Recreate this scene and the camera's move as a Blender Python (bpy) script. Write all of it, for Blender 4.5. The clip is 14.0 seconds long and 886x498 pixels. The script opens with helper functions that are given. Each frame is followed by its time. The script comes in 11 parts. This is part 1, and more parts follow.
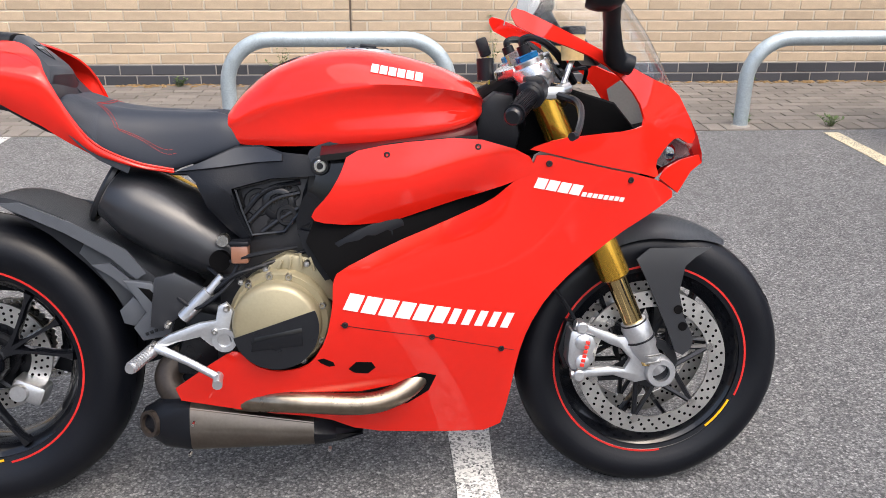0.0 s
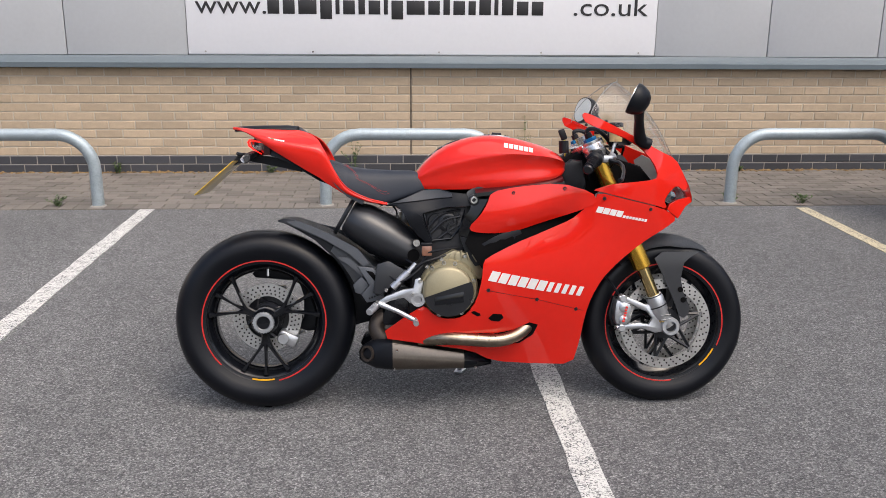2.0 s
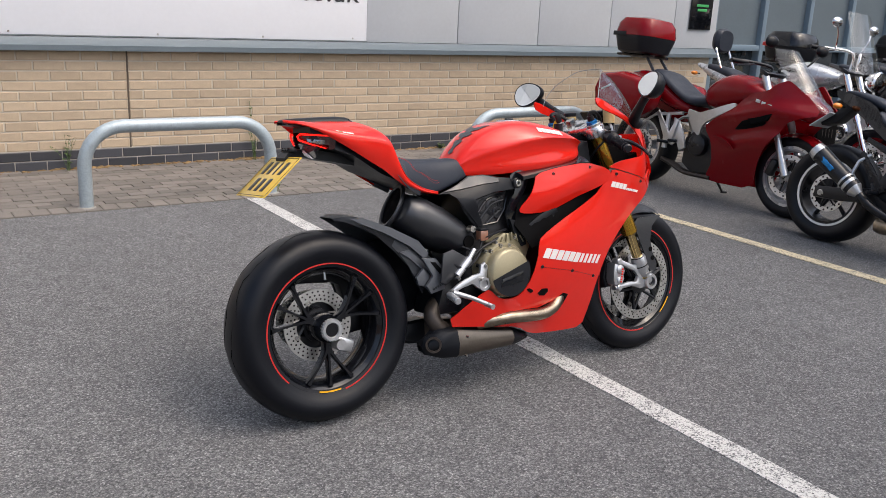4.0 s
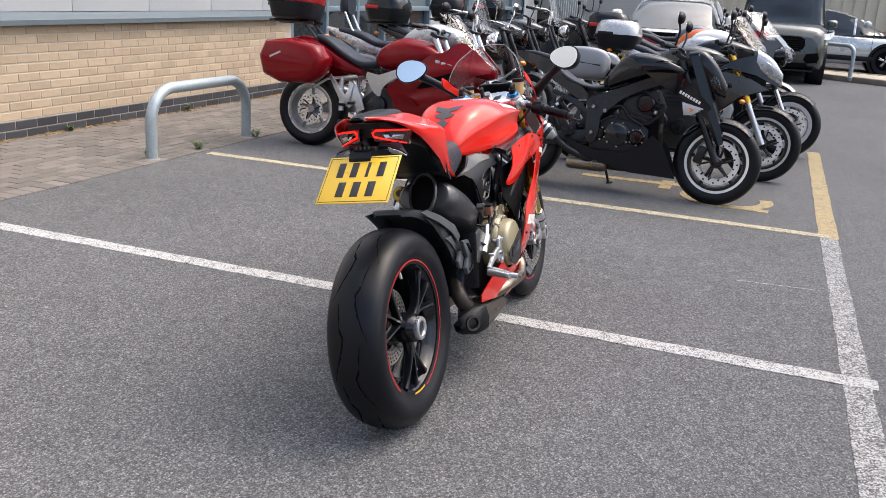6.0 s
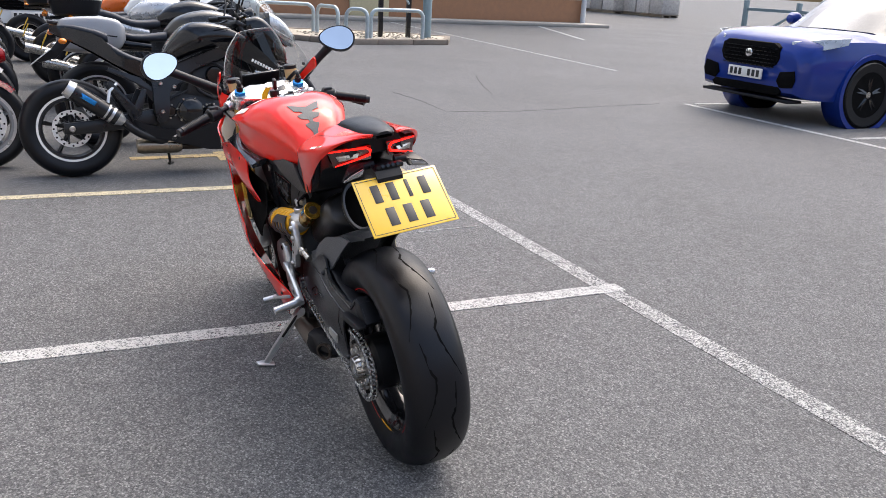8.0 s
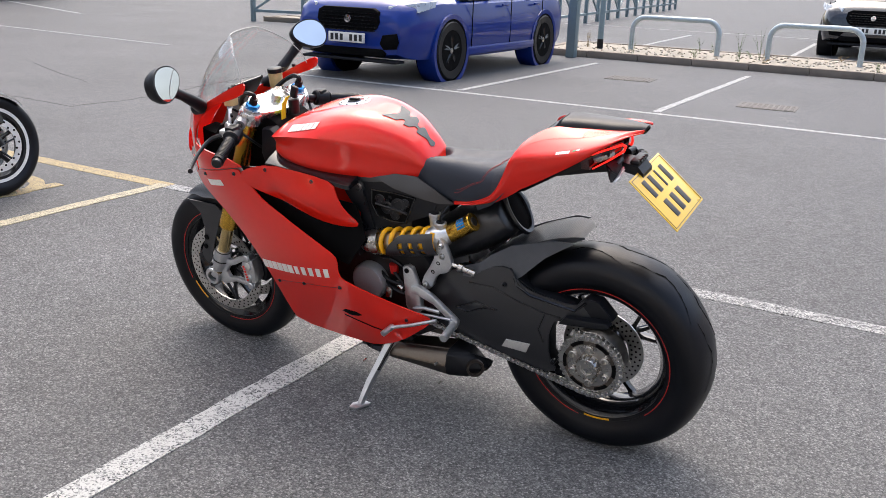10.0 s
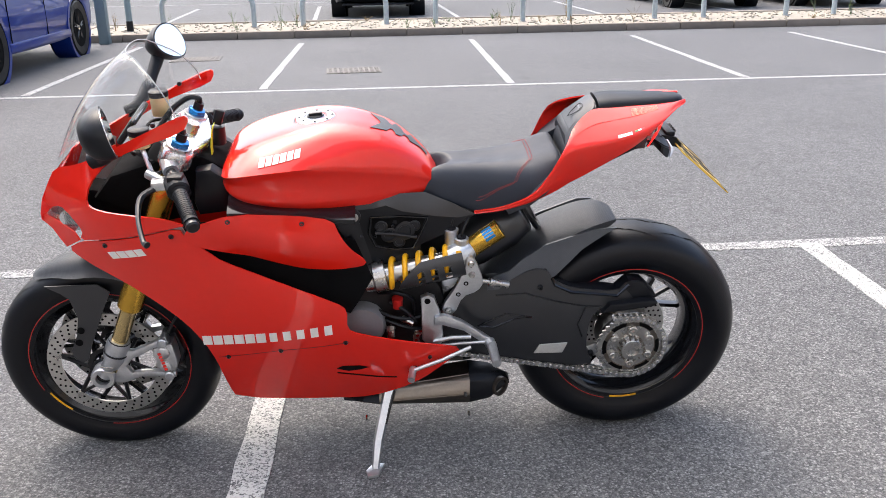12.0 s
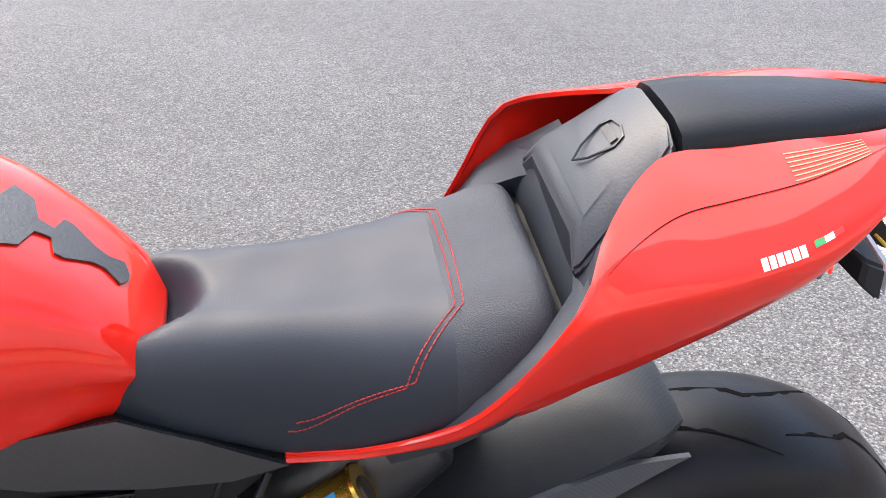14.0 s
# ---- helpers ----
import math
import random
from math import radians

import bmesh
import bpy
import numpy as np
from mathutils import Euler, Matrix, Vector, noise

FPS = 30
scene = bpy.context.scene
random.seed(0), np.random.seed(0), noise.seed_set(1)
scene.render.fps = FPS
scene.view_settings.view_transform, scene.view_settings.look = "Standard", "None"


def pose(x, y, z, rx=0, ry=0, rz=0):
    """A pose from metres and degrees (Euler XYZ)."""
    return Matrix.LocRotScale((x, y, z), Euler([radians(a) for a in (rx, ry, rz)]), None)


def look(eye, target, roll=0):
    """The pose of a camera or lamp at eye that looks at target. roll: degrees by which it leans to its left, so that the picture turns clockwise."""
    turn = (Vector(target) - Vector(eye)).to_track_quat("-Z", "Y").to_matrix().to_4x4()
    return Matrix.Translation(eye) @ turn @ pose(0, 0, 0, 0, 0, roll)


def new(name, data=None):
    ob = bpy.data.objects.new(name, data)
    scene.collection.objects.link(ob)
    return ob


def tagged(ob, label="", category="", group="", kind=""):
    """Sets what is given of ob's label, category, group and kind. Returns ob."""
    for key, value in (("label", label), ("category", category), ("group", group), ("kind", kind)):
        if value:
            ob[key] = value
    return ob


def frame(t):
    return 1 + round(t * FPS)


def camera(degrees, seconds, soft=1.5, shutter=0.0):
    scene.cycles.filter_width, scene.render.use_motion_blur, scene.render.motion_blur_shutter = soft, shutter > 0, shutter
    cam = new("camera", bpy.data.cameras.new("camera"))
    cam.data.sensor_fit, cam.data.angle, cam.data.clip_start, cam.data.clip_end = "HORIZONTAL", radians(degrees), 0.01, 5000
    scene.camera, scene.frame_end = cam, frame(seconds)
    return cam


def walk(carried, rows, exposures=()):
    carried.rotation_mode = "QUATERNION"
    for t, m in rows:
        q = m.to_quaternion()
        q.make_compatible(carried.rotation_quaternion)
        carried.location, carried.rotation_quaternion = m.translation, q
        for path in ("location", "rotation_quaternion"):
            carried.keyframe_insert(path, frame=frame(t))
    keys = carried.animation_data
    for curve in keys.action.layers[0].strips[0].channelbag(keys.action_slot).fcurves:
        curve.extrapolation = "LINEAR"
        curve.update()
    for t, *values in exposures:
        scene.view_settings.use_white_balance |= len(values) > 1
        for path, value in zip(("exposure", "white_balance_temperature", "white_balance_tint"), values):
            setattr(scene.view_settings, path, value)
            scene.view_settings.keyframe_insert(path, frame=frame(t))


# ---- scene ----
cam = camera(53.4, 14.0, 0.85)
PATH = [
    (0, (0.862, -1.768, 1.243), (0.985, 0.088, 0.510), 0.4),
    (0.5, (0.758, -2.197, 1.317), (0.857, -0.322, 0.628), 0.4),
    (1, (0.720, -2.581, 1.354), (0.793, -0.667, 0.778), -0.2),
    (1.5, (0.674, -2.879, 1.397), (0.738, -0.959, 0.842), -0.1),
    (2, (0.455, -3.043, 1.394), (0.568, -1.117, 0.868), 0.4),
    (2.5, (0.130, -3.087, 1.359), (0.516, -1.193, 0.847), 2.5),
    (2.7, (-0.048, -3.038, 1.349), (0.434, -1.164, 0.843), 2.6),
    (4.8, (-1.842, -2.090, 1.376), (-0.410, -0.808, 0.824), 3.8),
    (5, (-1.968, -1.954, 1.371), (-0.460, -0.761, 0.821), 4.0),
    (5.5, (-2.206, -1.516, 1.366), (-0.548, -0.547, 0.806), 2.8),
    (6, (-2.431, -1.051, 1.366), (-0.628, -0.397, 0.799), 3.2),
    (6.5, (-2.503, -0.537, 1.361), (-0.612, -0.250, 0.775), 2.0),
    (7, (-2.488, -0.040, 1.361), (-0.579, -0.155, 0.774), 3.9),
    (7.5, (-2.406, 0.441, 1.371), (-0.560, -0.065, 0.789), 4.5),
    (7.7, (-2.324, 0.623, 1.367), (-0.519, -0.012, 0.784), 3.8),
    (9.8, (-0.927, 2.208, 1.368), (0.104, 0.604, 0.766), 2.6),
    (10, (-0.760, 2.293, 1.354), (0.184, 0.638, 0.746), 2.0),
    (10.5, (-0.301, 2.423, 1.355), (0.346, 0.634, 0.740), 2.2),
    (11, (0.093, 2.499, 1.362), (0.374, 0.621, 0.735), 1.5),
    (11.5, (0.411, 2.419, 1.360), (0.472, 0.525, 0.722), -0.0),
    (12, (0.644, 2.286, 1.357), (0.533, 0.399, 0.703), -1.0),
    (12.5, (0.670, 1.971, 1.323), (0.344, 0.126, 0.623), -0.1),
    (13, (0.575, 1.529, 1.307), (0.157, -0.279, 0.563), 0.5),
    (13.5, (0.501, 1.077, 1.260), (0.075, -0.676, 0.396), 0.8),
    (14, (0.417, 0.722, 1.203), (0.088, -1.022, 0.281), 1.3),
]
EXPOSURES = [(0, 1.08), (0.5, 0.77), (1.2, 0.58), (2.7, 0.54), (5, 0.76), (6.5, 1.12), (7.7, 1.24), (10, 1.26), (11, 1.28), (12, 1.57), (13, 1.70), (14, 1.84)]
walk(cam, [(t, look(eye, target, roll)) for t, eye, target, roll in PATH], EXPOSURES)

# ---- light: bright overcast sky ----
world = bpy.data.worlds.new("sky")
scene.world = world
world.use_nodes = True
wn, wl = world.node_tree.nodes, world.node_tree.links
wn.clear()
sky = wn.new("ShaderNodeTexSky")
sky.sky_type = "NISHITA"
sky.sun_disc = False
sky.sun_elevation, sky.sun_rotation = radians(60), radians(146)
sky.air_density, sky.dust_density, sky.ozone_density = 1.0, 6.0, 1.0
soft_sky = wn.new("ShaderNodeHueSaturation")
soft_sky.inputs["Saturation"].default_value = 0.98
back = wn.new("ShaderNodeBackground")
back.inputs["Strength"].default_value = 0.15
wout = wn.new("ShaderNodeOutputWorld")
sky_dir = wn.new("ShaderNodeTexCoord")
clouds = wn.new("ShaderNodeTexNoise")
clouds.inputs["Scale"].default_value, clouds.inputs["Detail"].default_value, clouds.inputs["Roughness"].default_value = 2.6, 7.0, 0.58
cover = wn.new("ShaderNodeMapRange")
cover.inputs["From Min"].default_value, cover.inputs["From Max"].default_value = 0.36, 0.64
cover.inputs["To Min"].default_value, cover.inputs["To Max"].default_value = 0.60, 1.42
broken = wn.new("ShaderNodeVectorMath")
broken.operation = "SCALE"
wl.new(sky_dir.outputs["Generated"], clouds.inputs["Vector"])
wl.new(clouds.outputs[0], cover.inputs["Value"])
wl.new(sky.outputs[0], soft_sky.inputs["Color"])
wl.new(soft_sky.outputs[0], broken.inputs[0])
wl.new(cover.outputs[0], broken.inputs["Scale"])
wl.new(broken.outputs[0], back.inputs["Color"])
wl.new(back.outputs[0], wout.inputs["Surface"])
sun_data = bpy.data.lights.new("sun", "SUN")
sun_data.energy, sun_data.angle, sun_data.color = 0.85, radians(80), (1.0, 0.99, 0.975)
sun = new("sun", sun_data)
sun.matrix_world = look((0, 0, 30), (-3.0, 4.5, 12), 0)

# ---- materials ----


def node(nt, kind, **inputs):
    n = nt.nodes.new("ShaderNode" + kind)
    for k, v in inputs.items():
        n.inputs[k.replace("_", " ")].default_value = v
    return n


def paint(name, color, rough=0.5, metal=0.0, vary=0.12, scale=14.0, fine=160.0, bump=0.0, coat=0.0, rvary=0.1, spec=0.5, transmission=0.0, per_piece=0.0):
    """A surface with colour and gloss that vary at two scales, with optional fine relief."""
    m = bpy.data.materials.new(name)
    m.use_nodes = True
    nt = m.node_tree
    b = nt.nodes["Principled BSDF"]
    b.inputs["Metallic"].default_value = metal
    b.inputs["Coat Weight"].default_value = coat
    b.inputs["Coat Roughness"].default_value = 0.03
    b.inputs["Specular IOR Level"].default_value = spec
    b.inputs["Transmission Weight"].default_value = transmission
    tc = node(nt, "TexCoord")
    n1 = node(nt, "TexNoise", Scale=scale, Detail=4.0)
    n2 = node(nt, "TexNoise", Scale=fine, Detail=3.0)
    nt.links.new(tc.outputs["Object"], n1.inputs["Vector"])
    nt.links.new(tc.outputs["Object"], n2.inputs["Vector"])
    add = node(nt, "Math")
    add.operation = "ADD"
    nt.links.new(n1.outputs[0], add.inputs[0])
    nt.links.new(n2.outputs[0], add.inputs[1])
    mr = node(nt, "MapRange")
    mr.inputs["From Min"].default_value, mr.inputs["From Max"].default_value = 0.6, 1.4
    mr.inputs["To Min"].default_value, mr.inputs["To Max"].default_value = 1 - vary, 1 + vary
    nt.links.new(add.outputs[0], mr.inputs["Value"])
    value = mr.outputs[0]
    if per_piece:
        info = node(nt, "ObjectInfo")
        geo = node(nt, "NewGeometry")
        both = node(nt, "Math")
        both.operation = "ADD"
        nt.links.new(info.outputs["Random"], both.inputs[0])
        nt.links.new(geo.outputs["Random Per Island"], both.inputs[1])
        fr = node(nt, "Math")
        fr.operation = "FRACT"
        nt.links.new(both.outputs[0], fr.inputs[0])
        pr = node(nt, "MapRange")
        pr.inputs["To Min"].default_value, pr.inputs["To Max"].default_value = 1 - per_piece, 1 + per_piece
        nt.links.new(fr.outputs[0], pr.inputs["Value"])
        mul = node(nt, "Math")
        mul.operation = "MULTIPLY"
        nt.links.new(value, mul.inputs[0])
        nt.links.new(pr.outputs[0], mul.inputs[1])
        value = mul.outputs[0]
    vm = node(nt, "VectorMath")
    vm.operation = "SCALE"
    vm.inputs[0].default_value = color[:3]
    nt.links.new(value, vm.inputs["Scale"])
    nt.links.new(vm.outputs[0], b.inputs["Base Color"])
    rr = node(nt, "MapRange")
    rr.inputs["From Min"].default_value, rr.inputs["From Max"].default_value = 0.35, 0.65
    rr.inputs["To Min"].default_value, rr.inputs["To Max"].default_value = max(0.02, rough * (1 - rvary)), min(1, rough * (1 + rvary))
    nt.links.new(n1.outputs[0], rr.inputs["Value"])
    nt.links.new(rr.outputs[0], b.inputs["Roughness"])
    if bump:
        bp = node(nt, "Bump", Strength=min(1.0, bump), Distance=0.002)
        nt.links.new(n2.outputs[0], bp.inputs["Height"])
        nt.links.new(bp.outputs[0], b.inputs["Normal"])
    return m


def carbon(name, rough=0.37, color=(0.0090, 0.0105, 0.0142)):
    """Matt carbon fibre: a fine 2/2 weave, laid across the side of the machine."""
    m = paint(name, color, rough, vary=0.15, fine=60, coat=0.08, spec=0.75)
    nt = m.node_tree
    b = nt.nodes["Principled BSDF"]
    tc = node(nt, "TexCoord")
    mp = node(nt, "Mapping")
    mp.inputs["Rotation"].default_value = (radians(90), 0, 0)
    ck = node(nt, "TexChecker", Scale=330.0)
    nt.links.new(tc.outputs["Object"], mp.inputs["Vector"])
    nt.links.new(mp.outputs[0], ck.inputs["Vector"])
    rr = node(nt, "MapRange")
    rr.inputs["To Min"].default_value, rr.inputs["To Max"].default_value = rough * 0.8, rough * 1.35
    nt.links.new(ck.outputs["Fac"], rr.inputs["Value"])
    nt.links.new(rr.outputs[0], b.inputs["Roughness"])
    return m


def asphalt_material():
    """Worn asphalt: pale and dark chips of two sizes in a dark binder, with broad tonal drift."""
    m = bpy.data.materials.new("asphalt")
    m.use_nodes = True
    nt = m.node_tree
    b = nt.nodes["Principled BSDF"]
    tc = node(nt, "TexCoord")
    warp = node(nt, "TexNoise", Scale=90.0, Detail=2.0)
    nt.links.new(tc.outputs["Object"], warp.inputs["Vector"])
    off = node(nt, "VectorMath")
    off.operation = "MULTIPLY_ADD"
    off.inputs[1].default_value = (0.008, 0.008, 0.008)
    nt.links.new(warp.outputs["Color"], off.inputs[0])
    nt.links.new(tc.outputs["Object"], off.inputs[2])
    chips = node(nt, "TexVoronoi", Scale=150.0)
    grit = node(nt, "TexVoronoi", Scale=310.0)
    for n in (chips, grit):
        nt.links.new(off.outputs[0], n.inputs["Vector"])
    big = node(nt, "TexNoise", Scale=0.55, Detail=6.0, Roughness=0.6)
    mid = node(nt, "TexNoise", Scale=9.0, Detail=5.0, Roughness=0.65)
    for n in (big, mid):
        nt.links.new(tc.outputs["Object"], n.inputs["Vector"])
    sep = node(nt, "SeparateColor")
    nt.links.new(chips.outputs["Color"], sep.inputs[0])
    sep2 = node(nt, "SeparateColor")
    nt.links.new(grit.outputs["Color"], sep2.inputs[0])
    pick = node(nt, "Mix", Factor=0.40)
    nt.links.new(sep.outputs[0], pick.inputs["A"])
    nt.links.new(sep2.outputs[0], pick.inputs["B"])
    ramp = node(nt, "ValToRGB")
    e = ramp.color_ramp.elements
    e[0].position, e[0].color = 0.10, (0.050, 0.0505, 0.054, 1)
    e[1].position, e[1].color = 0.95, (0.33, 0.33, 0.322, 1)
    for at, c in ((0.42, (0.110, 0.111, 0.114, 1)), (0.66, (0.163, 0.164, 0.166, 1)), (0.82, (0.232, 0.232, 0.231, 1))):
        ramp.color_ramp.elements.new(at).color = c
    nt.links.new(pick.outputs[0], ramp.inputs[0])
    # rounded chip tops: dark binder between them
    top = node(nt, "MapRange")
    top.inputs["From Min"].default_value, top.inputs["From Max"].default_value = 0.25, 0.75
    top.inputs["To Min"].default_value, top.inputs["To Max"].default_value = 1.08, 0.55
    nt.links.new(chips.outputs["Distance"], top.inputs["Value"])
    stone = node(nt, "VectorMath")
    stone.operation = "SCALE"
    nt.links.new(ramp.outputs[0], stone.inputs[0])
    nt.links.new(top.outputs[0], stone.inputs["Scale"])
    both = node(nt, "Math")
    both.operation = "ADD"
    nt.links.new(big.outputs[0], both.inputs[0])
    nt.links.new(mid.outputs[0], both.inputs[1])
    mr = node(nt, "MapRange")
    mr.inputs["From Min"].default_value, mr.inputs["From Max"].default_value = 0.65, 1.35
    mr.inputs["To Min"].default_value, mr.inputs["To Max"].default_value = 0.78, 1.24
    nt.links.new(both.outputs[0], mr.inputs["Value"])
    vm = node(nt, "VectorMath")
    vm.operation = "SCALE"
    nt.links.new(stone.outputs[0], vm.inputs[0])
    nt.links.new(mr.outputs[0], vm.inputs["Scale"])
    nt.links.new(vm.outputs[0], b.inputs["Base Color"])
    b.inputs["Roughness"].default_value = 0.74
    b.inputs["Specular IOR Level"].default_value = 0.34
    b.inputs["Diffuse Roughness"].default_value = 1.0
    bp = node(nt, "Bump", Strength=0.5, Distance=0.002)
    nt.links.new(top.outputs[0], bp.inputs["Height"])
    nt.links.new(bp.outputs[0], b.inputs["Normal"])
    return m


def line_paint(name, color, wear=0.42):
    """Road paint worn down to the aggregate in places."""
    m = asphalt_material()
    m.name = name
    nt = m.node_tree
    b = nt.nodes["Principled BSDF"]
    base = b.inputs["Base Color"].links[0].from_socket
    tc = node(nt, "TexCoord")
    vo = node(nt, "TexVoronoi", Scale=190.0)
    n1 = node(nt, "TexNoise", Scale=16.0, Detail=10.0, Roughness=0.78)
    nt.links.new(tc.outputs["Object"], vo.inputs["Vector"])
    nt.links.new(tc.outputs["Object"], n1.inputs["Vector"])
    sep = node(nt, "SeparateColor")
    nt.links.new(vo.outputs["Color"], sep.inputs[0])
    ad = node(nt, "Math")
    ad.operation = "MULTIPLY_ADD"
    ad.inputs[1].default_value = 0.5
    nt.links.new(sep.outputs[0], ad.inputs[0])
    nt.links.new(n1.outputs[0], ad.inputs[2])
    mr = node(nt, "MapRange")
    mr.inputs["From Min"].default_value, mr.inputs["From Max"].default_value = wear - 0.06, wear + 0.22
    nt.links.new(ad.outputs[0], mr.inputs["Value"])
    mx = node(nt, "Mix")
    mx.data_type = "RGBA"
    nt.links.new(mr.outputs[0], mx.inputs["Factor"])
    nt.links.new(base, mx.inputs[6])
    mx.inputs[7].default_value = (*color, 1)
    nt.links.new(mx.outputs[2], b.inputs["Base Color"])
    return m


def glass_material(name, color=(0.9, 0.93, 0.93), rough=0.02, alpha=0.25):
    m = bpy.data.materials.new(name)
    m.use_nodes = True
    nt = m.node_tree
    nt.nodes.clear()
    out = node(nt, "OutputMaterial")
    lw = node(nt, "LayerWeight", Blend=0.5)
    po = node(nt, "Math")
    po.operation = "POWER"
    po.inputs[1].default_value = 3.2
    nt.links.new(lw.outputs["Facing"], po.inputs[0])
    fr = node(nt, "MapRange")
    fr.inputs["To Min"].default_value, fr.inputs["To Max"].default_value = 0.05, 0.70
    nt.links.new(po.outputs[0], fr.inputs["Value"])
    clear = node(nt, "BsdfTransparent")
    clear.inputs["Color"].default_value = (*color, 1)
    gl = node(nt, "BsdfGlossy", Roughness=rough)
    mx = node(nt, "MixShader")
    nt.links.new(fr.outputs[0], mx.inputs[0])
    nt.links.new(clear.outputs[0], mx.inputs[1])
    nt.links.new(gl.outputs[0], mx.inputs[2])
    nt.links.new(mx.outputs[0], out.inputs["Surface"])
    return m


def glow(name, color, strength):
    m = bpy.data.materials.new(name)
    m.use_nodes = True
    b = m.node_tree.nodes["Principled BSDF"]
    b.inputs["Base Color"].default_value = (*color, 1)
    b.inputs["Emission Color"].default_value = (*color, 1)
    b.inputs["Emission Strength"].default_value = strength
    return m


M_ASPHALT = asphalt_material()
M_WHITE_LINE = line_paint("white_line_paint", (0.52, 0.52, 0.50), 0.57)
M_WORN_LINE = line_paint("worn_white_line_paint", (0.50, 0.50, 0.48), 0.72)
M_YELLOW_LINE = line_paint("yellow_line_paint", (0.48, 0.37, 0.18), 0.55)
M_PALE_YELLOW_LINE = line_paint("pale_yellow_line_paint", (0.54, 0.475, 0.32), 0.55)
M_BRICK = paint("buff_brick", (0.45, 0.355, 0.250), 0.85, vary=0.14, scale=20, fine=240, bump=0.5, per_piece=0.11)
M_MORTAR = paint("mortar", (0.47, 0.42, 0.34), 0.95, vary=0.12, scale=8, fine=200, bump=0.4)
M_PLINTH = paint("blue_black_brick", (0.045, 0.047, 0.055), 0.6, vary=0.2, scale=20, fine=200, bump=0.3, per_piece=0.3)
M_PLINTH_MORTAR = paint("pale_mortar", (0.30, 0.28, 0.25), 0.95, fine=200, bump=0.3)
M_PAVER = paint("block_paver", (0.150, 0.135, 0.120), 0.9, vary=0.2, scale=9, fine=260, bump=0.7, per_piece=0.22)
M_PAVER_JOINT = paint("sandy_joint", (0.085, 0.075, 0.058), 0.95, vary=0.25, fine=200, bump=0.5)
M_CLAD = paint("grey_cladding", (0.50, 0.52, 0.54), 0.45, vary=0.04, scale=3, fine=30)
M_FLASH = paint("blue_grey_flashing", (0.115, 0.145, 0.165), 0.4, vary=0.08, scale=6, fine=60)
M_SIGN = paint("white_sign_board", (0.80, 0.81, 0.84), 0.35, vary=0.02, scale=3, fine=30)
M_BLACK_INK = paint("black_lettering", (0.02, 0.02, 0.022), 0.5, vary=0.05)
M_GALV = paint("galvanised_steel", (0.36, 0.42, 0.45), 0.45, metal=0.35, vary=0.22, scale=26, fine=120, rvary=0.3)
M_CONCRETE = paint("kerb_concrete", (0.26, 0.25, 0.23), 0.9, vary=0.2, scale=7, fine=200, bump=0.5)
M_KERB = paint("brown_kerb", (0.20, 0.17, 0.14), 0.9, vary=0.25, scale=7, fine=200, bump=0.5, per_piece=0.15)
M_GRAVEL = paint("gravel", (0.30, 0.27, 0.22), 0.95, vary=0.45, scale=30, fine=90, bump=1.0, per_piece=0.3)
M_WEED = paint("weed_leaf", (0.07, 0.115, 0.03), 0.6, vary=0.3, scale=30, per_piece=0.35)
M_DRY_WEED = paint("dry_weed", (0.22, 0.15, 0.06), 0.8, vary=0.3, scale=30, per_piece=0.35)
M_MOSS = paint("rusty_moss", (0.19, 0.12, 0.05), 0.95, vary=0.4, scale=30, fine=200, bump=0.8, per_piece=0.3)
M_RED = paint("red_lacquer", (0.70, 0.0170, 0.0085), 0.40, vary=0.03, scale=5, fine=40, coat=1.0, spec=0.05)
M_PALE = paint("pale_print", (0.66, 0.27, 0.15), 0.4, vary=0.05)
M_DARK_RED = paint("dark_red_lacquer", (0.18, 0.0022, 0.0055), 0.25, vary=0.04, scale=5, fine=40, coat=0.35, spec=0.08)
M_CARBON = carbon("matt_carbon")
# the same carbon with sky sheen put into a lighter base colour
M_HUGGER = carbon("sky_sheen_matt_carbon", 0.44, (0.056, 0.063, 0.075))
M_YOKE = paint("polished_alloy", (0.64, 0.65, 0.66), 0.26, metal=0.9, vary=0.06, scale=40, fine=200)
M_BLACK_PLASTIC = paint("black_plastic", (0.0058, 0.0068, 0.0095), 0.40, spec=0.26, vary=0.1, fine=300, bump=0.15)
# black plastic lightened for upward faces: the sky's light is in the colour
M_TAIL_PLASTIC = paint("sky_lit_black_plastic", (0.027, 0.032, 0.041), 0.45, spec=0.4, vary=0.1, fine=400, bump=0.12)
M_BLACK_GLOSS = paint("black_lacquer", (0.0045, 0.0052, 0.0072), 0.15, vary=0.08, coat=0.4, spec=0.3)
M_BLACK_SATIN = paint("black_satin_metal", (0.009, 0.010, 0.013), 0.30, vary=0.1, metal=0.2)
M_RUBBER = paint("tyre_rubber", (0.0032, 0.0040, 0.0066), 0.40, spec=0.28, vary=0.18, scale=9, fine=200, bump=0.12, rvary=0.2)
M_SEAT = paint("seat_vinyl", (0.021, 0.026, 0.037), 0.50, spec=0.30, vary=0.12, scale=20, fine=900, bump=0.10)
M_SEAT_GRIP = paint("seat_grained_vinyl", (0.027, 0.032, 0.043), 0.58, spec=0.35, vary=0.3, scale=20, fine=800, bump=0.5)
M_STITCH = paint("red_thread", (0.35, 0.03, 0.03), 0.8)
M_GOLD = paint("gold_anodised", (0.62, 0.36, 0.05), 0.22, metal=0.9, vary=0.06)
M_GOLD_TUBE = paint("nitride_tube", (0.62, 0.47, 0.22), 0.08, metal=1.0, vary=0.04)
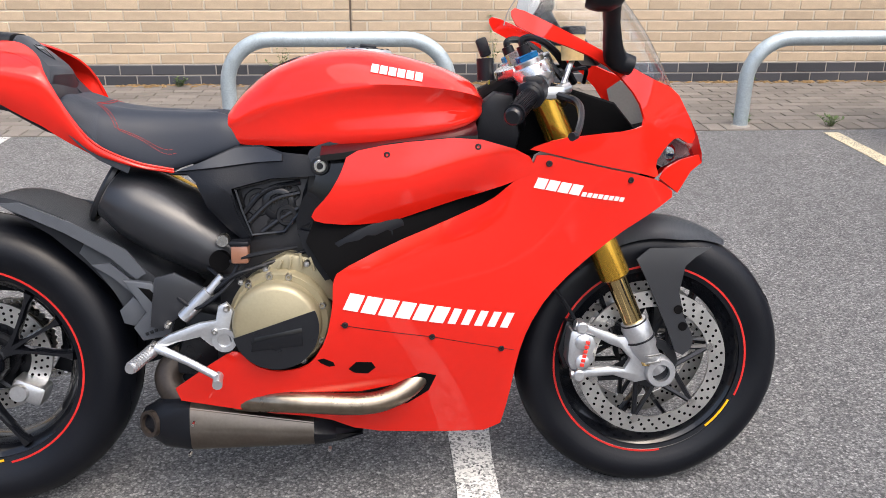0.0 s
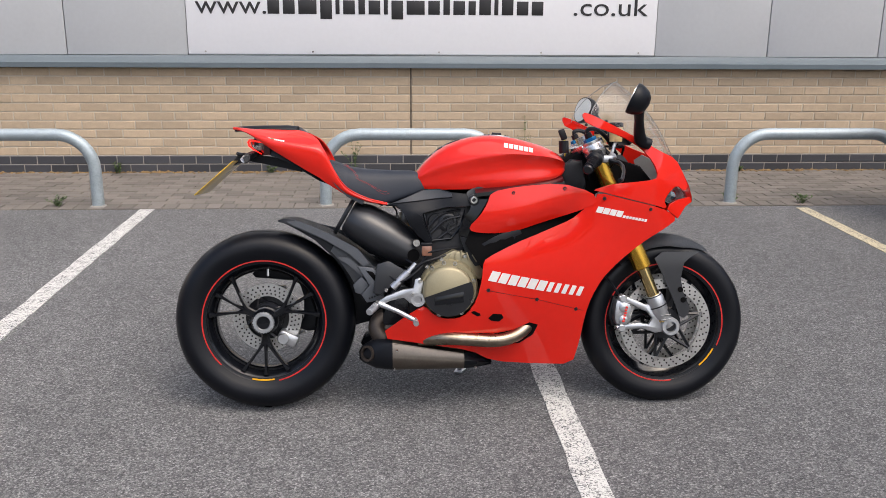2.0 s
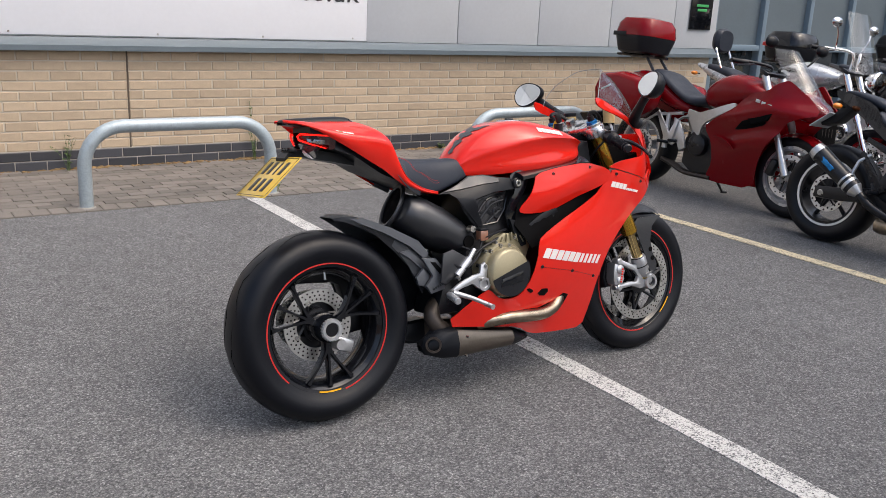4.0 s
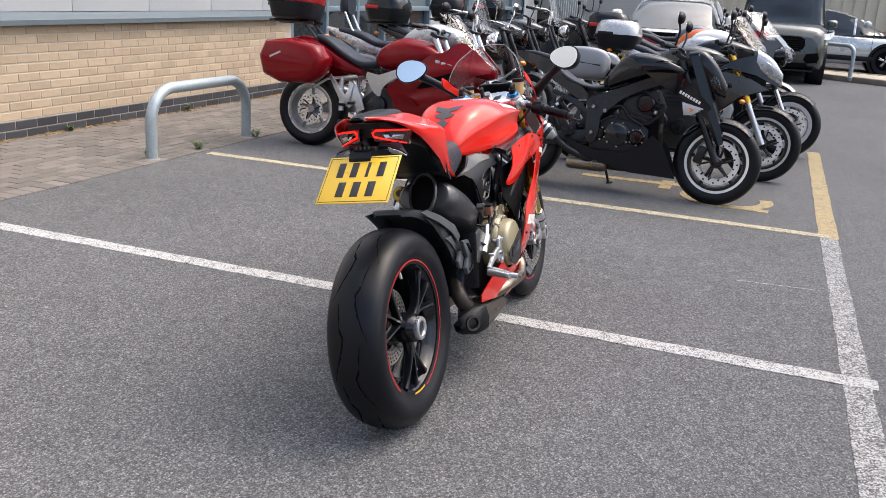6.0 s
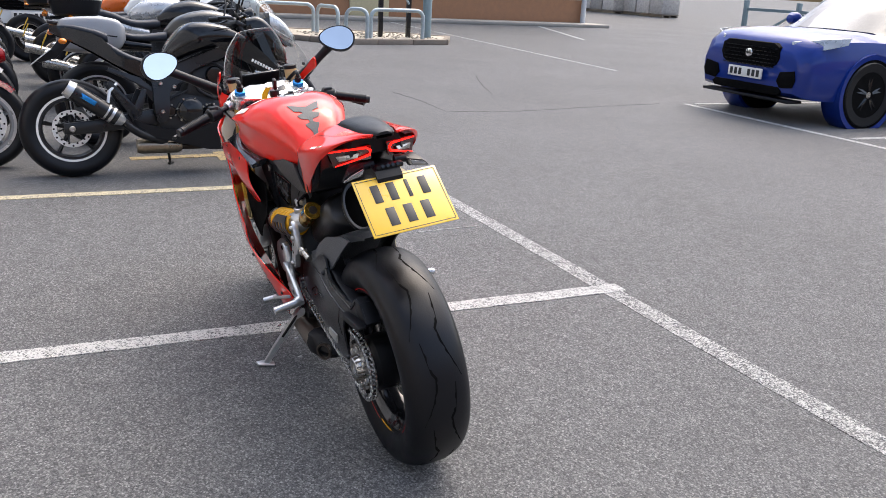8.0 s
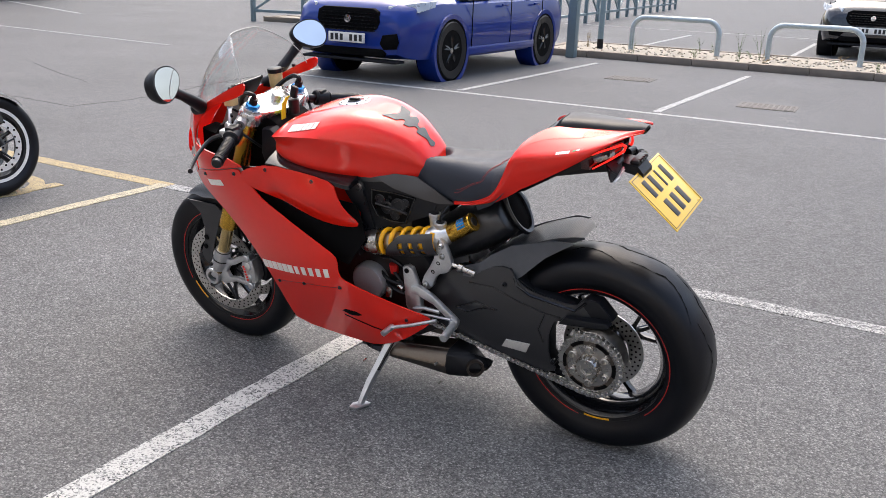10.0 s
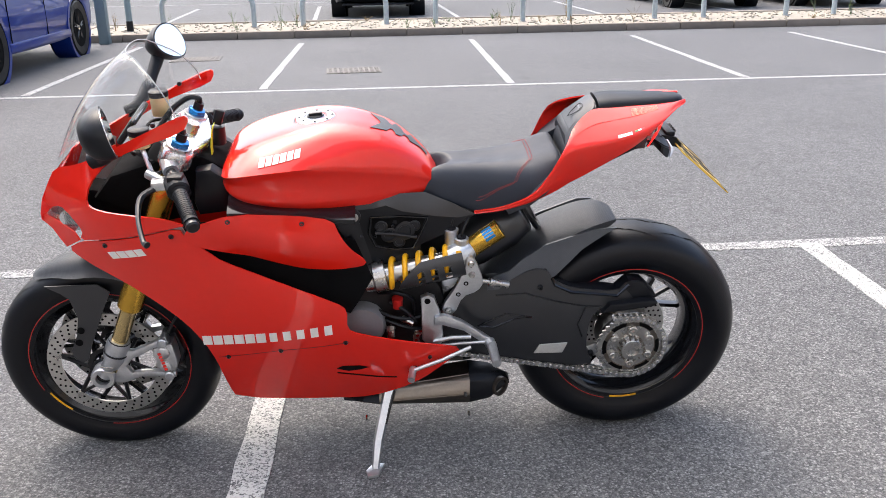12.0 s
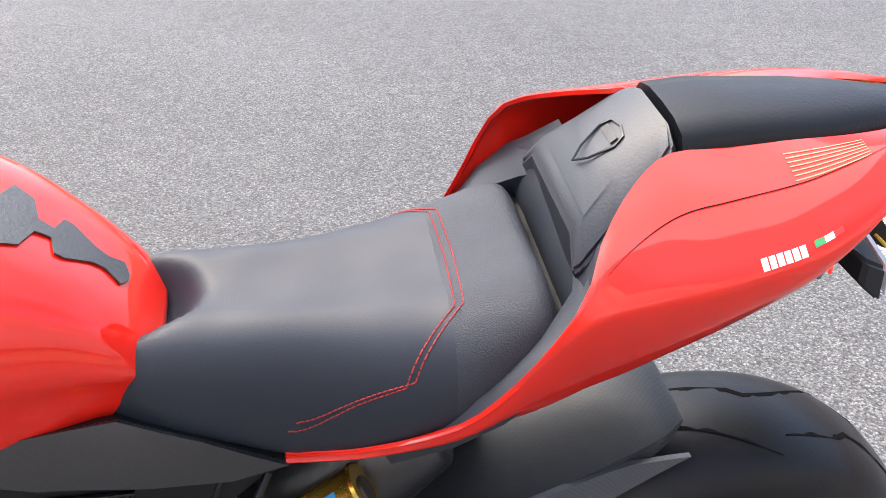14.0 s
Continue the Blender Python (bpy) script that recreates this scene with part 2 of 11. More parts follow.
M_ALLOY = paint("cast_alloy", (0.55, 0.565, 0.585), 0.32, metal=0.85, vary=0.12, scale=30, fine=200, bump=0.1)
M_STEEL = paint("brushed_steel", (0.50, 0.49, 0.47), 0.28, metal=1.0, vary=0.12, scale=40, fine=200)
M_DISC = paint("brake_disc_steel", (0.58, 0.57, 0.55), 0.36, metal=1.0, vary=0.1, scale=40, fine=300)
# disc steel with the sky's reflection put into a paler, less metallic colour
M_PALE_DISC = paint("sky_lit_disc_steel", (0.74, 0.73, 0.71), 0.42, metal=0.55, vary=0.08, scale=40, fine=300)
M_TITANIUM = paint("titanium_muffler", (0.19, 0.165, 0.14), 0.36, metal=1.0, vary=0.12, scale=18, fine=160)
M_PIPE = paint("heat_tinted_pipe", (0.30, 0.25, 0.19), 0.3, metal=1.0, vary=0.3, scale=9, fine=60)
M_DARK_PIPE = paint("burnt_pipe", (0.045, 0.036, 0.03), 0.45, metal=0.4, vary=0.3, scale=15)
M_BRONZE = paint("olive_bronze_casting", (0.30, 0.265, 0.17), 0.38, metal=0.45, vary=0.08, scale=20, fine=200, bump=0.1)
M_ENGINE = paint("engine_casting", (0.013, 0.013, 0.015), 0.45, metal=0.2, vary=0.25, scale=40, bump=0.2)
# near-black that paints shade into holes and gaps; also dark inner plastic
M_CAVITY = paint("cavity_shade_and_inner_plastic", (0.003, 0.003, 0.0034), 0.85, spec=0.08)
M_YELLOW = paint("yellow_spring", (0.85, 0.42, 0.008), 0.35, vary=0.05)
M_BLUE_ANOD = paint("blue_anodised", (0.02, 0.22, 0.55), 0.25, metal=0.6)
M_PLATE = paint("yellow_plate", (0.72, 0.46, 0.035), 0.3, vary=0.03, coat=0.4)
M_WHITE = paint("white_transfer", (0.78, 0.77, 0.74), 0.4, vary=0.03)
M_RED_MARK = paint("red_marking", (0.48, 0.015, 0.012), 0.4)
M_GREY_PAD = paint("grey_rubber_pad", (0.050, 0.054, 0.060), 0.5, vary=0.1, fine=260, bump=0.4)
M_LINING = paint("pale_grey_plastic", (0.30, 0.295, 0.28), 0.5, vary=0.08, fine=200, bump=0.1)
M_MIRROR = paint("mirror_glass", (0.88, 0.90, 0.90), 0.03, metal=1.0, vary=0.01)
M_SCREEN = glass_material("clear_screen", (0.985, 0.99, 0.99))
M_LENS = glass_material("clear_lens", (0.75, 0.77, 0.78), 0.04)
M_AMBER = paint("amber_lens", (0.75, 0.22, 0.02), 0.2, coat=0.6)
M_TAIL_GLOW = glow("tail_light_led", (0.9, 0.010, 0.005), 1.1)
M_TAIL_RED = paint("red_lens", (0.04, 0.003, 0.003), 0.12, coat=1.0)
M_SILVER = paint("silver_paint", (0.50, 0.51, 0.52), 0.28, metal=0.5, vary=0.05, coat=0.7)
M_DULL_SILVER = paint("satin_silver_paint", (0.26, 0.27, 0.29), 0.38, metal=0.3, vary=0.06, coat=0.4)
M_CHROME = paint("chrome", (0.75, 0.75, 0.76), 0.06, metal=1.0, vary=0.03)
M_BLUE = paint("bright_blue_car_paint", (0.004, 0.024, 0.19), 0.35, vary=0.04, scale=4, coat=0.7, spec=0.1)
M_CAR_BLACK = paint("black_car_paint", (0.010, 0.010, 0.013), 0.2, vary=0.04, scale=4, coat=1.0)
M_CAR_SILVER = paint("silver_car_paint", (0.56, 0.60, 0.62), 0.28, metal=0.4, vary=0.03, scale=4, coat=1.0)
M_CAR_WHITE = paint("white_car_paint", (0.75, 0.76, 0.76), 0.25, vary=0.03, scale=4, coat=1.0)
M_CAR_GLASS = paint("car_window_glass", (0.018, 0.022, 0.024), 0.05, vary=0.05, coat=1.0)
M_WINDOW = paint("shop_window_glass", (0.035, 0.042, 0.046), 0.06, vary=0.15, scale=2, coat=1.0)
M_FRAME = paint("blue_grey_window_frame", (0.17, 0.23, 0.28), 0.4, vary=0.06)
M_BROWN_BRICK = paint("brown_brick", (0.30, 0.155, 0.085), 0.9, vary=0.18, scale=6, fine=60, bump=0.4, per_piece=0.15)
M_CREAM = paint("cream_cladding", (0.62, 0.56, 0.44), 0.55, vary=0.05, scale=2)
M_GREEN_GREY = paint("green_grey_painted_steel", (0.16, 0.22, 0.24), 0.45, vary=0.1)
M_WOOD = paint("weathered_pallet_wood", (0.26, 0.22, 0.17), 0.9, vary=0.3, scale=12, per_piece=0.3)
M_BUNDLE = paint("wrapped_stone_bundle", (0.40, 0.38, 0.36), 0.7, vary=0.35, scale=7, fine=40, per_piece=0.35)
M_IRON = paint("cast_iron", (0.12, 0.11, 0.10), 0.7, vary=0.2, scale=20, fine=120, bump=0.5)

# ---- mesh helpers ----


def thing(name, label, category, m=None, group="", kind=""):
    e = tagged(new(name), label, category, group, kind)
    e.empty_display_size = 0.1
    if m is not None:
        e.matrix_world = m
    return e


def part(name, bm, material, parent=None, label="", angle=38, levels=0, fix=True):
    """One mesh object from a bmesh, under a thing or a part."""
    if fix:
        bmesh.ops.recalc_face_normals(bm, faces=bm.faces)
    me = bpy.data.meshes.new(name)
    bm.to_mesh(me)
    bm.free()
    me.materials.append(material)
    me.polygons.foreach_set("use_smooth", [True] * len(me.polygons))
    me.set_sharp_from_angle(angle=radians(angle))
    ob = new(name, me)
    if parent is not None:
        ob.parent = parent
    if label:
        ob["label"] = label
    if levels:
        mod = ob.modifiers.new("smooth", "SUBSURF")
        mod.levels = mod.render_levels = levels
    return ob


def V(*a):
    return Vector(a)


def box(bm, c, s, bev=0.0, rot=(0, 0, 0), seg=2):
    r = bmesh.ops.create_cube(bm, size=1.0, matrix=Matrix.LocRotScale(c, Euler([radians(a) for a in rot]), s))
    if bev:
        edges = list({e for v in r["verts"] for e in v.link_edges})
        bmesh.ops.bevel(bm, geom=edges, offset=bev, segments=seg, affect="EDGES", profile=0.5)
    return bm


def frames_along(pts, closed=False):
    """A pair of cross axes at each point of a path, carried along without twist."""
    out, n = [], len(pts)
    prev = None
    for i in range(n):
        a, b = (pts[i - 1] if (i or closed) else pts[i]), (pts[(i + 1) % n] if (i < n - 1 or closed) else pts[i])
        t = (b - a).normalized()
        if prev is None:
            prev = t.orthogonal()
        u = (prev - t * prev.dot(t)).normalized()
        out.append((u, t.cross(u)))
        prev = u
    return out


def smooth_path(pts, n=6):
    """Catmull-Rom through the points, n steps a span."""
    p = [Vector(q) for q in pts]
    p = [2 * p[0] - p[1], *p, 2 * p[-1] - p[-2]]
    out = []
    for i in range(1, len(p) - 2):
        for k in range(n):
            t = k / n
            a, b, c, d = p[i - 1], p[i], p[i + 1], p[i + 2]
            out.append(0.5 * (2 * b + (c - a) * t + (2 * a - 5 * b + 4 * c - d) * t * t + (3 * b - a - 3 * c + d) * t ** 3))
    out.append(p[-2])
    return out


def loft(bm, rings, closed=True, cap=True):
    """Skin between rings of equal length."""
    vs = [[bm.verts.new(q) for q in r] for r in rings]
    n = len(vs[0])
    for a, b in zip(vs, vs[1:]):
        for i in range(n if closed else n - 1):
            j = (i + 1) % n
            bm.faces.new((a[i], a[j], b[j], b[i]))
    if cap and closed:
        bm.faces.new(vs[0][::-1])
        bm.faces.new(vs[-1])
    return bm


def tube(bm, pts, r, seg=8, cap=True, smooth=0):
    pts = smooth_path(pts, smooth) if smooth else [Vector(p) for p in pts]
    rs = r if isinstance(r, (list, tuple)) else [r] * len(pts)
    if len(rs) != len(pts):
        rs = [float(q) for q in np.interp(np.linspace(0, 1, len(pts)), np.linspace(0, 1, len(rs)), rs)]
    rings = []
    for p, q, (u, w) in zip(pts, rs, frames_along(pts)):
        rings.append([p + q * (math.cos(a) * u + math.sin(a) * w) for a in (2 * math.pi * k / seg for k in range(seg))])
    return loft(bm, rings, True, cap)


def cyl(bm, a, b, r, r2=None, seg=20):
    return tube(bm, [a, b], [r, r if r2 is None else r2], seg)


def lathe(bm, prof, c=(0, 0, 0), axis="y", seg=32, closed=False, arc=1.0):
    """Revolve (radius, height) about an axis through c; closed joins the profile's ends."""
    c = Vector(c)
    rings = []
    count = seg if arc == 1.0 else seg + 1
    for k in range(count):
        a = 2 * math.pi * arc * k / seg
        ring = []
        for r, h in prof:
            if axis == "y":
                ring.append(c + V(r * math.cos(a), h, r * math.sin(a)))
            elif axis == "x":
                ring.append(c + V(h, r * math.cos(a), r * math.sin(a)))
            else:
                ring.append(c + V(r * math.cos(a), r * math.sin(a), h))
        rings.append(ring)
    vs = [[bm.verts.new(q) for q in r] for r in rings]
    n = len(prof)
    for i in range(count if arc == 1.0 else count - 1):
        a, b = vs[i], vs[(i + 1) % count]
        for k in range(n if closed else n - 1):
            m = (k + 1) % n
            bm.faces.new((a[k], a[m], b[m], b[k]))
    if not closed and arc == 1.0:
        for k in (0, n - 1):
            if prof[k][0] > 1e-5:
                bm.faces.new([v[k] for v in vs])
    bmesh.ops.remove_doubles(bm, verts=[v for r in vs for v in r], dist=1e-6)
    return bm


def prism(bm, outline, y0, y1, bev=0.0, plane="xz", seg=2):
    """A polygon drawn in a plane and given depth."""
    def at(p, h):
        return V(p[0], h, p[1]) if plane == "xz" else V(p[0], p[1], h) if plane == "xy" else V(h, p[0], p[1])
    a = [bm.verts.new(at(p, y0)) for p in outline]
    b = [bm.verts.new(at(p, y1)) for p in outline]
    n = len(a)
    faces = [bm.faces.new(a), bm.faces.new(b[::-1])]
    faces += [bm.faces.new((a[i], b[i], b[(i + 1) % n], a[(i + 1) % n])) for i in range(n)]
    bmesh.ops.recalc_face_normals(bm, faces=faces)
    if bev:
        edges = list({e for f in faces[:2] for e in f.edges})
        bmesh.ops.bevel(bm, geom=edges, offset=bev, segments=seg, affect="EDGES", profile=0.5, clamp_overlap=True)
    return bm


def field(ctrl):
    """A smooth height over (x, z): a thin-plate spline through a few control heights."""
    c = np.array(ctrl, float)
    n = len(c)

    def phi(d):
        return d * d * np.log(d + 1e-6)

    a = np.zeros((n + 3, n + 3))
    a[:n, :n] = phi(np.hypot(c[:, None, 0] - c[None, :, 0], c[:, None, 1] - c[None, :, 1])) + 1e-4 * np.eye(n)
    a[:n, n:] = np.c_[np.ones(n), c[:, :2]]
    a[n:, :n] = a[:n, n:].T
    w = np.linalg.solve(a, np.r_[c[:, 2], 0, 0, 0])

    def at(x, z):
        return float(phi(np.hypot(c[:, 0] - x, c[:, 1] - z)) @ w[:n] + w[n] + w[n + 1] * x + w[n + 2] * z)

    return at


def round_off(outline, n=2):
    """Cut the corners of a closed outline (Chaikin)."""
    for _ in range(n):
        out = []
        for i, p in enumerate(outline):
            q = outline[(i + 1) % len(outline)]
            out += [(0.78 * p[0] + 0.22 * q[0], 0.78 * p[1] + 0.22 * q[1]), (0.22 * p[0] + 0.78 * q[0], 0.22 * p[1] + 0.78 * q[1])]
        outline = out
    return outline


def shell(bm, outline, height, side=1, thick=0.004, step=0.03):
    """A curved panel: a side outline in (x, z), bent to y = side * height(x, z), with thickness."""
    vs = [bm.verts.new((p[0], 0, p[1])) for p in outline]
    bm.faces.new(vs)
    xs, zs = [p[0] for p in outline], [p[1] for p in outline]
    for k in range(1, int((max(xs) - min(xs)) / step) + 1):
        g = bm.verts[:] + bm.edges[:] + bm.faces[:]
        bmesh.ops.bisect_plane(bm, geom=g, dist=1e-5, plane_co=(min(xs) + k * step, 0, 0), plane_no=(1, 0, 0))
    for k in range(1, int((max(zs) - min(zs)) / step) + 1):
        g = bm.verts[:] + bm.edges[:] + bm.faces[:]
        bmesh.ops.bisect_plane(bm, geom=g, dist=1e-5, plane_co=(0, 0, min(zs) + k * step), plane_no=(0, 0, 1))
    for v in bm.verts:
        v.co.y = side * height(v.co.x, v.co.z)
    bmesh.ops.recalc_face_normals(bm, faces=bm.faces)
    tri = [f for f in bm.faces if len(f.verts) > 4]
    bmesh.ops.triangulate(bm, faces=tri)
    if sum(f.normal.y * f.calc_area() for f in bm.faces) * side < 0:
        bmesh.ops.reverse_faces(bm, faces=bm.faces)
    bmesh.ops.solidify(bm, geom=bm.faces[:], thickness=thick)
    return bm


def writing(name, text, size, m, material, parent=None, depth=0.002, shear=0.0, width=0.0):
    """Raised lettering in the built-in font, fitted to a width."""
    cu = bpy.data.curves.new(name, "FONT")
    cu.body, cu.size, cu.extrude, cu.shear, cu.resolution_u = text, size, depth, shear, 3
    tmp = bpy.data.objects.new(name, cu)
    me = bpy.data.meshes.new_from_object(tmp)
    bpy.data.objects.remove(tmp)
    me.materials.append(material)
    far = max(v.co.x for v in me.vertices)
    for v in me.vertices:
        v.co.x *= width / far if width else 1.0
    ob = new(name, me)
    ob.parent = parent
    ob.matrix_local = m
    return ob


def curve1(xs, ys):
    """A smooth curve through a few stations, as a function."""
    p = smooth_path([(a, b, 0) for a, b in zip(xs, ys)], 8)
    px, py = [q.x for q in p], [q.y for q in p]
    return lambda x: float(np.interp(x, px, py))

# ---- the ground and its markings ----
bm = bmesh.new()
prism(bm, [(-250, -250), (250, -250), (250, 250), (-250, 250)], -0.3, 0.0, plane="xy")
ground = tagged(part("ground", bm, M_ASPHALT), "worn grey asphalt car park surface", "ground", kind="structure")


def marking(x0, y0, x1, y1, w, material, label, h=0.004):
    """A painted strip with slightly ragged edges, 4 mm above the asphalt."""
    a, b = V(x0, y0, 0), V(x1, y1, 0)
    d = b - a
    n = max(2, int(d.length / 0.12))
    side = V(-d.y, d.x, 0).normalized() * w / 2
    bm = bmesh.new()
    rows = []
    for k in range(n + 1):
        p = a + d * k / n
        j1, j2 = random.uniform(-0.004, 0.004), random.uniform(-0.004, 0.004)
        rows.append([p + side * (1 + j1 / w * 2) + V(0, 0, z) for z in (0.0, h)] + [p - side * (1 + j2 / w * 2) + V(0, 0, z) for z in (h, 0.0)])
    loft(bm, rows)
    return tagged(part("parking_line", bm, material, angle=30), label, "parking line", "parking bay lines", "structure")


WL = "worn white painted parking bay line on asphalt"
YL = "worn yellow painted parking bay line on asphalt"
marking(-1.29, 3.19, -1.29, -1.52, 0.10, M_WHITE_LINE, WL)
marking(1.055, 3.19, 1.055, -1.58, 0.10, M_WHITE_LINE, WL)
marking(3.455, 3.12, 3.43, -1.50, 0.09, M_PALE_YELLOW_LINE, YL)
marking(-9.0, -1.565, 3.38, -1.49, 0.105, M_WORN_LINE, WL, 0.0025)
marking(3.38, -1.49, 7.0, -1.48, 0.115, M_YELLOW_LINE, YL, 0.0025)
marking(-3.68, 3.19, -3.68, -1.47, 0.10, M_WHITE_LINE, WL)
marking(-14.0, -6.70, 6.75, -6.60, 0.085, M_WHITE_LINE, WL, 0.0025)
for x in (6.72, 4.25, 1.91, -0.615, -3.065, -5.50, -7.95):
    marking(x, -6.74, x - 0.01, -11.16, 0.085, M_WHITE_LINE, WL)
for x in (4.95, 2.1, -0.70, -3.55, -6.3):
    marking(x - 0.1, -14.9, x + 0.1, -19.6, 0.09, M_WHITE_LINE, WL)
marking(-16.0, -21.2, 9.0, -21.2, 0.10, M_WHITE_LINE, WL)
marking(10.5, -8.2, 30.0, -9.6, 0.06, M_WHITE_LINE, "long white road edge line")
marking(18.0, -12.4, 45.0, -22.0, 0.10, M_WHITE_LINE, "long white road edge line")
marking(2.17, -1.00, 2.21, -1.40, 0.011, M_WHITE_LINE, "faint white setting-out tick on the asphalt")
M_CRACK = paint("crack_shadow", (0.05, 0.049, 0.048), 0.95, vary=0.3, spec=0.1)


def crack(points, label="fine dark crack in the asphalt"):
    """A wandering hairline crack, wider and narrower along its length."""
    bm = bmesh.new()
    rows = []
    pts = [V(x, y, 0) for x, y in points]
    for a, b in zip(pts, pts[1:]):
        n = max(3, int((b - a).length / 0.07))
        d = (b - a) / n
        side = V(-d.y, d.x, 0).normalized()
        for k in range(n):
            q = a + d * k + side * random.uniform(-0.018, 0.018)
            w = random.uniform(0.0010, 0.0035)
            rows.append([q + side * w, q + side * w + V(0, 0, 0.002), q - side * w + V(0, 0, 0.002), q - side * w])
    loft(bm, rows)
    return tagged(part("asphalt_crack", bm, M_CRACK, angle=30), label, "crack", "asphalt cracks", "structure")


crack(((8.0, -3.1), (7.2, -3.16), (6.4, -3.1), (6.34, -3.7), (6.4, -4.2), (6.62, -5.2), (6.8, -6.3)))
crack(((9.7, -5.1), (8.6, -4.66), (7.6, -4.3)))
# painted bay symbol in yellow: a shaft, a ring and a foot
marking(4.46, 0.30, 4.50, -0.46, 0.10, M_YELLOW_LINE, "yellow painted bay symbol stroke")
marking(4.30, -0.36, 4.62, -0.36, 0.09, M_YELLOW_LINE, "yellow painted bay symbol stroke", 0.0025)
marking(3.98, -0.62, 3.93, -1.12, 0.09, M_YELLOW_LINE, "yellow painted bay symbol stroke")
bm = bmesh.new()
lathe(bm, [(0.24, 0.0), (0.24, 0.003), (0.33, 0.003), (0.33, 0.0)], (4.22, -0.82, 0), "z", 40, True, 0.8)
tagged(part("parking_line", bm, M_YELLOW_LINE), "yellow painted ring of a bay symbol", "parking line", "parking bay lines", "structure")

# ---- the shop wall ----
wall = thing("wall_north", "buff brick showroom wall with grey cladding above", "wall", kind="structure")
bm = bmesh.new()
box(bm, (-6.28, 4.82, 0.5), (27.4, 0.271, 1.0))
part("brick_backing", bm, M_MORTAR, wall)
bm = bmesh.new()
box(bm, (-6.28, 4.682, 0.075), (27.4, 0.028, 0.152))
part("plinth_backing", bm, M_PLINTH_MORTAR, wall)
bm = bmesh.new()
box(bm, (5.0, 4.86, 3.6), (50.0, 0.2, 5.2))
part("cladding_backing", bm, M_FLASH, wall)
bm = bmesh.new()
box(bm, (5.0, 9.0, 6.25), (50.0, 8.4, 0.12))
part("roof", bm, M_FLASH, wall)
bm = bmesh.new()
box(bm, (5.0, 13.1, 3.1), (50.0, 0.2, 6.2))
part("back_wall", bm, M_CLAD, wall)
for x in (-19.9, 29.9):
    bm = bmesh.new()
    box(bm, (x, 9.0, 3.1), (0.2, 8.0, 6.2))
    part("end_wall", bm, M_CLAD, wall)
# added, never in view: a brown mass that darkens low reflections from the west
far = tagged(new("unseen_west_block"), "unseen plain brown building added to darken reflections", "wall", kind="structure")
bm = bmesh.new()
box(bm, (-34.0, -10.0, 4.0), (4.0, 90.0, 8.0), 0.02)
part("wall", bm, paint("plain_brown_brick", (0.26, 0.17, 0.12), 0.9, vary=0.2, scale=2, fine=30), far)
bm = bmesh.new()
prism(bm, [(4.60, 0.905), (4.60, 0.945), (4.62, 0.955), (4.665, 1.003), (4.80, 1.003), (4.80, 0.905)], -20.0, 7.46, 0.004, plane="yz")
part("flashing", bm, M_FLASH, wall, "blue-grey painted steel sill flashing")
for k in range(-18, 8):
    x = -0.25 + k * 1.0 if k < 0 else k - 0.26
    w = min(0.992, 7.46 - x)
    for z0, z1 in ((1.006, 2.6), (2.606, 4.2), (4.206, 5.8)):
        if w > 0.2:
            bm = bmesh.new()
            box(bm, (x + w / 2, 4.70, (z0 + z1) / 2), (w, 0.06, z1 - z0), 0.004)
            part("cladding_panel", bm, M_CLAD, wall)
for x, w in ((12.62, 1.0), (18.6, 1.2)):
    bm = bmesh.new()
    box(bm, (x, 4.74, 2.6), (w, 0.1, 5.2), 0.004)
    part("cladding_panel", bm, M_CLAD, wall)

# the long white name board
board = thing("sign_board", "long white shop sign board fixed to grey cladding", "sign", pose(0.741, 4.668, 0))
bm = bmesh.new()
box(bm, (0, 0, 1.62), (3.985, 0.014, 1.21), 0.003)
part("panel", bm, M_SIGN, board)
for x in (-1.85, -0.95, 0.12, 1.0, 1.85):
    for z in (1.035, 2.20):
        bm = bmesh.new()
        cyl(bm, (x, -0.006, z), (x, -0.011, z), 0.008, seg=10)
        part("screw", bm, M_STEEL, board)
face = Euler((radians(90), 0, 0)).to_matrix().to_4x4()
writing("lettering", "www.", 0.215, Matrix.Translation((-1.915, -0.009, 1.345)) @ face, M_BLACK_INK, board, 0.002, width=0.585)
writing("lettering", ".co.uk", 0.215, Matrix.Translation((1.255, -0.009, 1.345)) @ face, M_BLACK_INK, board, 0.002, width=0.655)
x = -1.318
for c in "somplstslymstsrbikss":
    w = {"m": 0.152, "l": 0.034, "i": 0.034, "t": 0.055, "r": 0.062, "y": 0.098, "k": 0.098}.get(c, 0.098)
    z0, z1 = 1.345 - (0.040 if c in "py" else 0.0), 1.458 + (0.042 if c in "lbki" else 0.026 if c == "t" else 0.0)
    bm = bmesh.new()
    box(bm, (x + w / 2, -0.0085, (z0 + z1) / 2), (w, 0.003, z1 - z0), 0.001)
    part("name_bar", bm, M_BLACK_INK, board)
    x += w + 0.0300

# shop front glazing beyond the brickwork
front = thing("window_1", "shop front glazing with blue-grey metal frames", "window", kind="structure")
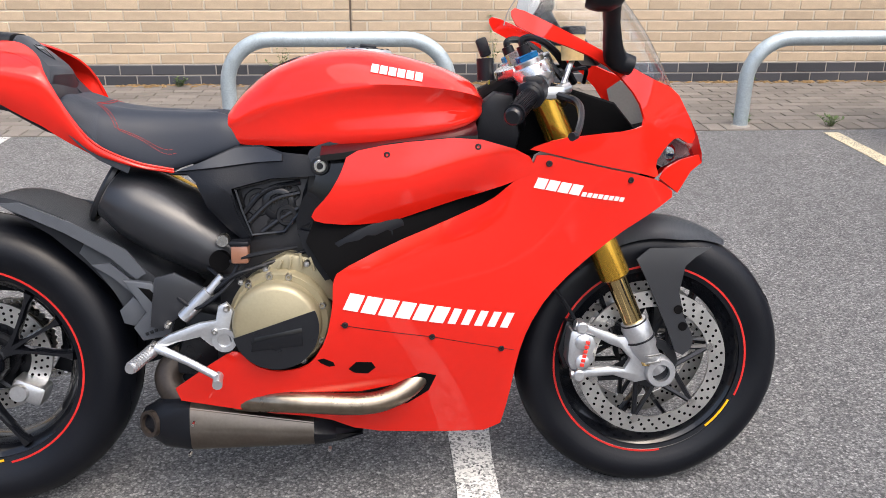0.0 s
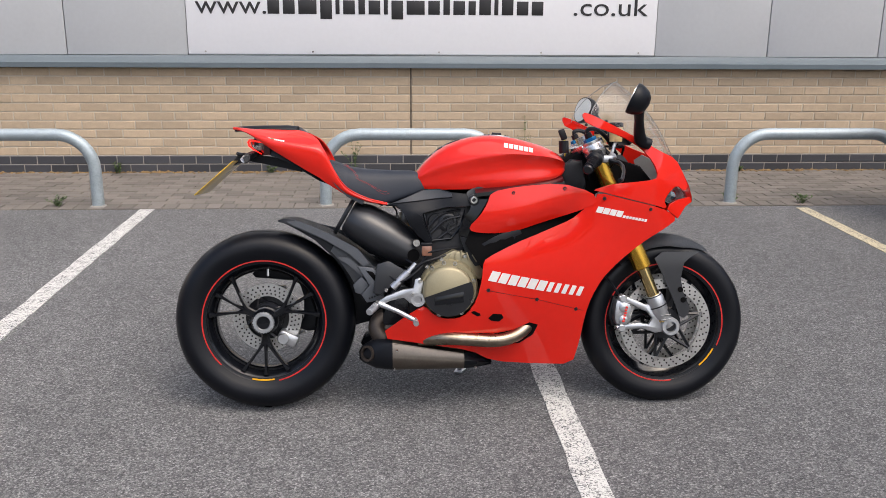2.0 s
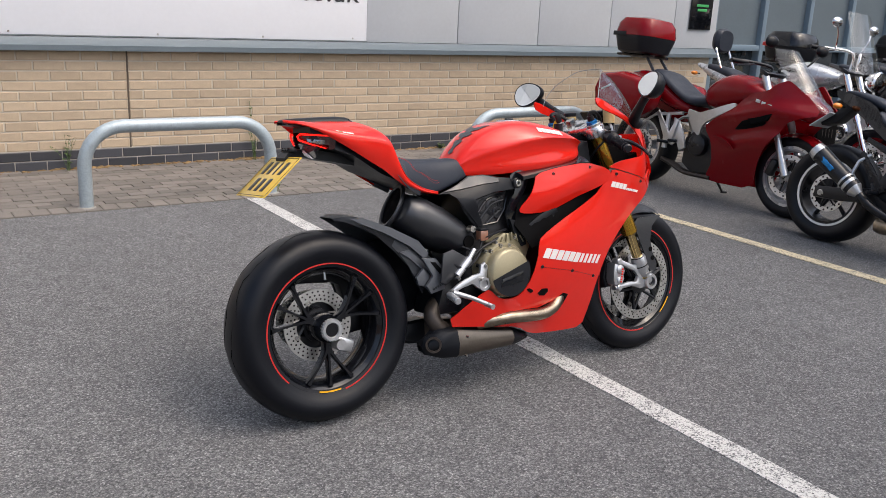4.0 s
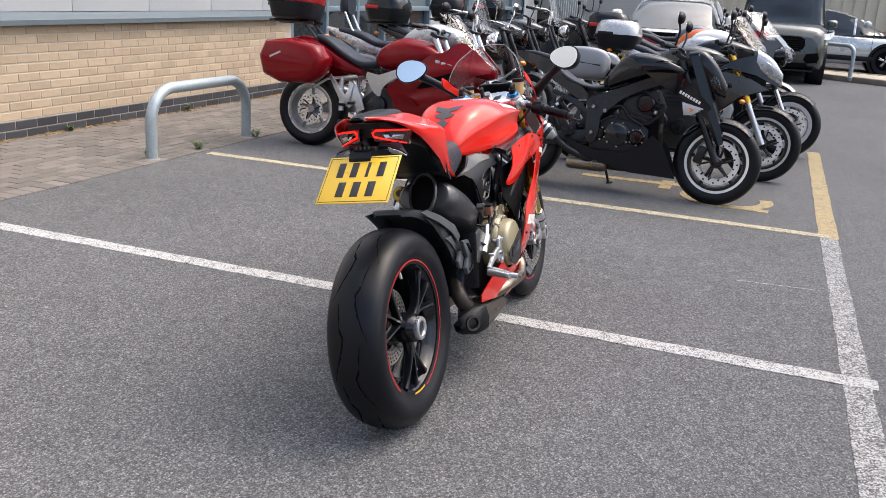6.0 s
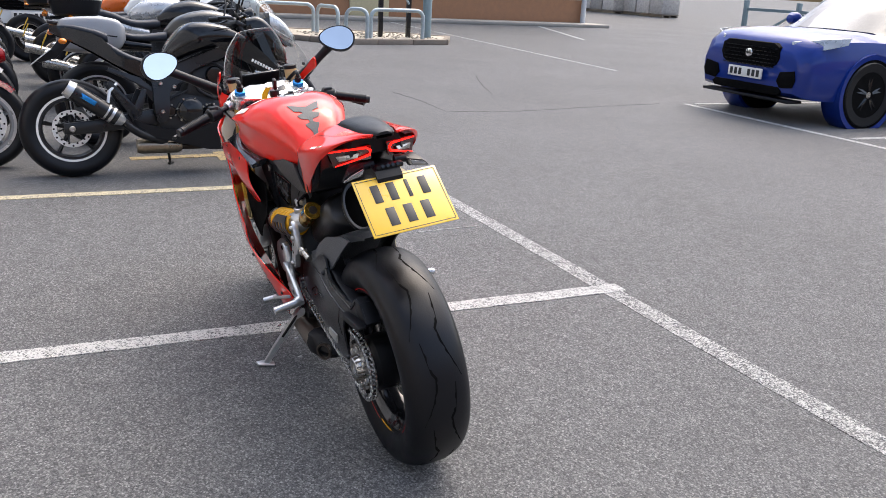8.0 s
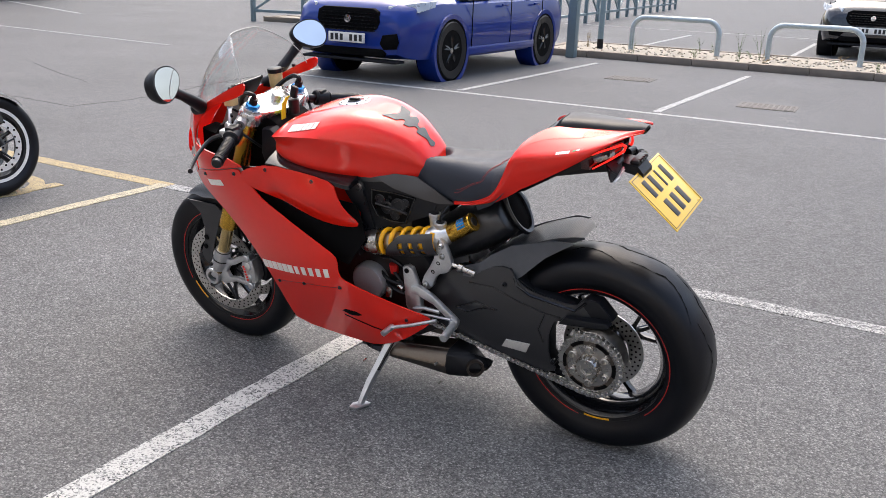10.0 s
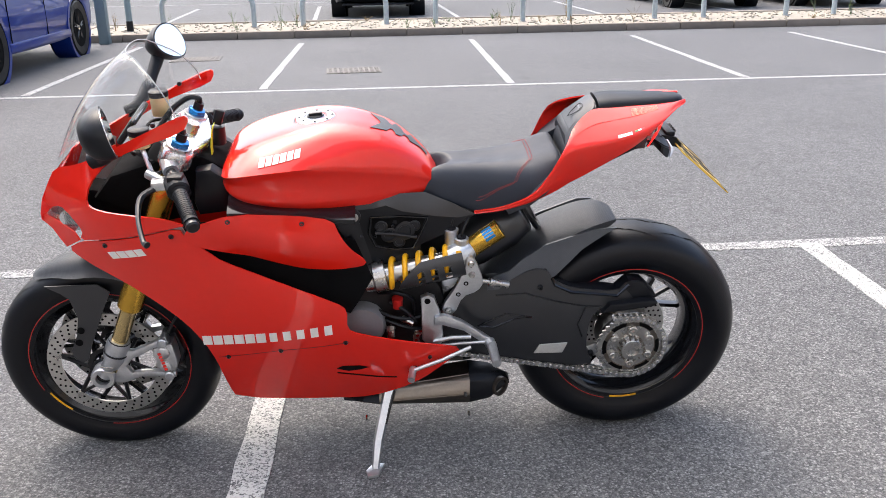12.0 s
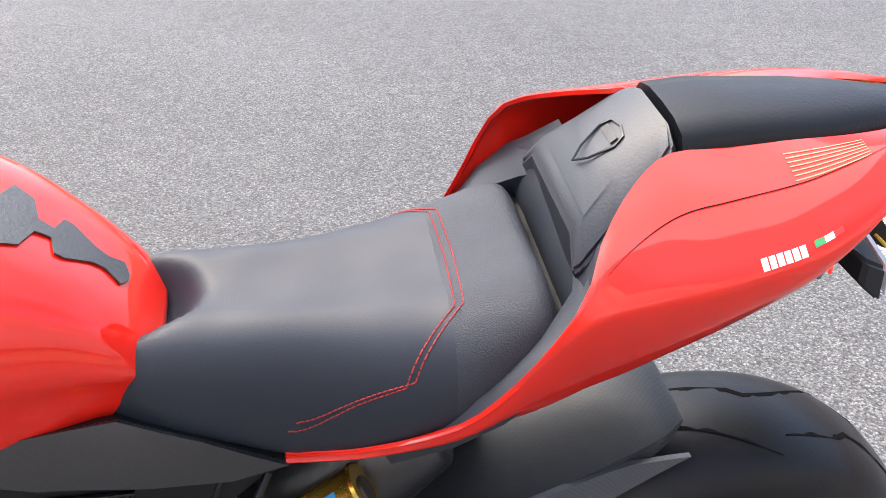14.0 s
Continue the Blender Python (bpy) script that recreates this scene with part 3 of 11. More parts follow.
for x0, x1, n in ((7.46, 12.1, 5), (13.15, 18.0, 5)):
    step = (x1 - x0) / n
    bm = bmesh.new()
    box(bm, ((x0 + x1) / 2, 4.80, 1.75), (x1 - x0, 0.02, 3.4))
    part("pane", bm, M_WINDOW, front)
    for k in range(n + 1):
        bm = bmesh.new()
        box(bm, (x0 + k * step, 4.75, 1.75), (0.075, 0.12, 3.5), 0.006)
        part("mullion", bm, M_FRAME, front)
    for z in (0.06, 1.02, 2.35, 3.45):
        bm = bmesh.new()
        box(bm, ((x0 + x1) / 2, 4.752, z), (x1 - x0, 0.11, 0.07), 0.006)
        part("transom", bm, M_FRAME, front)
small = thing("wall_plaque", "small black and green notice by the shop windows", "sign", pose(7.15, 4.655, 1.47))
bm = bmesh.new()
box(bm, (0, 0, 0), (0.36, 0.02, 0.5), 0.004)
part("panel", bm, M_BLACK_GLOSS, small)
for z, w in ((0.02, 0.2), (-0.03, 0.16)):
    bm = bmesh.new()
    box(bm, (0, -0.012, z), (w, 0.004, 0.03), 0.001)
    part("name_bar", bm, paint("green_ink", (0.05, 0.35, 0.10), 0.5), small)
pal = thing("palisade_fence", "pale grey steel palisade fence by the building", "fence")
for k in range(16):
    bm = bmesh.new()
    box(bm, (18.6 + k * 0.16, 4.2 - k * 0.02, 1.15), (0.07, 0.012, 2.3), 0.002)
    part("slat", bm, M_GALV, pal)
for z in (0.5, 1.9):
    bm = bmesh.new()
    box(bm, (19.8, 4.10, z), (2.6, 0.04, 0.05), 0.003, (0, 0, -7))
    part("rail", bm, M_GALV, pal)


# ---- steel hoop barriers ----
def hoop(x0, y0, x1, y1, base, top, r, corner, label, group):
    t = thing("hoop_barrier", label, "barrier", pose(x0, y0, base), group)
    d = V(x1 - x0, y1 - y0, 0)
    u = d.normalized()
    h = top - base - r
    path = [V(0, 0, -0.05), V(0, 0, h - corner)]
    for k in range(1, 9):
        a = math.pi / 2 * k / 8
        path.append(u * corner * (1 - math.cos(a)) + V(0, 0, h - corner + corner * math.sin(a)))
    back_half = [d - (p - V(0, 0, p.z)) + V(0, 0, p.z) for p in path[::-1]]
    bm = bmesh.new()
    tube(bm, path + back_half, r, 20)
    part("tube", bm, M_GALV, t)
    for p in (V(0, 0, 0), d):
        bm = bmesh.new()
        lathe(bm, [(r + 0.001, 0.0), (r + 0.022, 0.0), (r + 0.012, 0.012), (r + 0.001, 0.016)], p, "z", 20)
        part("footing", bm, M_CONCRETE, t)
    return t


HL = "galvanised steel hoop barrier standing in block paving"
for x0, x1 in ((-5.95, -4.68), (-2.93, -1.66), (-0.03, 1.225), (2.975, 4.255), (6.0, 7.25)):
    hoop(x0, 3.29, x1, 3.29, 0.0, 0.565, 0.043, 0.25, HL, "hoop barriers by the wall")
FL = "galvanised steel hoop barrier set in a gravel verge"
for x0, x1 in ((4.32, 2.83), (2.02, 0.63), (-0.2, -1.68), (-2.48, -3.95), (-4.8, -6.25), (-7.1, -8.5)):
    hoop(x0, -13.0, x1, -13.0, 0.09, 0.70, 0.043, 0.22, FL, "hoop barriers on the verge")
for x0, y0, x1, y1 in ((17.3, -3.6, 17.0, -4.75), (16.7, -4.75, 15.9, -4.95), (15.5, -5.0, 15.2, -5.35), (15.4, -5.5, 15.5, -6.7)):
    hoop(x0, y0, x1, y1, 0.1, 0.72, 0.04, 0.16, "galvanised steel hoop on a kerbed island", "hoop barriers on the island")
hoop(18.2, -1.0, 16.9, -2.35, 0.1, 0.75, 0.04, 0.16, "galvanised steel hoop on a kerbed island", "hoop barriers on the island")


# ---- verges with kerbs ----
def verge(name, outline, label):
    t = thing(name, label, "verge", kind="structure")
    bm = bmesh.new()
    prism(bm, outline, -0.05, 0.095, plane="xy")
    part("bed", bm, M_GRAVEL, t)
    pts = [V(*p, 0) for p in outline]
    for a, b in zip(pts, pts[1:] + pts[:1]):
        n = max(1, round((b - a).length / 0.9))
        ang = math.degrees(math.atan2((b - a).y, (b - a).x))
        for k in range(n):
            c = a + (b - a) * (k + 0.5) / n
            bm = bmesh.new()
            box(bm, (c.x, c.y, 0.05 + random.uniform(-0.004, 0.004)), ((b - a).length / n - 0.008, 0.125, 0.125), 0.014, (0, 0, ang))
            part("kerbstone", bm, M_KERB, t)
    return t


verge("verge_south", [(-12.0, -12.1), (5.6, -12.0), (5.7, -14.0), (-12.0, -14.0)], "narrow gravel verge with brown concrete kerbs and weeds")
verge("traffic_island", [(15.0, -4.7), (16.2, -3.9), (18.6, -0.2), (19.2, -0.6), (17.4, -6.9), (16.6, -7.8), (15.4, -7.2)], "kerbed gravel island with hoops and a post")
verge("verge_gate", [(8.2, -15.2), (13.8, -14.3), (13.9, -15.2), (8.4, -16.2)], "kerbed verge beside the gate")

# gravel stones and weeds on the verge
bm = bmesh.new()
for k in range(900):
    x, y = random.uniform(-10.5, 5.4), random.uniform(-13.85, -12.15)
    bmesh.ops.create_icosphere(bm, subdivisions=1, radius=random.uniform(0.012, 0.034), matrix=Matrix.Translation((x, y, 0.1)) @ Matrix.Diagonal((1, 1, 0.6, 1)))
for k in range(260):
    x, y = random.uniform(15.4, 17.2), random.uniform(-7.2, -4.4)
    bmesh.ops.create_icosphere(bm, subdivisions=1, radius=random.uniform(0.015, 0.04), matrix=Matrix.Translation((x, y, 0.1)) @ Matrix.Diagonal((1, 1, 0.6, 1)))
tagged(part("gravel", bm, M_GRAVEL, angle=180), "loose pale gravel on the verge", "gravel", kind="stuff")


def weed(x, y, z, h, n, spread, material, label="small green weed growing by the kerb"):
    """A clump of bent stalks with narrow leaves."""
    bm = bmesh.new()
    for k in range(n):
        a = random.uniform(0, 6.283)
        tip = V(math.cos(a) * spread * random.random(), math.sin(a) * spread * random.random(), h * random.uniform(0.5, 1))
        root = V(random.uniform(-0.02, 0.02), random.uniform(-0.02, 0.02), 0)
        pts = smooth_path([root, root.lerp(tip, 0.5) + V(0, 0, h * 0.12), tip], 3)
        tube(bm, pts, [0.0022, 0.0014, 0.0008], 4)
        for q in pts[1:]:
            for s in range(3):
                d = random.uniform(0, 6.283)
                w = random.uniform(0.012, 0.03)
                e = V(math.cos(d), math.sin(d), random.uniform(0.2, 0.9)).normalized()
                c = e.cross(V(0, 0, 1)).normalized() * w * 0.22
                vs = [bm.verts.new(q), bm.verts.new(q + e * w * 0.5 + c), bm.verts.new(q + e * w), bm.verts.new(q + e * w * 0.5 - c)]
                bm.faces.new(vs)
    ob = part("weed", bm, material, None, fix=False)
    ob.location = (x, y, z)
    return tagged(ob, label, "weed", "weeds")


for k in range(34):
    weed(random.uniform(-9.5, 5.4), random.choice((-12.2, -12.3, -12.9, -13.3, -13.7)), 0.095, random.choice((0.1, 0.16, 0.3, 0.5)), random.randint(4, 9), 0.14, random.choice((M_WEED, M_WEED, M_DRY_WEED)), "straggling weed in the gravel verge")
for x, h in ((-1.9, 0.10), (-0.6, 0.07), (-3.5, 0.1), (0.12, 0.30), (1.62, 0.50), (3.55, 0.06), (5.2, 0.08), (2.4, 0.07)):
    weed(x, 4.60, 0.0, h, 8, 0.05 + h * 0.2, M_WEED, "green weed at the foot of the brick wall")
for x in (-1.95, 3.52, 2.98, 1.28, -2.9, 4.3):
    weed(x, 3.26 + random.uniform(-0.05, 0.08), 0.0, 0.07, 9, 0.09, M_WEED, "low green weed between paving blocks")
bm = bmesh.new()
for k in range(1500):
    x = random.uniform(-7.0, 7.4)
    r = random.uniform(0.006, 0.026) * (0.4 + noise.noise(V(x * 2.1, 0, 0)) * 0.6 + 0.5)
    bmesh.ops.create_icosphere(bm, subdivisions=1, radius=max(0.004, r), matrix=Matrix.Translation((x, 4.66 - abs(random.gauss(0, 0.03)), 0.004)) @ Matrix.Diagonal((1.4, 1, 0.7, 1)))
tagged(part("moss", bm, M_MOSS, angle=180), "rusty brown moss and debris along the wall foot", "moss", kind="stuff")

# ---- posts, gate, second building, stacked pallets ----
for x, y, r, h in ((4.92, -11.75, 0.085, 2.6), (4.80, -12.75, 0.05, 1.5)):
    t = thing("bollard_post", "blue-grey painted steel post at the car park edge", "post", pose(x, y, 0))
    bm = bmesh.new()
    if r > 0.07:
        box(bm, (0, 0, h / 2), (0.15, 0.15, h), 0.01)
    else:
        lathe(bm, [(r, 0), (r, h), (r * 0.7, h + 0.03), (0.0, h + 0.04)], (0, 0, 0), "z", 18)
    part("post", bm, M_GREEN_GREY, t)
    if r < 0.07:
        bm = bmesh.new()
        lathe(bm, [(r + 0.004, 0.1), (r + 0.004, 0.26)], (0, 0, 0), "z", 18)
        part("base_sleeve", bm, M_BLACK_PLASTIC, t)


def gate(x0, y0, x1, y1, label):
    t = thing("barrier_gate", label, "gate")
    a, b = V(x0, y0, 0), V(x1, y1, 0)
    n = max(2, round((b - a).length / 1.3))
    for z in (0.25, 1.05):
        bm = bmesh.new()
        tube(bm, [a + V(0, 0, z), b + V(0, 0, z)], 0.045, 4)
        part("rail", bm, M_GREEN_GREY, t)
    for k in range(n + 1):
        p = a + (b - a) * k / n
        bm = bmesh.new()
        box(bm, (p.x, p.y, 0.62), (0.09, 0.09, 1.24), 0.006)
        part("post", bm, M_GREEN_GREY, t)
        if k < n:
            q = a + (b - a) * (k + 1) / n
            bm = bmesh.new()
            tube(bm, [p + V(0, 0, 0.25 + 0.8 * (k % 2)), q + V(0, 0, 1.05 - 0.8 * (k % 2))], 0.03, 4)
            part("brace", bm, M_GREEN_GREY, t)
    return t


gate(13.9, -14.0, 9.0, -15.4, "blue-grey steel gate with diagonal braces")
gate(8.2, -17.9, 10.2, -36.0, "long blue-grey steel gate with diagonal braces")
t = thing("round_sign", "red and white round sign on the gate", "sign", pose(11.9, -14.4, 1.1))
bm = bmesh.new()
lathe(bm, [(0.0, -0.02), (0.3, -0.02), (0.3, 0.02), (0.0, 0.02)], (0, 0, 0), "y", 24)
part("disc", bm, M_WHITE, t)
bm = bmesh.new()
lathe(bm, [(0.0, 0.024), (0.14, 0.024), (0.14, 0.03), (0.0, 0.03)], (0, 0, 0), "y", 24)
part("red_spot", bm, M_RED_MARK, t)

house = thing("warehouse", "long warehouse, brown brick base under cream ribbed cladding", "building")
bm = bmesh.new()
box(bm, (32.0, 8.5, 0.43), (14.0, 51.0, 0.86))
part("brick_base", bm, M_BROWN_BRICK, house)
bm = bmesh.new()
box(bm, (32.0, 8.5, 3.6), (13.9, 50.9, 5.5))
part("wall", bm, M_CREAM, house)
bm = bmesh.new()
box(bm, (32.0, 8.5, 6.4), (14.4, 51.4, 0.2), 0.02)
part("roof", bm, M_FLASH, house)
bm = bmesh.new()
for k in range(170):
    y = -16.85 + k * 0.3
    box(bm, (25.03, y, 3.6), (0.05, 0.12, 5.46))
part("cladding_rib", bm, M_CREAM, house)
bm = bmesh.new()
box(bm, (25.0, -8.9, 1.05), (0.16, 1.3, 2.1), 0.01)
part("door", bm, paint("cream_door", (0.55, 0.48, 0.30), 0.5), house)
bm = bmesh.new()
tube(bm, [(24.85, -16.8, 0), (24.85, -16.8, 6.2)], 0.09, 10)
part("downpipe", bm, M_CLAD, house)
bm = bmesh.new()
box(bm, (24.4, 8.5, 0.05), (1.0, 51.6, 0.12), 0.03)
tagged(part("pavement", bm, M_CONCRETE), "raised concrete footway along the warehouse", "pavement", kind="structure")
t = thing("noticeboard", "dark steel noticeboard with smoked panel on two posts", "noticeboard", pose(16.0, -6.25, 0.095))
for y in (-0.32, 0.32):
    bm = bmesh.new()
    box(bm, (0, y, 1.1), (0.09, 0.09, 2.2), 0.006)
    part("post", bm, M_BLACK_SATIN, t)
bm = bmesh.new()
box(bm, (0, 0, 1.65), (0.03, 0.8, 1.1), 0.006)
part("panel", bm, M_BLACK_PLASTIC, t)
bm = bmesh.new()
tube(bm, [(-0.06, -0.3, 0.7), (-0.06, 0.3, 1.6)], 0.025, 8)
part("brace", bm, M_GALV, t)
t = thing("island_post", "blue-grey round steel post on the island", "post", pose(16.1, -7.05, 0.095))
bm = bmesh.new()
lathe(bm, [(0.1, 0), (0.1, 1.2), (0.085, 1.22), (0.085, 2.6), (0.0, 2.62)], (0, 0, 0), "z", 18)
part("post", bm, M_GREEN_GREY, t)

for k in range(4):
    row = thing("pallet_stack", "stacked wrapped stone bundles on weathered pallets", "pallet stack", pose(36.0 + k * 3.4, -29.0 + k * 0.6, 0), "stacked pallets")
    for c in range(3):
        for lv in range(4):
            bm = bmesh.new()
            box(bm, (c * 1.13 + random.uniform(-0.04, 0.04), 0, lv * 1.02 + 0.58), (1.06, 1.1, 0.84), 0.05)
            part("stone_pack", bm, M_BUNDLE, row)
            bm = bmesh.new()
            for yy in (-0.45, 0, 0.45):
                box(bm, (c * 1.13, yy, lv * 1.02 + 0.06), (1.1, 0.1, 0.1))
            box(bm, (c * 1.13, 0, lv * 1.02 + 0.135), (1.12, 1.15, 0.04))
            part("pallet", bm, M_WOOD, row)

# ---- iron covers in the far bays ----
for x, y in ((1.03, -8.0), (3.1, -9.45)):
    t = thing("drain_cover", "rusty cast iron drain cover set in asphalt", "drain cover", pose(x, y, 0.0, 0, 0, 4), "drain covers")
    bm = bmesh.new()
    box(bm, (0, 0, 0.003), (0.62, 0.45, 0.01), 0.002)
    part("rim", bm, M_IRON, t)
    bm = bmesh.new()
    for i in range(10):
        for j in range(7):
            box(bm, (-0.265 + i * 0.059, -0.18 + j * 0.06, 0.0095), (0.04, 0.04, 0.005))
    part("tread", bm, M_IRON, t)

# ==== the red sport motorcycle, leaning on its side stand ====
from mathutils.bvhtree import BVHTree

bike = thing("sport_motorcycle", "glossy red sport motorcycle leaning on its side stand", "motorcycle", pose(0, -0.067, 0.0015, -9.2))


def sub(name, parent=None, label=""):
    e = new(name)
    e.parent = parent or bike
    if label:
        e["label"] = label
    return e


def bolts(points, r, parent, material=M_STEEL, y0=0.0, y1=0.01, name="bolt"):
    """Domed bolt heads, each its own part, along y."""
    for x, z in points:
        bm = bmesh.new()
        s = 1 if y1 > y0 else -1
        lathe(bm, [(r, y0), (r, y1 - 0.3 * (y1 - y0)), (r * 0.75, y1), (r * 0.45, y1), (r * 0.4, y1 - 0.4 * (y1 - y0)), (0, y1 - 0.4 * (y1 - y0))], (x, 0, z), "y", 12)
        part(name, bm, material, parent)


def tyre_profile(big, half, rim):
    """(radius, y) round a tyre section, from bead to bead over the crown."""
    top = []
    for k in range(-10, 11):
        a = k / 10
        top.append((big - (big - rim) * 0.54 * abs(a) ** 2.1, half * math.sin(a * math.pi / 2 * 0.98)))
    side = [(rim + (big - rim) * 0.34, half * 0.985), (rim + (big - rim) * 0.16, half * 0.90), (rim + 0.002, half * 0.80), (rim - 0.012, half * 0.76)]
    return [(r, -h) for r, h in side[::-1]] + top + side


def wheel(name, x, z, big, half, rim, spoke_y, legs, group_label):
    w = sub(name, bike, group_label)
    c = (x, 0, z)
    bm = bmesh.new()
    lathe(bm, tyre_profile(big, half, rim), c, "y", 96, True)
    part("tyre", bm, M_RUBBER, w, "black rubber sport tyre with few grooves", 60)
    # long curved tread slits
    prof = curve1([h for r, h in tyre_profile(big, half, rim)[4:25]], [r for r, h in tyre_profile(big, half, rim)[4:25]])
    for k in range(8):
        for s in (-1, 1):
            a0 = math.radians(75 + 45 * k + (22 if s < 0 else 0))
            bm = bmesh.new()
            row = []
            for da, f, wd in ((-16, 0.40, 0.0006), (-9, 0.34, 0.0018), (-1, 0.27, 0.0022), (2, 0.17, 0.0022), (8, 0.22, 0.0024), (14, 0.33, 0.0024), (20, 0.47, 0.0021), (27, 0.64, 0.0008)):
                a, h = a0 + math.radians(da), half * f
                q = prof(h) + 0.0005
                row.append([bm.verts.new((x + q * math.cos(a + e), s * (h + e2), z + q * math.sin(a + e))) for e, e2 in ((-wd / q * 0.7, -wd * 1.4), (wd / q * 0.7, wd * 1.4))])
            for p0, p1 in zip(row, row[1:]):
                bm.faces.new((p0[0], p0[1], p1[1], p1[0]))
            part("tread_groove", bm, M_CAVITY, w)
    bm = bmesh.new()
    hw = half * 0.78
    lathe(bm, [(rim + 0.006, -hw), (rim + 0.006, -hw + 0.006), (rim - 0.012, -hw + 0.016), (rim - 0.03, -hw * 0.4), (rim - 0.03, hw * 0.4), (rim - 0.012, hw - 0.016), (rim + 0.006, hw - 0.006), (rim + 0.006, hw), (rim - 0.002, hw + 0.001), (rim - 0.020, hw - 0.014), (rim - 0.040, hw * 0.4), (rim - 0.040, -hw * 0.4), (rim - 0.020, -hw + 0.014), (rim - 0.002, -hw - 0.001)], c, "y", 80, True)
    r = part("rim", bm, M_BLACK_GLOSS, w, "gloss black forged wheel rim")
    for s in (-1, 1):
        bm = bmesh.new()
        e = 0.0022 if s < 0 else 0.0
        lathe(bm, [(rim - e, s * (hw + 0.0012)), (rim - e, s * (hw + 0.0025)), (rim + 0.0022, s * (hw + 0.0025)), (rim + 0.0022, s * (hw + 0.0012))], c, "y", 80, True, 0.84)
        o = part("rim_stripe", bm, M_RED_MARK, r, "red rim stripe")
        bm = bmesh.new()
        lathe(bm, [(rim - 0.009, s * (hw + 0.0006)), (rim - 0.009, s * (hw + 0.0018)), (rim - 0.004, s * (hw + 0.0018)), (rim - 0.004, s * (hw + 0.0006))], c, "y", 60, True, 0.06)
        o2 = part("rim_decal", bm, M_YELLOW, r, "small yellow rim decal")
        turn = -1.35 if name == "rear_wheel" else -0.42
        for ob in (o, o2):
            a = turn + (0.0 if ob is o else -0.36 * 1.25)
            ob.matrix_local = Matrix.Translation(c) @ Matrix.Rotation(-a, 4, "Y") @ Matrix.Translation((-x, 0, -z))
    # hub and three trunks, each parting into legs
    bm = bmesh.new()
    lathe(bm, [(0.0, spoke_y - 0.05), (0.030, spoke_y - 0.05), (0.046, spoke_y - 0.03), (0.050, spoke_y + 0.03), (0.040, spoke_y + 0.09), (0.0, spoke_y + 0.09)], c, "y", 36)
    part("hub", bm, M_BLACK_GLOSS, w)
    for k in range(3):
        for da in legs:
            a = math.radians(-90 + 120 * k)
            b = a + math.radians(da)
            p0 = V(x + 0.040 * math.cos(a), spoke_y, z + 0.040 * math.sin(a))
            p1 = V(x + 0.088 * math.cos(a + math.radians(da) * 0.35), spoke_y - 0.004, z + 0.088 * math.sin(a + math.radians(da) * 0.35))
            p2 = V(x + (rim - 0.022) * math.cos(b), spoke_y - 0.008, z + (rim - 0.022) * math.sin(b))
            bm = bmesh.new()
            pts = smooth_path([p0, p1, p2], 5)
            rings = []
            for i, p in enumerate(pts):
                f = i / (len(pts) - 1)
                d = (pts[min(i + 1, len(pts) - 1)] - pts[max(i - 1, 0)]).normalized()
                n = V(0, 1, 0).cross(d).normalized()
                wd, dp = 0.014 - 0.0085 * min(1, f * 1.6) + (0.006 if f > 0.9 else 0), 0.017 - 0.006 * f
                rings.append([p + n * wd * 0.6 + V(0, -dp, 0), p + n * wd + V(0, -dp * 0.4, 0), p + n * wd + V(0, dp, 0), p - n * wd + V(0, dp, 0), p - n * wd + V(0, -dp * 0.4, 0), p - n * wd * 0.6 + V(0, -dp, 0)])
            loft(bm, rings)
            part("spoke", bm, M_BLACK_GLOSS, w)
    return w


def brake_disc(parent, x, z, y, r0, r1, arms, carrier_r):
    d = sub("brake_disc", parent)
    bm = bmesh.new()
    lathe(bm, [(r0, y - 0.0025), (r1, y - 0.0025), (r1, y + 0.0025), (r0, y + 0.0025)], (x, 0, z), "y", 72, True)
    part("rotor", bm, M_DISC, d, "drilled steel brake rotor")
    bm = bmesh.new()
    for k in range(36):
        for j in range(3):
            a = math.tau * (k + 0.33 * j) / 36
            q = r0 + (r1 - r0) * (0.22 + 0.28 * j)
            cyl(bm, (x + q * math.cos(a), y - 0.0031, z + q * math.sin(a)), (x + q * math.cos(a), y + 0.0031, z + q * math.sin(a)), 0.0034, seg=7)
    part("drill_hole", bm, M_CAVITY, d)["kind"] = "stuff"
    for k in range(arms):
        a = math.tau * (k + 0.25) / arms
        for da in (-0.28, 0.28):
            bm = bmesh.new()
            tube(bm, [(x + carrier_r * math.cos(a + da * 1.6), y, z + carrier_r * math.sin(a + da * 1.6)), (x + (r0 + 0.004) * math.cos(a), y, z + (r0 + 0.004) * math.sin(a))], 0.006, 5)
            part("carrier_arm", bm, M_BLACK_SATIN, d)
        bm = bmesh.new()
        cyl(bm, (x + (r0 + 0.006) * math.cos(a), y - 0.006, z + (r0 + 0.006) * math.sin(a)), (x + (r0 + 0.006) * math.cos(a), y + 0.006, z + (r0 + 0.006) * math.sin(a)), 0.0095, seg=12)
        part("bobbin", bm, M_STEEL, d)
    bm = bmesh.new()
    lathe(bm, [(carrier_r * 0.7, y - 0.005), (carrier_r * 1.12, y - 0.005), (carrier_r * 1.12, y + 0.005), (carrier_r * 0.7, y + 0.005)], (x, 0, z), "y", 36, True)
    part("carrier", bm, M_BLACK_SATIN, d)
    return d


RX, RZ, FX, FZ = 0.0, 0.318, 1.437, 0.292
rw = wheel("rear_wheel", RX, RZ, 0.319, 0.0915, 0.216, -0.045, (-24, 0, 24), "black three-armed rear wheel with red rim stripe")
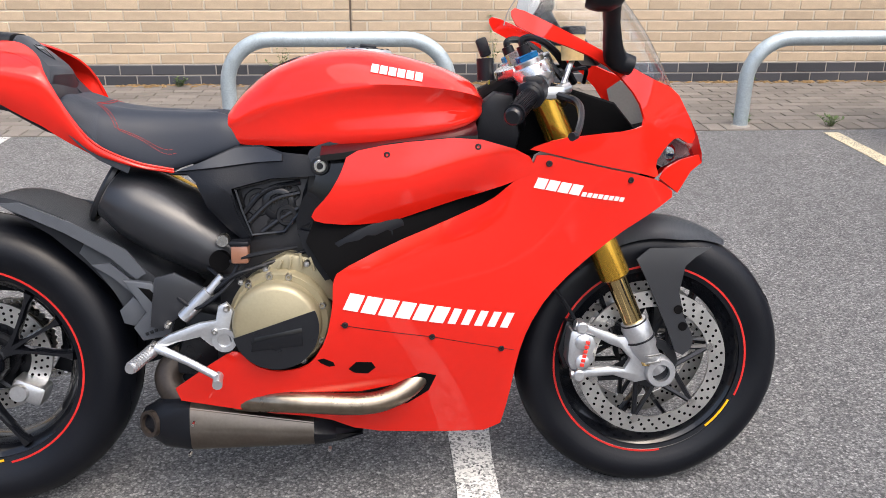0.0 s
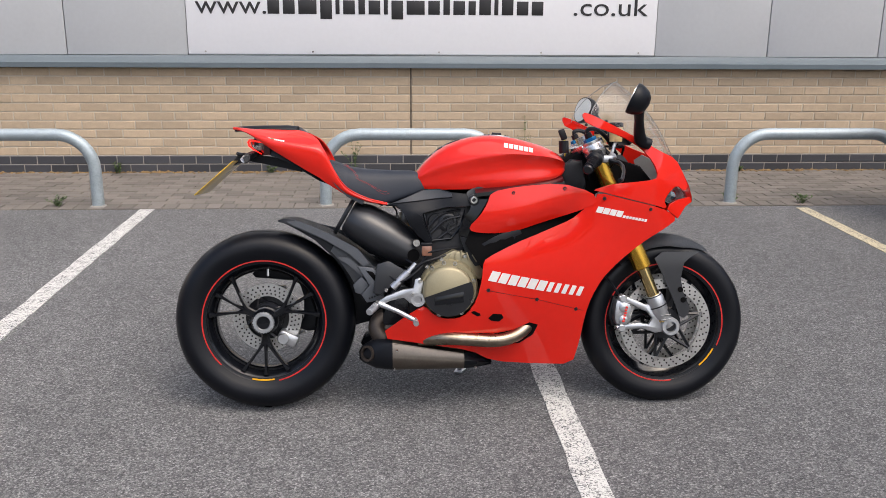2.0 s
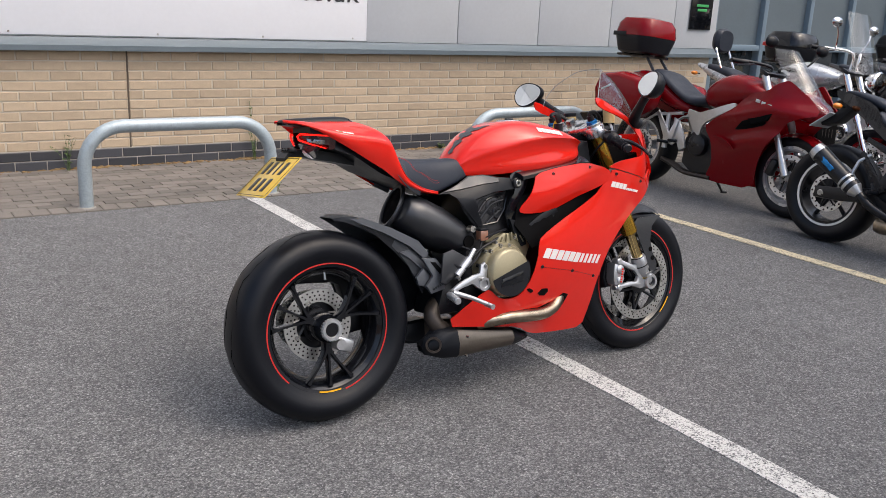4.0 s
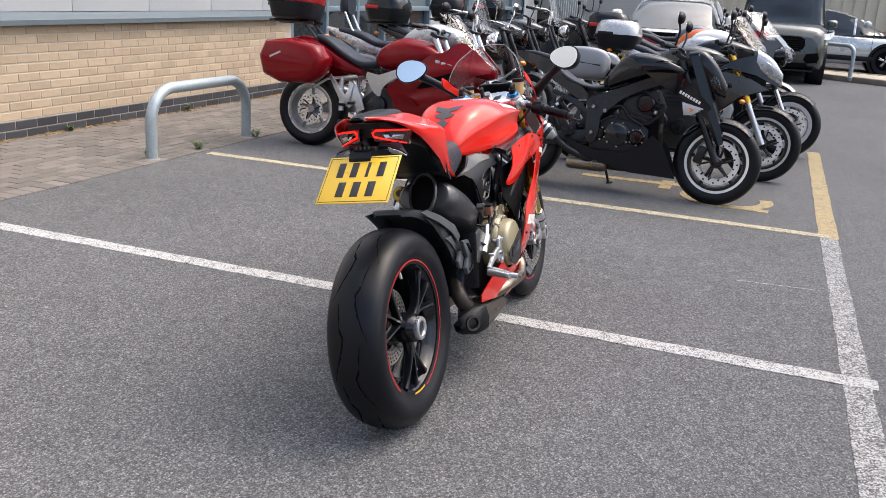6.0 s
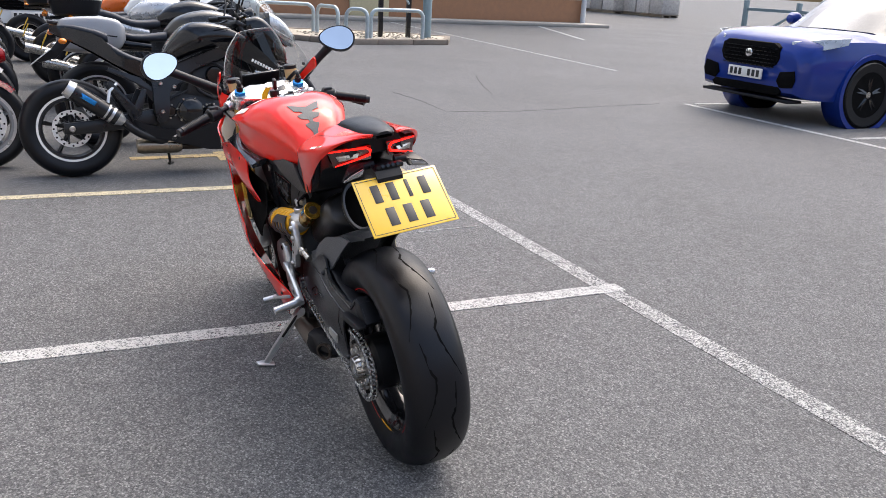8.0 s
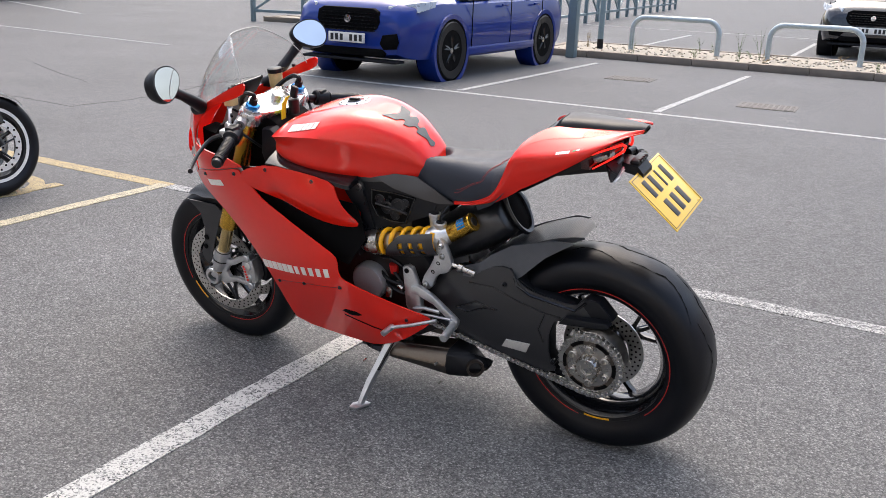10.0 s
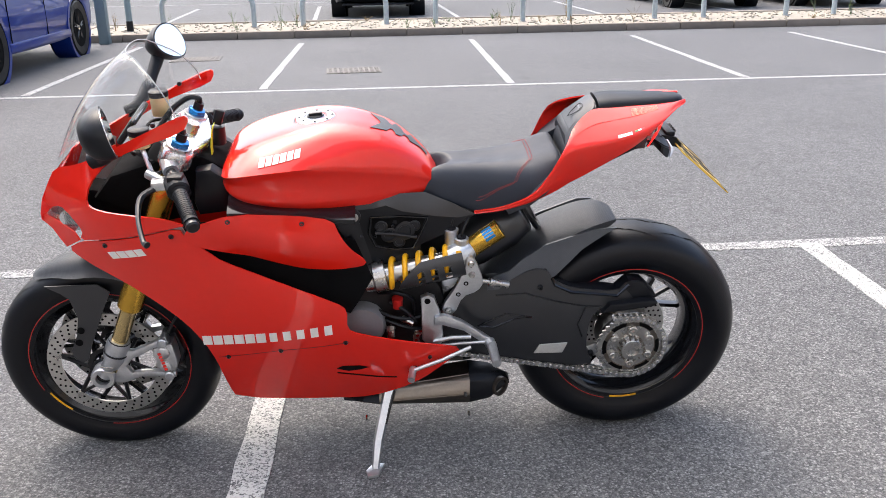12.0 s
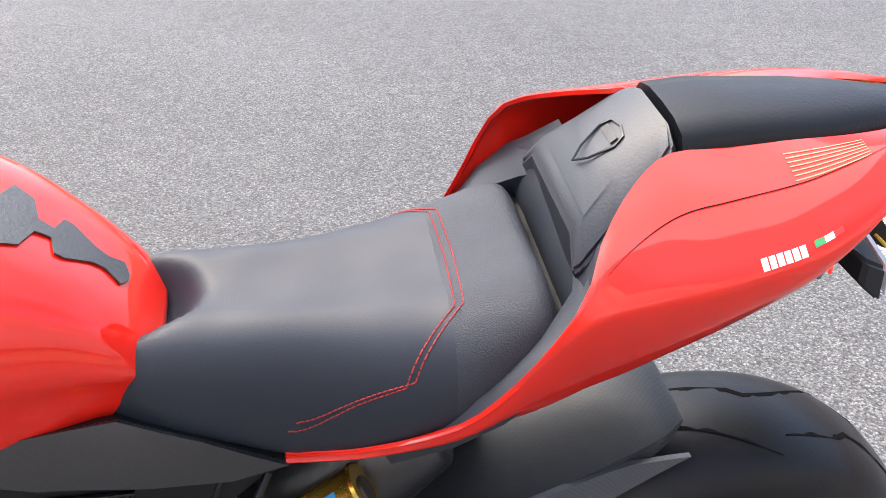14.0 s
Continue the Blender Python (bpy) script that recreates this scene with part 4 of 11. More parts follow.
fw = wheel("front_wheel", FX, FZ, 0.299, 0.061, 0.216, 0.0, (-24, 24), "black front wheel with red rim stripe")
brake_disc(rw, RX, RZ, 0.012, 0.078, 0.1225, 4, 0.05)
for s in (-1, 1):
    brake_disc(fw, FX, FZ, s * 0.062, 0.128, 0.165, 6, 0.05)
bm = bmesh.new()
lathe(bm, [(0.022, -0.094), (0.025, -0.100), (0.034, -0.100), (0.036, -0.094), (0.036, -0.080), (0.044, -0.076), (0.044, -0.060), (0.022, -0.060)], (RX, 0, RZ), "y", 36, True)
part("axle_nut", bm, M_ALLOY, rw, "large ribbed alloy axle nut")
bm = bmesh.new()
cyl(bm, (RX, -0.062, RZ), (RX, -0.080, RZ), 0.0225, seg=24)
part("axle_bore", bm, M_CAVITY, rw)
bm = bmesh.new()
for k in range(24):
    a = math.tau * k / 24
    box(bm, (RX + 0.036 * math.cos(a), -0.088, RZ + 0.036 * math.sin(a)), (0.004, 0.018, 0.004), 0, (0, -math.degrees(a), 0))
part("nut_rib", bm, M_ALLOY, rw)
bm = bmesh.new()
tube(bm, [(RX + 0.012, -0.035, RZ + 0.185), (RX + 0.012, -0.04, RZ + 0.158)], 0.0045, 8)
part("valve", bm, M_STEEL, rw)
# rear caliper below the axle
bm = bmesh.new()
box(bm, (0.075, 0.0, 0.245), (0.075, 0.06, 0.048), 0.012, (0, 24, 0))
cal = part("rear_caliper", bm, M_ALLOY, bike, "silver rear brake caliper")
bm = bmesh.new()
lathe(bm, [(0.0, -0.038), (0.018, -0.038), (0.021, -0.03), (0.021, 0.0)], (0.06, 0, 0.247), "y", 20)
part("piston_cap", bm, M_ALLOY, cal)

# ---- fairing panels ----
SIDE = field([(0.774, 0.49, 0.243), (1.12, 0.44, 0.172), (0.80, 0.19, 0.125), (1.10, 0.18, 0.085), (0.42, 0.285, 0.152), (0.60, 0.30, 0.190), (1.10, 0.70, 0.210), (1.30, 0.60, 0.150), (1.45, 0.66, 0.098), (1.525, 0.73, 0.045), (0.76, 0.56, 0.245), (1.51, 0.80, 0.050), (1.45, 0.885, 0.085), (1.30, 0.945, 0.165), (1.07, 1.03, 0.185), (1.37, 0.82, 0.165), (1.13, 0.78, 0.212), (0.72, 0.65, 0.212), (0.79, 0.78, 0.196), (0.88, 0.80, 0.200), (1.02, 0.805, 0.208), (0.90, 0.71, 0.224), (0.95, 0.62, 0.234), (1.0, 0.30, 0.150)])
UPPER = [(0.788, 0.776), (0.871, 0.793), (1.02, 0.806), (1.128, 0.775), (1.15, 0.74), (1.10, 0.716), (1.03, 0.692), (0.94, 0.664), (0.868, 0.640), (0.79, 0.634), (0.722, 0.640), (0.712, 0.656), (0.748, 0.695), (0.773, 0.736)]
FRONT_EDGE = [(1.10, 0.176), (1.113, 0.229), (1.127, 0.343), (1.145, 0.408), (1.181, 0.473), (1.236, 0.528), (1.328, 0.597), (1.419, 0.646), (1.462, 0.672), (1.416, 0.705), (1.36, 0.722), (1.25, 0.748), (1.15, 0.774), (1.140, 0.748), (1.115, 0.727)]
MAIN_R = [(1.092, 0.708), (1.06, 0.683), (0.973, 0.648), (0.865, 0.606), (0.765, 0.556), (0.755, 0.535), (0.753, 0.486), (0.737, 0.413), (0.707, 0.362), (0.674, 0.346), (0.633, 0.343), (0.593, 0.356), (0.561, 0.390), (0.531, 0.377), (0.394, 0.272), (0.571, 0.250), (0.719, 0.224), (0.800, 0.176), (0.95, 0.160), (1.096, 0.150)] + FRONT_EDGE[1:]
MAIN_L = [(1.092, 0.708), (1.06, 0.682), (0.95, 0.640), (0.79, 0.570), (0.765, 0.55), (0.768, 0.49), (0.741, 0.472), (0.62, 0.43), (0.49, 0.388), (0.478, 0.366), (0.60, 0.270), (0.72, 0.205), (0.80, 0.187)] + FRONT_EDGE
NOSE = [(1.156, 0.776), (1.25, 0.752), (1.36, 0.726), (1.416, 0.709), (1.40, 0.742), (1.425, 0.772), (1.457, 0.792), (1.50, 0.770), (1.514, 0.790), (1.49, 0.834), (1.456, 0.885), (1.382, 0.912), (1.30, 0.953), (1.18, 1.012), (1.108, 1.044), (1.096, 1.034), (1.112, 1.004), (1.236, 0.962), (1.305, 0.925), (1.355, 0.872), (1.372, 0.822), (1.34, 0.812), (1.265, 0.806), (1.19, 0.800), (1.130, 0.780)]
CHIN = [(1.466, 0.674), (1.50, 0.715), (1.530, 0.730), (1.522, 0.748), (1.47, 0.742), (1.43, 0.728), (1.418, 0.708)]
for s in (-1, 1):
    bm = bmesh.new()
    shell(bm, round_off(UPPER, 1), lambda x, z: SIDE(x, z) + 0.002 - 0.034 * max(0.0, min(1.0, (1.12 - x) / 0.12)) * max(0.0, 1 - (z - 0.634 - 0.19 * (x - 0.72)) / 0.075) ** 1.5, s, 0.004, 0.02)
    upper = part("fairing_side_panel", bm, M_RED, bike, "glossy red upper fairing panel", 50)
    bm = bmesh.new()
    shell(bm, round_off(MAIN_R if s < 0 else MAIN_L, 1), SIDE, s, 0.004, 0.03)
    lower = part("fairing_lower_panel", bm, M_RED, bike, "glossy red lower fairing panel", 50)
    bm = bmesh.new()
    shell(bm, round_off(NOSE, 1), lambda x, z: SIDE(x, z) - 0.001, s, 0.005, 0.024)
    nose = part("nose_fairing", bm, M_RED, bike, "glossy red nose fairing half", 50)
    bm = bmesh.new()
    shell(bm, CHIN, lambda x, z: SIDE(x, z) + 0.001, s, 0.005, 0.02)
    part("nose_chin", bm, M_RED, bike, "red lip under the headlight", 50)
    # seam strip, and a near-black sheet that paints shade into the slot
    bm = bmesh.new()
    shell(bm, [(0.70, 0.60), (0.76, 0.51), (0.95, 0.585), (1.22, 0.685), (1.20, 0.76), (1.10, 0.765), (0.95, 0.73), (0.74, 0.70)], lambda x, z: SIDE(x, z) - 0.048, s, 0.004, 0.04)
    part("air_duct", bm, M_CAVITY, bike, "near-black sheet painting shade into the side slot")
    bm = bmesh.new()
    shell(bm, [(0.766, 0.447), (0.945, 0.4085), (1.118, 0.358), (1.118, 0.3570), (0.945, 0.4074), (0.766, 0.4459)], lambda x, z: SIDE(x, z) + 0.0005, s, 0.001, 0.03)
    part("panel_seam", bm, M_BLACK_SATIN, lower)
    # fasteners
    for p, host in (((0.862, 0.772), upper), ((1.035, 0.786), upper), ((0.775, 0.446), lower), ((0.945, 0.408), lower), ((1.09, 0.365), lower), ((1.172, 0.752), lower), ((1.345, 0.712), lower)):
        h = SIDE(*p) * s
        bolts([p], 0.0065, host, M_BLACK_SATIN, h - s * 0.004, h + s * 0.004, "fastener")
    # white transfers: one slanted block a letter
    def letters(host, x0, z0, x1, z1, count, height, gap, material, lean=0.22, over=0.0012):
        d = V(x1 - x0, z1 - z0, 0)
        step = d / count
        up = V(-d.y, d.x, 0).normalized() * height
        for k in range(count):
            a = V(x0, z0, 0) + step * k
            b = a + step * (1 - gap)
            tilt = d.normalized() * height * lean
            o = [(a.x, a.y), (b.x, b.y), ((b + up + tilt).x, (b + up + tilt).y), ((a + up + tilt).x, (a + up + tilt).y)]
            bm = bmesh.new()
            shell(bm, o, lambda x, z: SIDE(x, z) + over, s, 0.0012, 0.02)
            part("letter_block", bm, material, host)
    if s < 0:
        letters(lower, 0.772, 0.480, 0.972, 0.436, 6, 0.036, 0.16, M_WHITE)
        letters(lower, 0.976, 0.436, 1.112, 0.411, 5, 0.034, 0.42, M_WHITE)
        letters(lower, 1.143, 0.706, 1.238, 0.686, 4, 0.021, 0.12, M_WHITE)
        letters(lower, 1.240, 0.685, 1.335, 0.667, 8, 0.009, 0.25, M_WHITE)
    else:
        letters(lower, 0.968, 0.440, 0.790, 0.480, 5, -0.030, 0.45, M_WHITE, -0.22)
        letters(lower, 1.150, 0.404, 0.975, 0.438, 6, -0.032, 0.14, M_WHITE, -0.22)
        letters(lower, 1.335, 0.672, 1.240, 0.695, 4, -0.021, 0.12, M_WHITE)
    # vents low on the panel: near-black patches paint the shaded openings on the skin
    if s > 0:
        for o in ([(0.806, 0.338), (0.790, 0.350), (0.745, 0.353), (0.722, 0.346), (0.740, 0.337), (0.775, 0.329)], [(0.806, 0.3215), (0.70, 0.306), (0.648, 0.302), (0.648, 0.2985), (0.70, 0.301), (0.806, 0.3165)]):
            bm = bmesh.new()
            shell(bm, o, lambda x, z: SIDE(x, z) + 0.0012, s, 0.0012, 0.02)
            part("vent", bm, M_CAVITY, lower)
        for q in ((0.560, 0.366), (0.600, 0.335)):
            bolts([q], 0.006, lower, M_BLACK_SATIN, SIDE(*q) - 0.004, SIDE(*q) + 0.004, "fastener")
    for c, w, h, an in (((0.735, 0.362), 0.030, 0.012, -30), ((0.805, 0.345), 0.044, 0.026, -8)) if s < 0 else ():
        hh = SIDE(*c) * s
        bm = bmesh.new()
        a = math.radians(an)
        o = [(c[0] + w * (px * math.cos(a) - pz * h / w * math.sin(a)), c[1] + w * (px * math.sin(a) + pz * h / w * math.cos(a))) for px, pz in ((-0.6, -0.2), (-0.3, 0.5), (0.4, 0.55), (0.6, 0.1), (0.3, -0.5), (-0.3, -0.5))]
        shell(bm, o, lambda x, z: SIDE(x, z) + 0.0012, s, 0.0012, 0.02)
        part("vent", bm, M_CAVITY, lower)
    # headlight
    bm = bmesh.new()
    shell(bm, [(1.405, 0.742), (1.428, 0.770), (1.457, 0.788), (1.50, 0.766), (1.512, 0.745), (1.47, 0.740), (1.432, 0.728)], lambda x, z: SIDE(x, z) - 0.004, s, 0.003, 0.02)
    hl = part("headlight", bm, M_LENS, bike, "clear headlight lens")
    bm = bmesh.new()
    shell(bm, [(1.405, 0.742), (1.428, 0.770), (1.457, 0.788), (1.50, 0.766), (1.512, 0.745), (1.47, 0.740), (1.432, 0.728)], lambda x, z: SIDE(x, z) - 0.03, s, 0.003, 0.02)
    part("headlight_bowl", bm, M_SILVER, hl)
    bm = bmesh.new()
    lathe(bm, [(0.0, 0.0), (0.014, 0.002), (0.02, 0.012), (0.021, 0.014)], (1.445, s * (SIDE(1.445, 0.755) - 0.026), 0.755), "y", 18)
    part("projector", bm, M_CHROME, hl)
    # grey inner lining round the cockpit
    bm = bmesh.new()
    shell(bm, [(1.12, 0.70), (1.36, 0.715), (1.47, 0.80), (1.44, 0.87), (1.39, 0.90), (1.366, 0.880), (1.382, 0.825), (1.35, 0.804), (1.265, 0.797), (1.19, 0.790), (1.145, 0.768)], lambda x, z: SIDE(x, z) - 0.014, s, 0.003, 0.03)
    part("cockpit_lining", bm, M_LINING, bike, "pale grey lining inside the nose")
bm = bmesh.new()
loft(bm, [[V(x, y * k, z) for y in (-0.07, -0.035, 0, 0.035, 0.07)] for x, z, k in ((1.44, 0.895, 1.1), (1.49, 0.835, 0.85), (1.515, 0.79, 0.75), (1.528, 0.75, 0.7), (1.53, 0.73, 0.66), (1.50, 0.714, 0.66), (1.47, 0.675, 0.9))], False, False)
bmesh.ops.solidify(bm, geom=bm.faces[:], thickness=0.004)
part("nose_center", bm, M_RED, bike, "red centre of the nose")
bm = bmesh.new()
prism(bm, [(0.80, 0.21), (1.06, 0.21), (1.09, 0.34), (1.16, 0.47), (1.10, 0.50), (0.80, 0.45)], -0.10, 0.10, 0.01)
part("radiator_shroud", bm, M_CAVITY, bike, "dark radiator behind the fairing")
bm = bmesh.new()
prism(bm, [(1.16, 0.72), (1.40, 0.68), (1.47, 0.74), (1.46, 0.82), (1.36, 0.80), (1.16, 0.78)], -0.04, 0.04, 0.01)
part("headlight_housing", bm, M_CAVITY, bike)

# windscreen
def screen_point(u, v):
    """u across (-1..1), v from base to top."""
    cx, cz = curve1((0, 0.4, 0.75, 1), (1.468, 1.405, 1.325, 1.252)), curve1((0, 0.4, 0.75, 1), (0.882, 1.0, 1.098, 1.158))
    sx, sz = curve1((0, 0.4, 0.75, 1), (1.13, 1.14, 1.175, 1.225)), curve1((0, 0.4, 0.75, 1), (1.022, 1.055, 1.105, 1.148))
    w = curve1((0, 0.4, 0.75, 1), (0.160, 0.152, 0.125, 0.075))
    k = abs(u) ** 2.2
    return V(cx(v) + (sx(v) - cx(v)) * k, w(v) * math.sin(u * math.pi / 2 * 0.96), cz(v) + (sz(v) - cz(v)) * k)


bm = bmesh.new()
loft(bm, [[screen_point(-1 + 2 * i / 18, v / 12) for i in range(19)] for v in range(13)], False, False)
bmesh.ops.solidify(bm, geom=bm.faces[:], thickness=0.003)
scr = part("windscreen", bm, M_SCREEN, bike, "clear double-bubble windscreen", 60)
scr.visible_shadow = False
bm = bmesh.new()
tube(bm, [screen_point(u, v) for u, v in [(-1, k / 10) for k in range(11)] + [(-1 + 2 * k / 14, 1) for k in range(1, 14)] + [(1, 1 - k / 10) for k in range(11)]], 0.0013, 6)
part("screen_edge", bm, paint("polished_screen_edge", (0.30, 0.32, 0.32), 0.2, vary=0.05, coat=0.5), scr, "bright polished screen edge")
for u in (-0.92, 0.92):
    bm = bmesh.new()
    q = screen_point(u, 0.12)
    lathe(bm, [(0.006, -0.004), (0.006, 0.003), (0.004, 0.005), (0, 0.004)], q, "y", 10)
    part("screen_screw", bm, M_BLACK_SATIN, scr)

# mirrors on black stems
for s in (-1, 1):
    mir = sub("mirror", bike, "black teardrop rear-view mirror")
    c = V(1.235, -0.317, 1.080) if s < 0 else V(1.222, 0.368, 1.078)
    back_v = V(0.95, s * 0.28, -0.46 if s < 0 else -0.20).normalized()
    across = V(-0.28, s * 0.95, 0.0).normalized()
    up = across.cross(back_v).normalized()
    up = up if up.z > 0 else -up
    def mirror_ring(d, k):
        pts = []
        for i in range(24):
            a = math.tau * i / 24
            x, y = math.cos(a), math.sin(a)
            wide = 0.068 * (1 + 0.10 * y)
            pts.append(c + back_v * d + across * (x * wide * k - 0.008 * y) + up * (y * 0.049 * k * (1 + 0.18 * x)))
        return pts
    bm = bmesh.new()
    loft(bm, [mirror_ring(d, k) for d, k in ((-0.004, 0.96), (-0.004, 1.03), (0.004, 1.05), (0.018, 1.0), (0.038, 0.80), (0.050, 0.5), (0.054, 0.12))])
    part("mirror_shell", bm, M_BLACK_PLASTIC, mir)
    bm = bmesh.new()
    loft(bm, [mirror_ring(-0.0055, 0.95), mirror_ring(-0.003, 0.95)])
    part("mirror_glass", bm, M_MIRROR, mir, "bright mirror glass")
    bm = bmesh.new()
    pts = [c + back_v * 0.03 - across * 0.035 - up * 0.02, c.lerp(V(1.315, s * 0.172, 0.945), 0.5), V(1.300, s * 0.178, 0.952), V(1.335, s * 0.168, 0.935)]
    tube(bm, pts, [0.018, 0.016, 0.022, 0.020], 10, smooth=4)
    part("stem", bm, M_BLACK_PLASTIC, mir)
    bm = bmesh.new()
    box(bm, c + back_v * 0.034 - across * 0.0 + up * 0.005, (0.012, 0.05, 0.03), 0.004)
    part("indicator_lens", bm, M_LENS, mir)

# ---- tank ----
TS = (0.528, 0.545, 0.58, 0.64, 0.72, 0.80, 0.88, 0.96, 1.01, 1.038, 1.052)
T_TOP = curve1(TS, (0.822, 0.850, 0.890, 0.934, 0.962, 0.9695, 0.959, 0.938, 0.918, 0.900, 0.882))
T_BOT = curve1(TS, (0.808, 0.788, 0.782, 0.781, 0.783, 0.787, 0.795, 0.806, 0.817, 0.830, 0.842))
T_W = curve1(TS, (0.050, 0.074, 0.092, 0.122, 0.152, 0.176, 0.190, 0.192, 0.180, 0.160, 0.128))
T_SHOULDER = curve1(TS, (0.55, 0.55, 0.55, 0.55, 0.56, 0.60, 0.66, 0.72, 0.74, 0.74, 0.74))


def tank_ring(x):
    top, bot, w, sh = T_TOP(x), T_BOT(x), T_W(x), T_SHOULDER(x)
    half = [(0, 1.0), (0.30, 0.998), (0.56, 0.965), (0.79, 0.875), (0.95, sh + 0.12), (1.0, sh - 0.02), (0.965, sh - 0.16), (0.945, sh - 0.30), (0.93, 0.12), (0.88, 0.0)]
    soft = smooth_path([(a, b, 0) for a, b in half], 3)
    # towards the front the shoulder hardens into a crease
    k = max(0.0, min(1.0, (x - 0.66) / 0.2)) * 0.8
    c = 0.64 + 0.04 * max(0.0, min(1.0, (x - 0.80) / 0.2))
    hard = smooth_path([(0, 1.0, 0), (0.28, 0.998, 0), (0.47, 0.985, 0), (0.63, 0.93, 0), (0.83, 0.795, 0), (1.0, c, 0)], 3)
    hard = hard[:-1] + smooth_path([(1.0, c, 0), (0.93, c - 0.14, 0), (0.885, c - 0.34, 0), (0.915, 0.12, 0), (0.88, 0.0, 0)], 3)
    half = [(a.x + (b.x - a.x) * k, a.y + (b.y - a.y) * k) for a, b in zip(soft, hard)]
    pts = [V(x, -a * w, bot + b * (top - bot)) for a, b in half]
    return pts + [V(p.x, -p.y, p.z) for p in pts[::-1][:-1]]


bm = bmesh.new()
xs = [0.528 + 0.524 * (0.5 - 0.5 * math.cos(math.pi * k / 44)) for k in range(45)]
loft(bm, [tank_ring(x) for x in xs])
bmesh.ops.recalc_face_normals(bm, faces=bm.faces)
TANK = BVHTree.FromBMesh(bm)
tank = part("fuel_tank", bm, M_RED, bike, "glossy red fuel tank", 60)


def on_tank(outline, name, material, parent, axis="y", side=1, over=0.0012, thick=0.0015, label="", step=0.02):
    """A flat shape laid onto the tank's skin from the side or from above."""
    bm = bmesh.new()
    vs = [bm.verts.new((p[0], p[1], 0)) for p in outline]
    bm.faces.new(vs)
    lo, hi = [min(p[i] for p in outline) for i in (0, 1)], [max(p[i] for p in outline) for i in (0, 1)]
    for i, no in ((0, (1, 0, 0)), (1, (0, 1, 0))):
        for k in range(1, int((hi[i] - lo[i]) / step) + 1):
            co = [0, 0, 0]
            co[i] = lo[i] + k * step
            bmesh.ops.bisect_plane(bm, geom=bm.verts[:] + bm.edges[:] + bm.faces[:], dist=1e-5, plane_co=co, plane_no=no)
    for v in bm.verts:
        if axis == "y":
            hit = TANK.ray_cast(V(v.co.x, side, v.co.y), V(0, -side, 0))
        else:
            hit = TANK.ray_cast(V(v.co.x, v.co.y, 2), V(0, 0, -1))
        if hit[0] is not None:
            v.co = hit[0] + hit[1] * over
        else:
            v.co = V(v.co.x, 0.1 * side, v.co.y) if axis == "y" else V(v.co.x, v.co.y, 0.9)
    bmesh.ops.recalc_face_normals(bm, faces=bm.faces)
    if sum(f.normal.z if axis == "z" else f.normal.y * side for f in bm.faces) < 0:
        bmesh.ops.reverse_faces(bm, faces=bm.faces)
    bmesh.ops.solidify(bm, geom=bm.faces[:], thickness=-thick)
    return part(name, bm, material, parent, label)


for s in (-1, 1):
    for k in range(6):
        x0, wd = 0.8335 + k * 0.0166, 0.0136
        z0 = 0.9245 - (x0 - 0.833) * 0.19
        x0 += 0.0 if s < 0 else 0.024
        on_tank([(x0, z0), (x0 + wd, z0 - 0.0026), (x0 + wd - 0.003 * s, z0 + 0.0118), (x0 - 0.003 * s, z0 + 0.0145)], "letter_block", M_WHITE, tank, "y", s, step=0.008)
PAD_HALF = [(0.552, 0.004), (0.556, 0.014), (0.566, 0.008), (0.574, 0.010), (0.590, 0.022), (0.596, 0.022), (0.600, 0.006), (0.610, 0.008), (0.616, 0.030), (0.630, 0.038), (0.637, 0.016), (0.644, 0.020), (0.652, 0.041), (0.693, 0.053), (0.676, 0.022), (0.668, 0.006)]
PAD = [(a, -b) for a, b in PAD_HALF] + PAD_HALF[::-1]
on_tank(PAD, "tank_pad", M_GREY_PAD, tank, "z", over=0.0012, thick=0.0012, label="grey winged rubber tank pad")
cap = sub("fuel_cap", tank, "silver and black fuel filler cap")
bm = bmesh.new()
lathe(bm, [(0.0, 0.010), (0.022, 0.010), (0.024, 0.007), (0.030, 0.007), (0.031, 0.010), (0.046, 0.009), (0.049, 0.006), (0.052, 0.0), (0.052, -0.01)], (0, 0, 0), "z", 40)
o = part("cap_ring", bm, M_ALLOY, cap)
o.matrix_local = pose(0.826, 0, 0.9600, 0, 4, 0)
bm = bmesh.new()
lathe(bm, [(0.0, 0.0125), (0.02, 0.0125), (0.022, 0.010), (0.022, 0.004)], (0, 0, 0), "z", 30)
box(bm, (0, 0, 0.015), (0.034, 0.012, 0.008), 0.002)
o = part("cap_lock", bm, M_BLACK_SATIN, cap)
o.matrix_local = pose(0.826, 0, 0.9600, 0, 4, 0)
bm = bmesh.new()
lathe(bm, [(0.0515, -0.01), (0.0515, 0.0035), (0.056, 0.003), (0.0575, -0.01)], (0, 0, 0), "z", 44)
o = part("cap_gasket", bm, M_BLACK_PLASTIC, cap)
o.matrix_local = pose(0.826, 0, 0.9600, 0, 4, 0)
bolts_c = [(0.826 + 0.041 * math.cos(k * math.tau / 8), 0.041 * math.sin(k * math.tau / 8)) for k in range(8)]
for x, y in bolts_c:
    bm = bmesh.new()
    lathe(bm, [(0.0035, 0.0), (0.0035, 0.003), (0.002, 0.004), (0.0, 0.003)], (x, y, 0.9677 + (0.826 - x) * 0.07), "z", 8)
    part("cap_bolt", bm, M_BLACK_SATIN, cap)
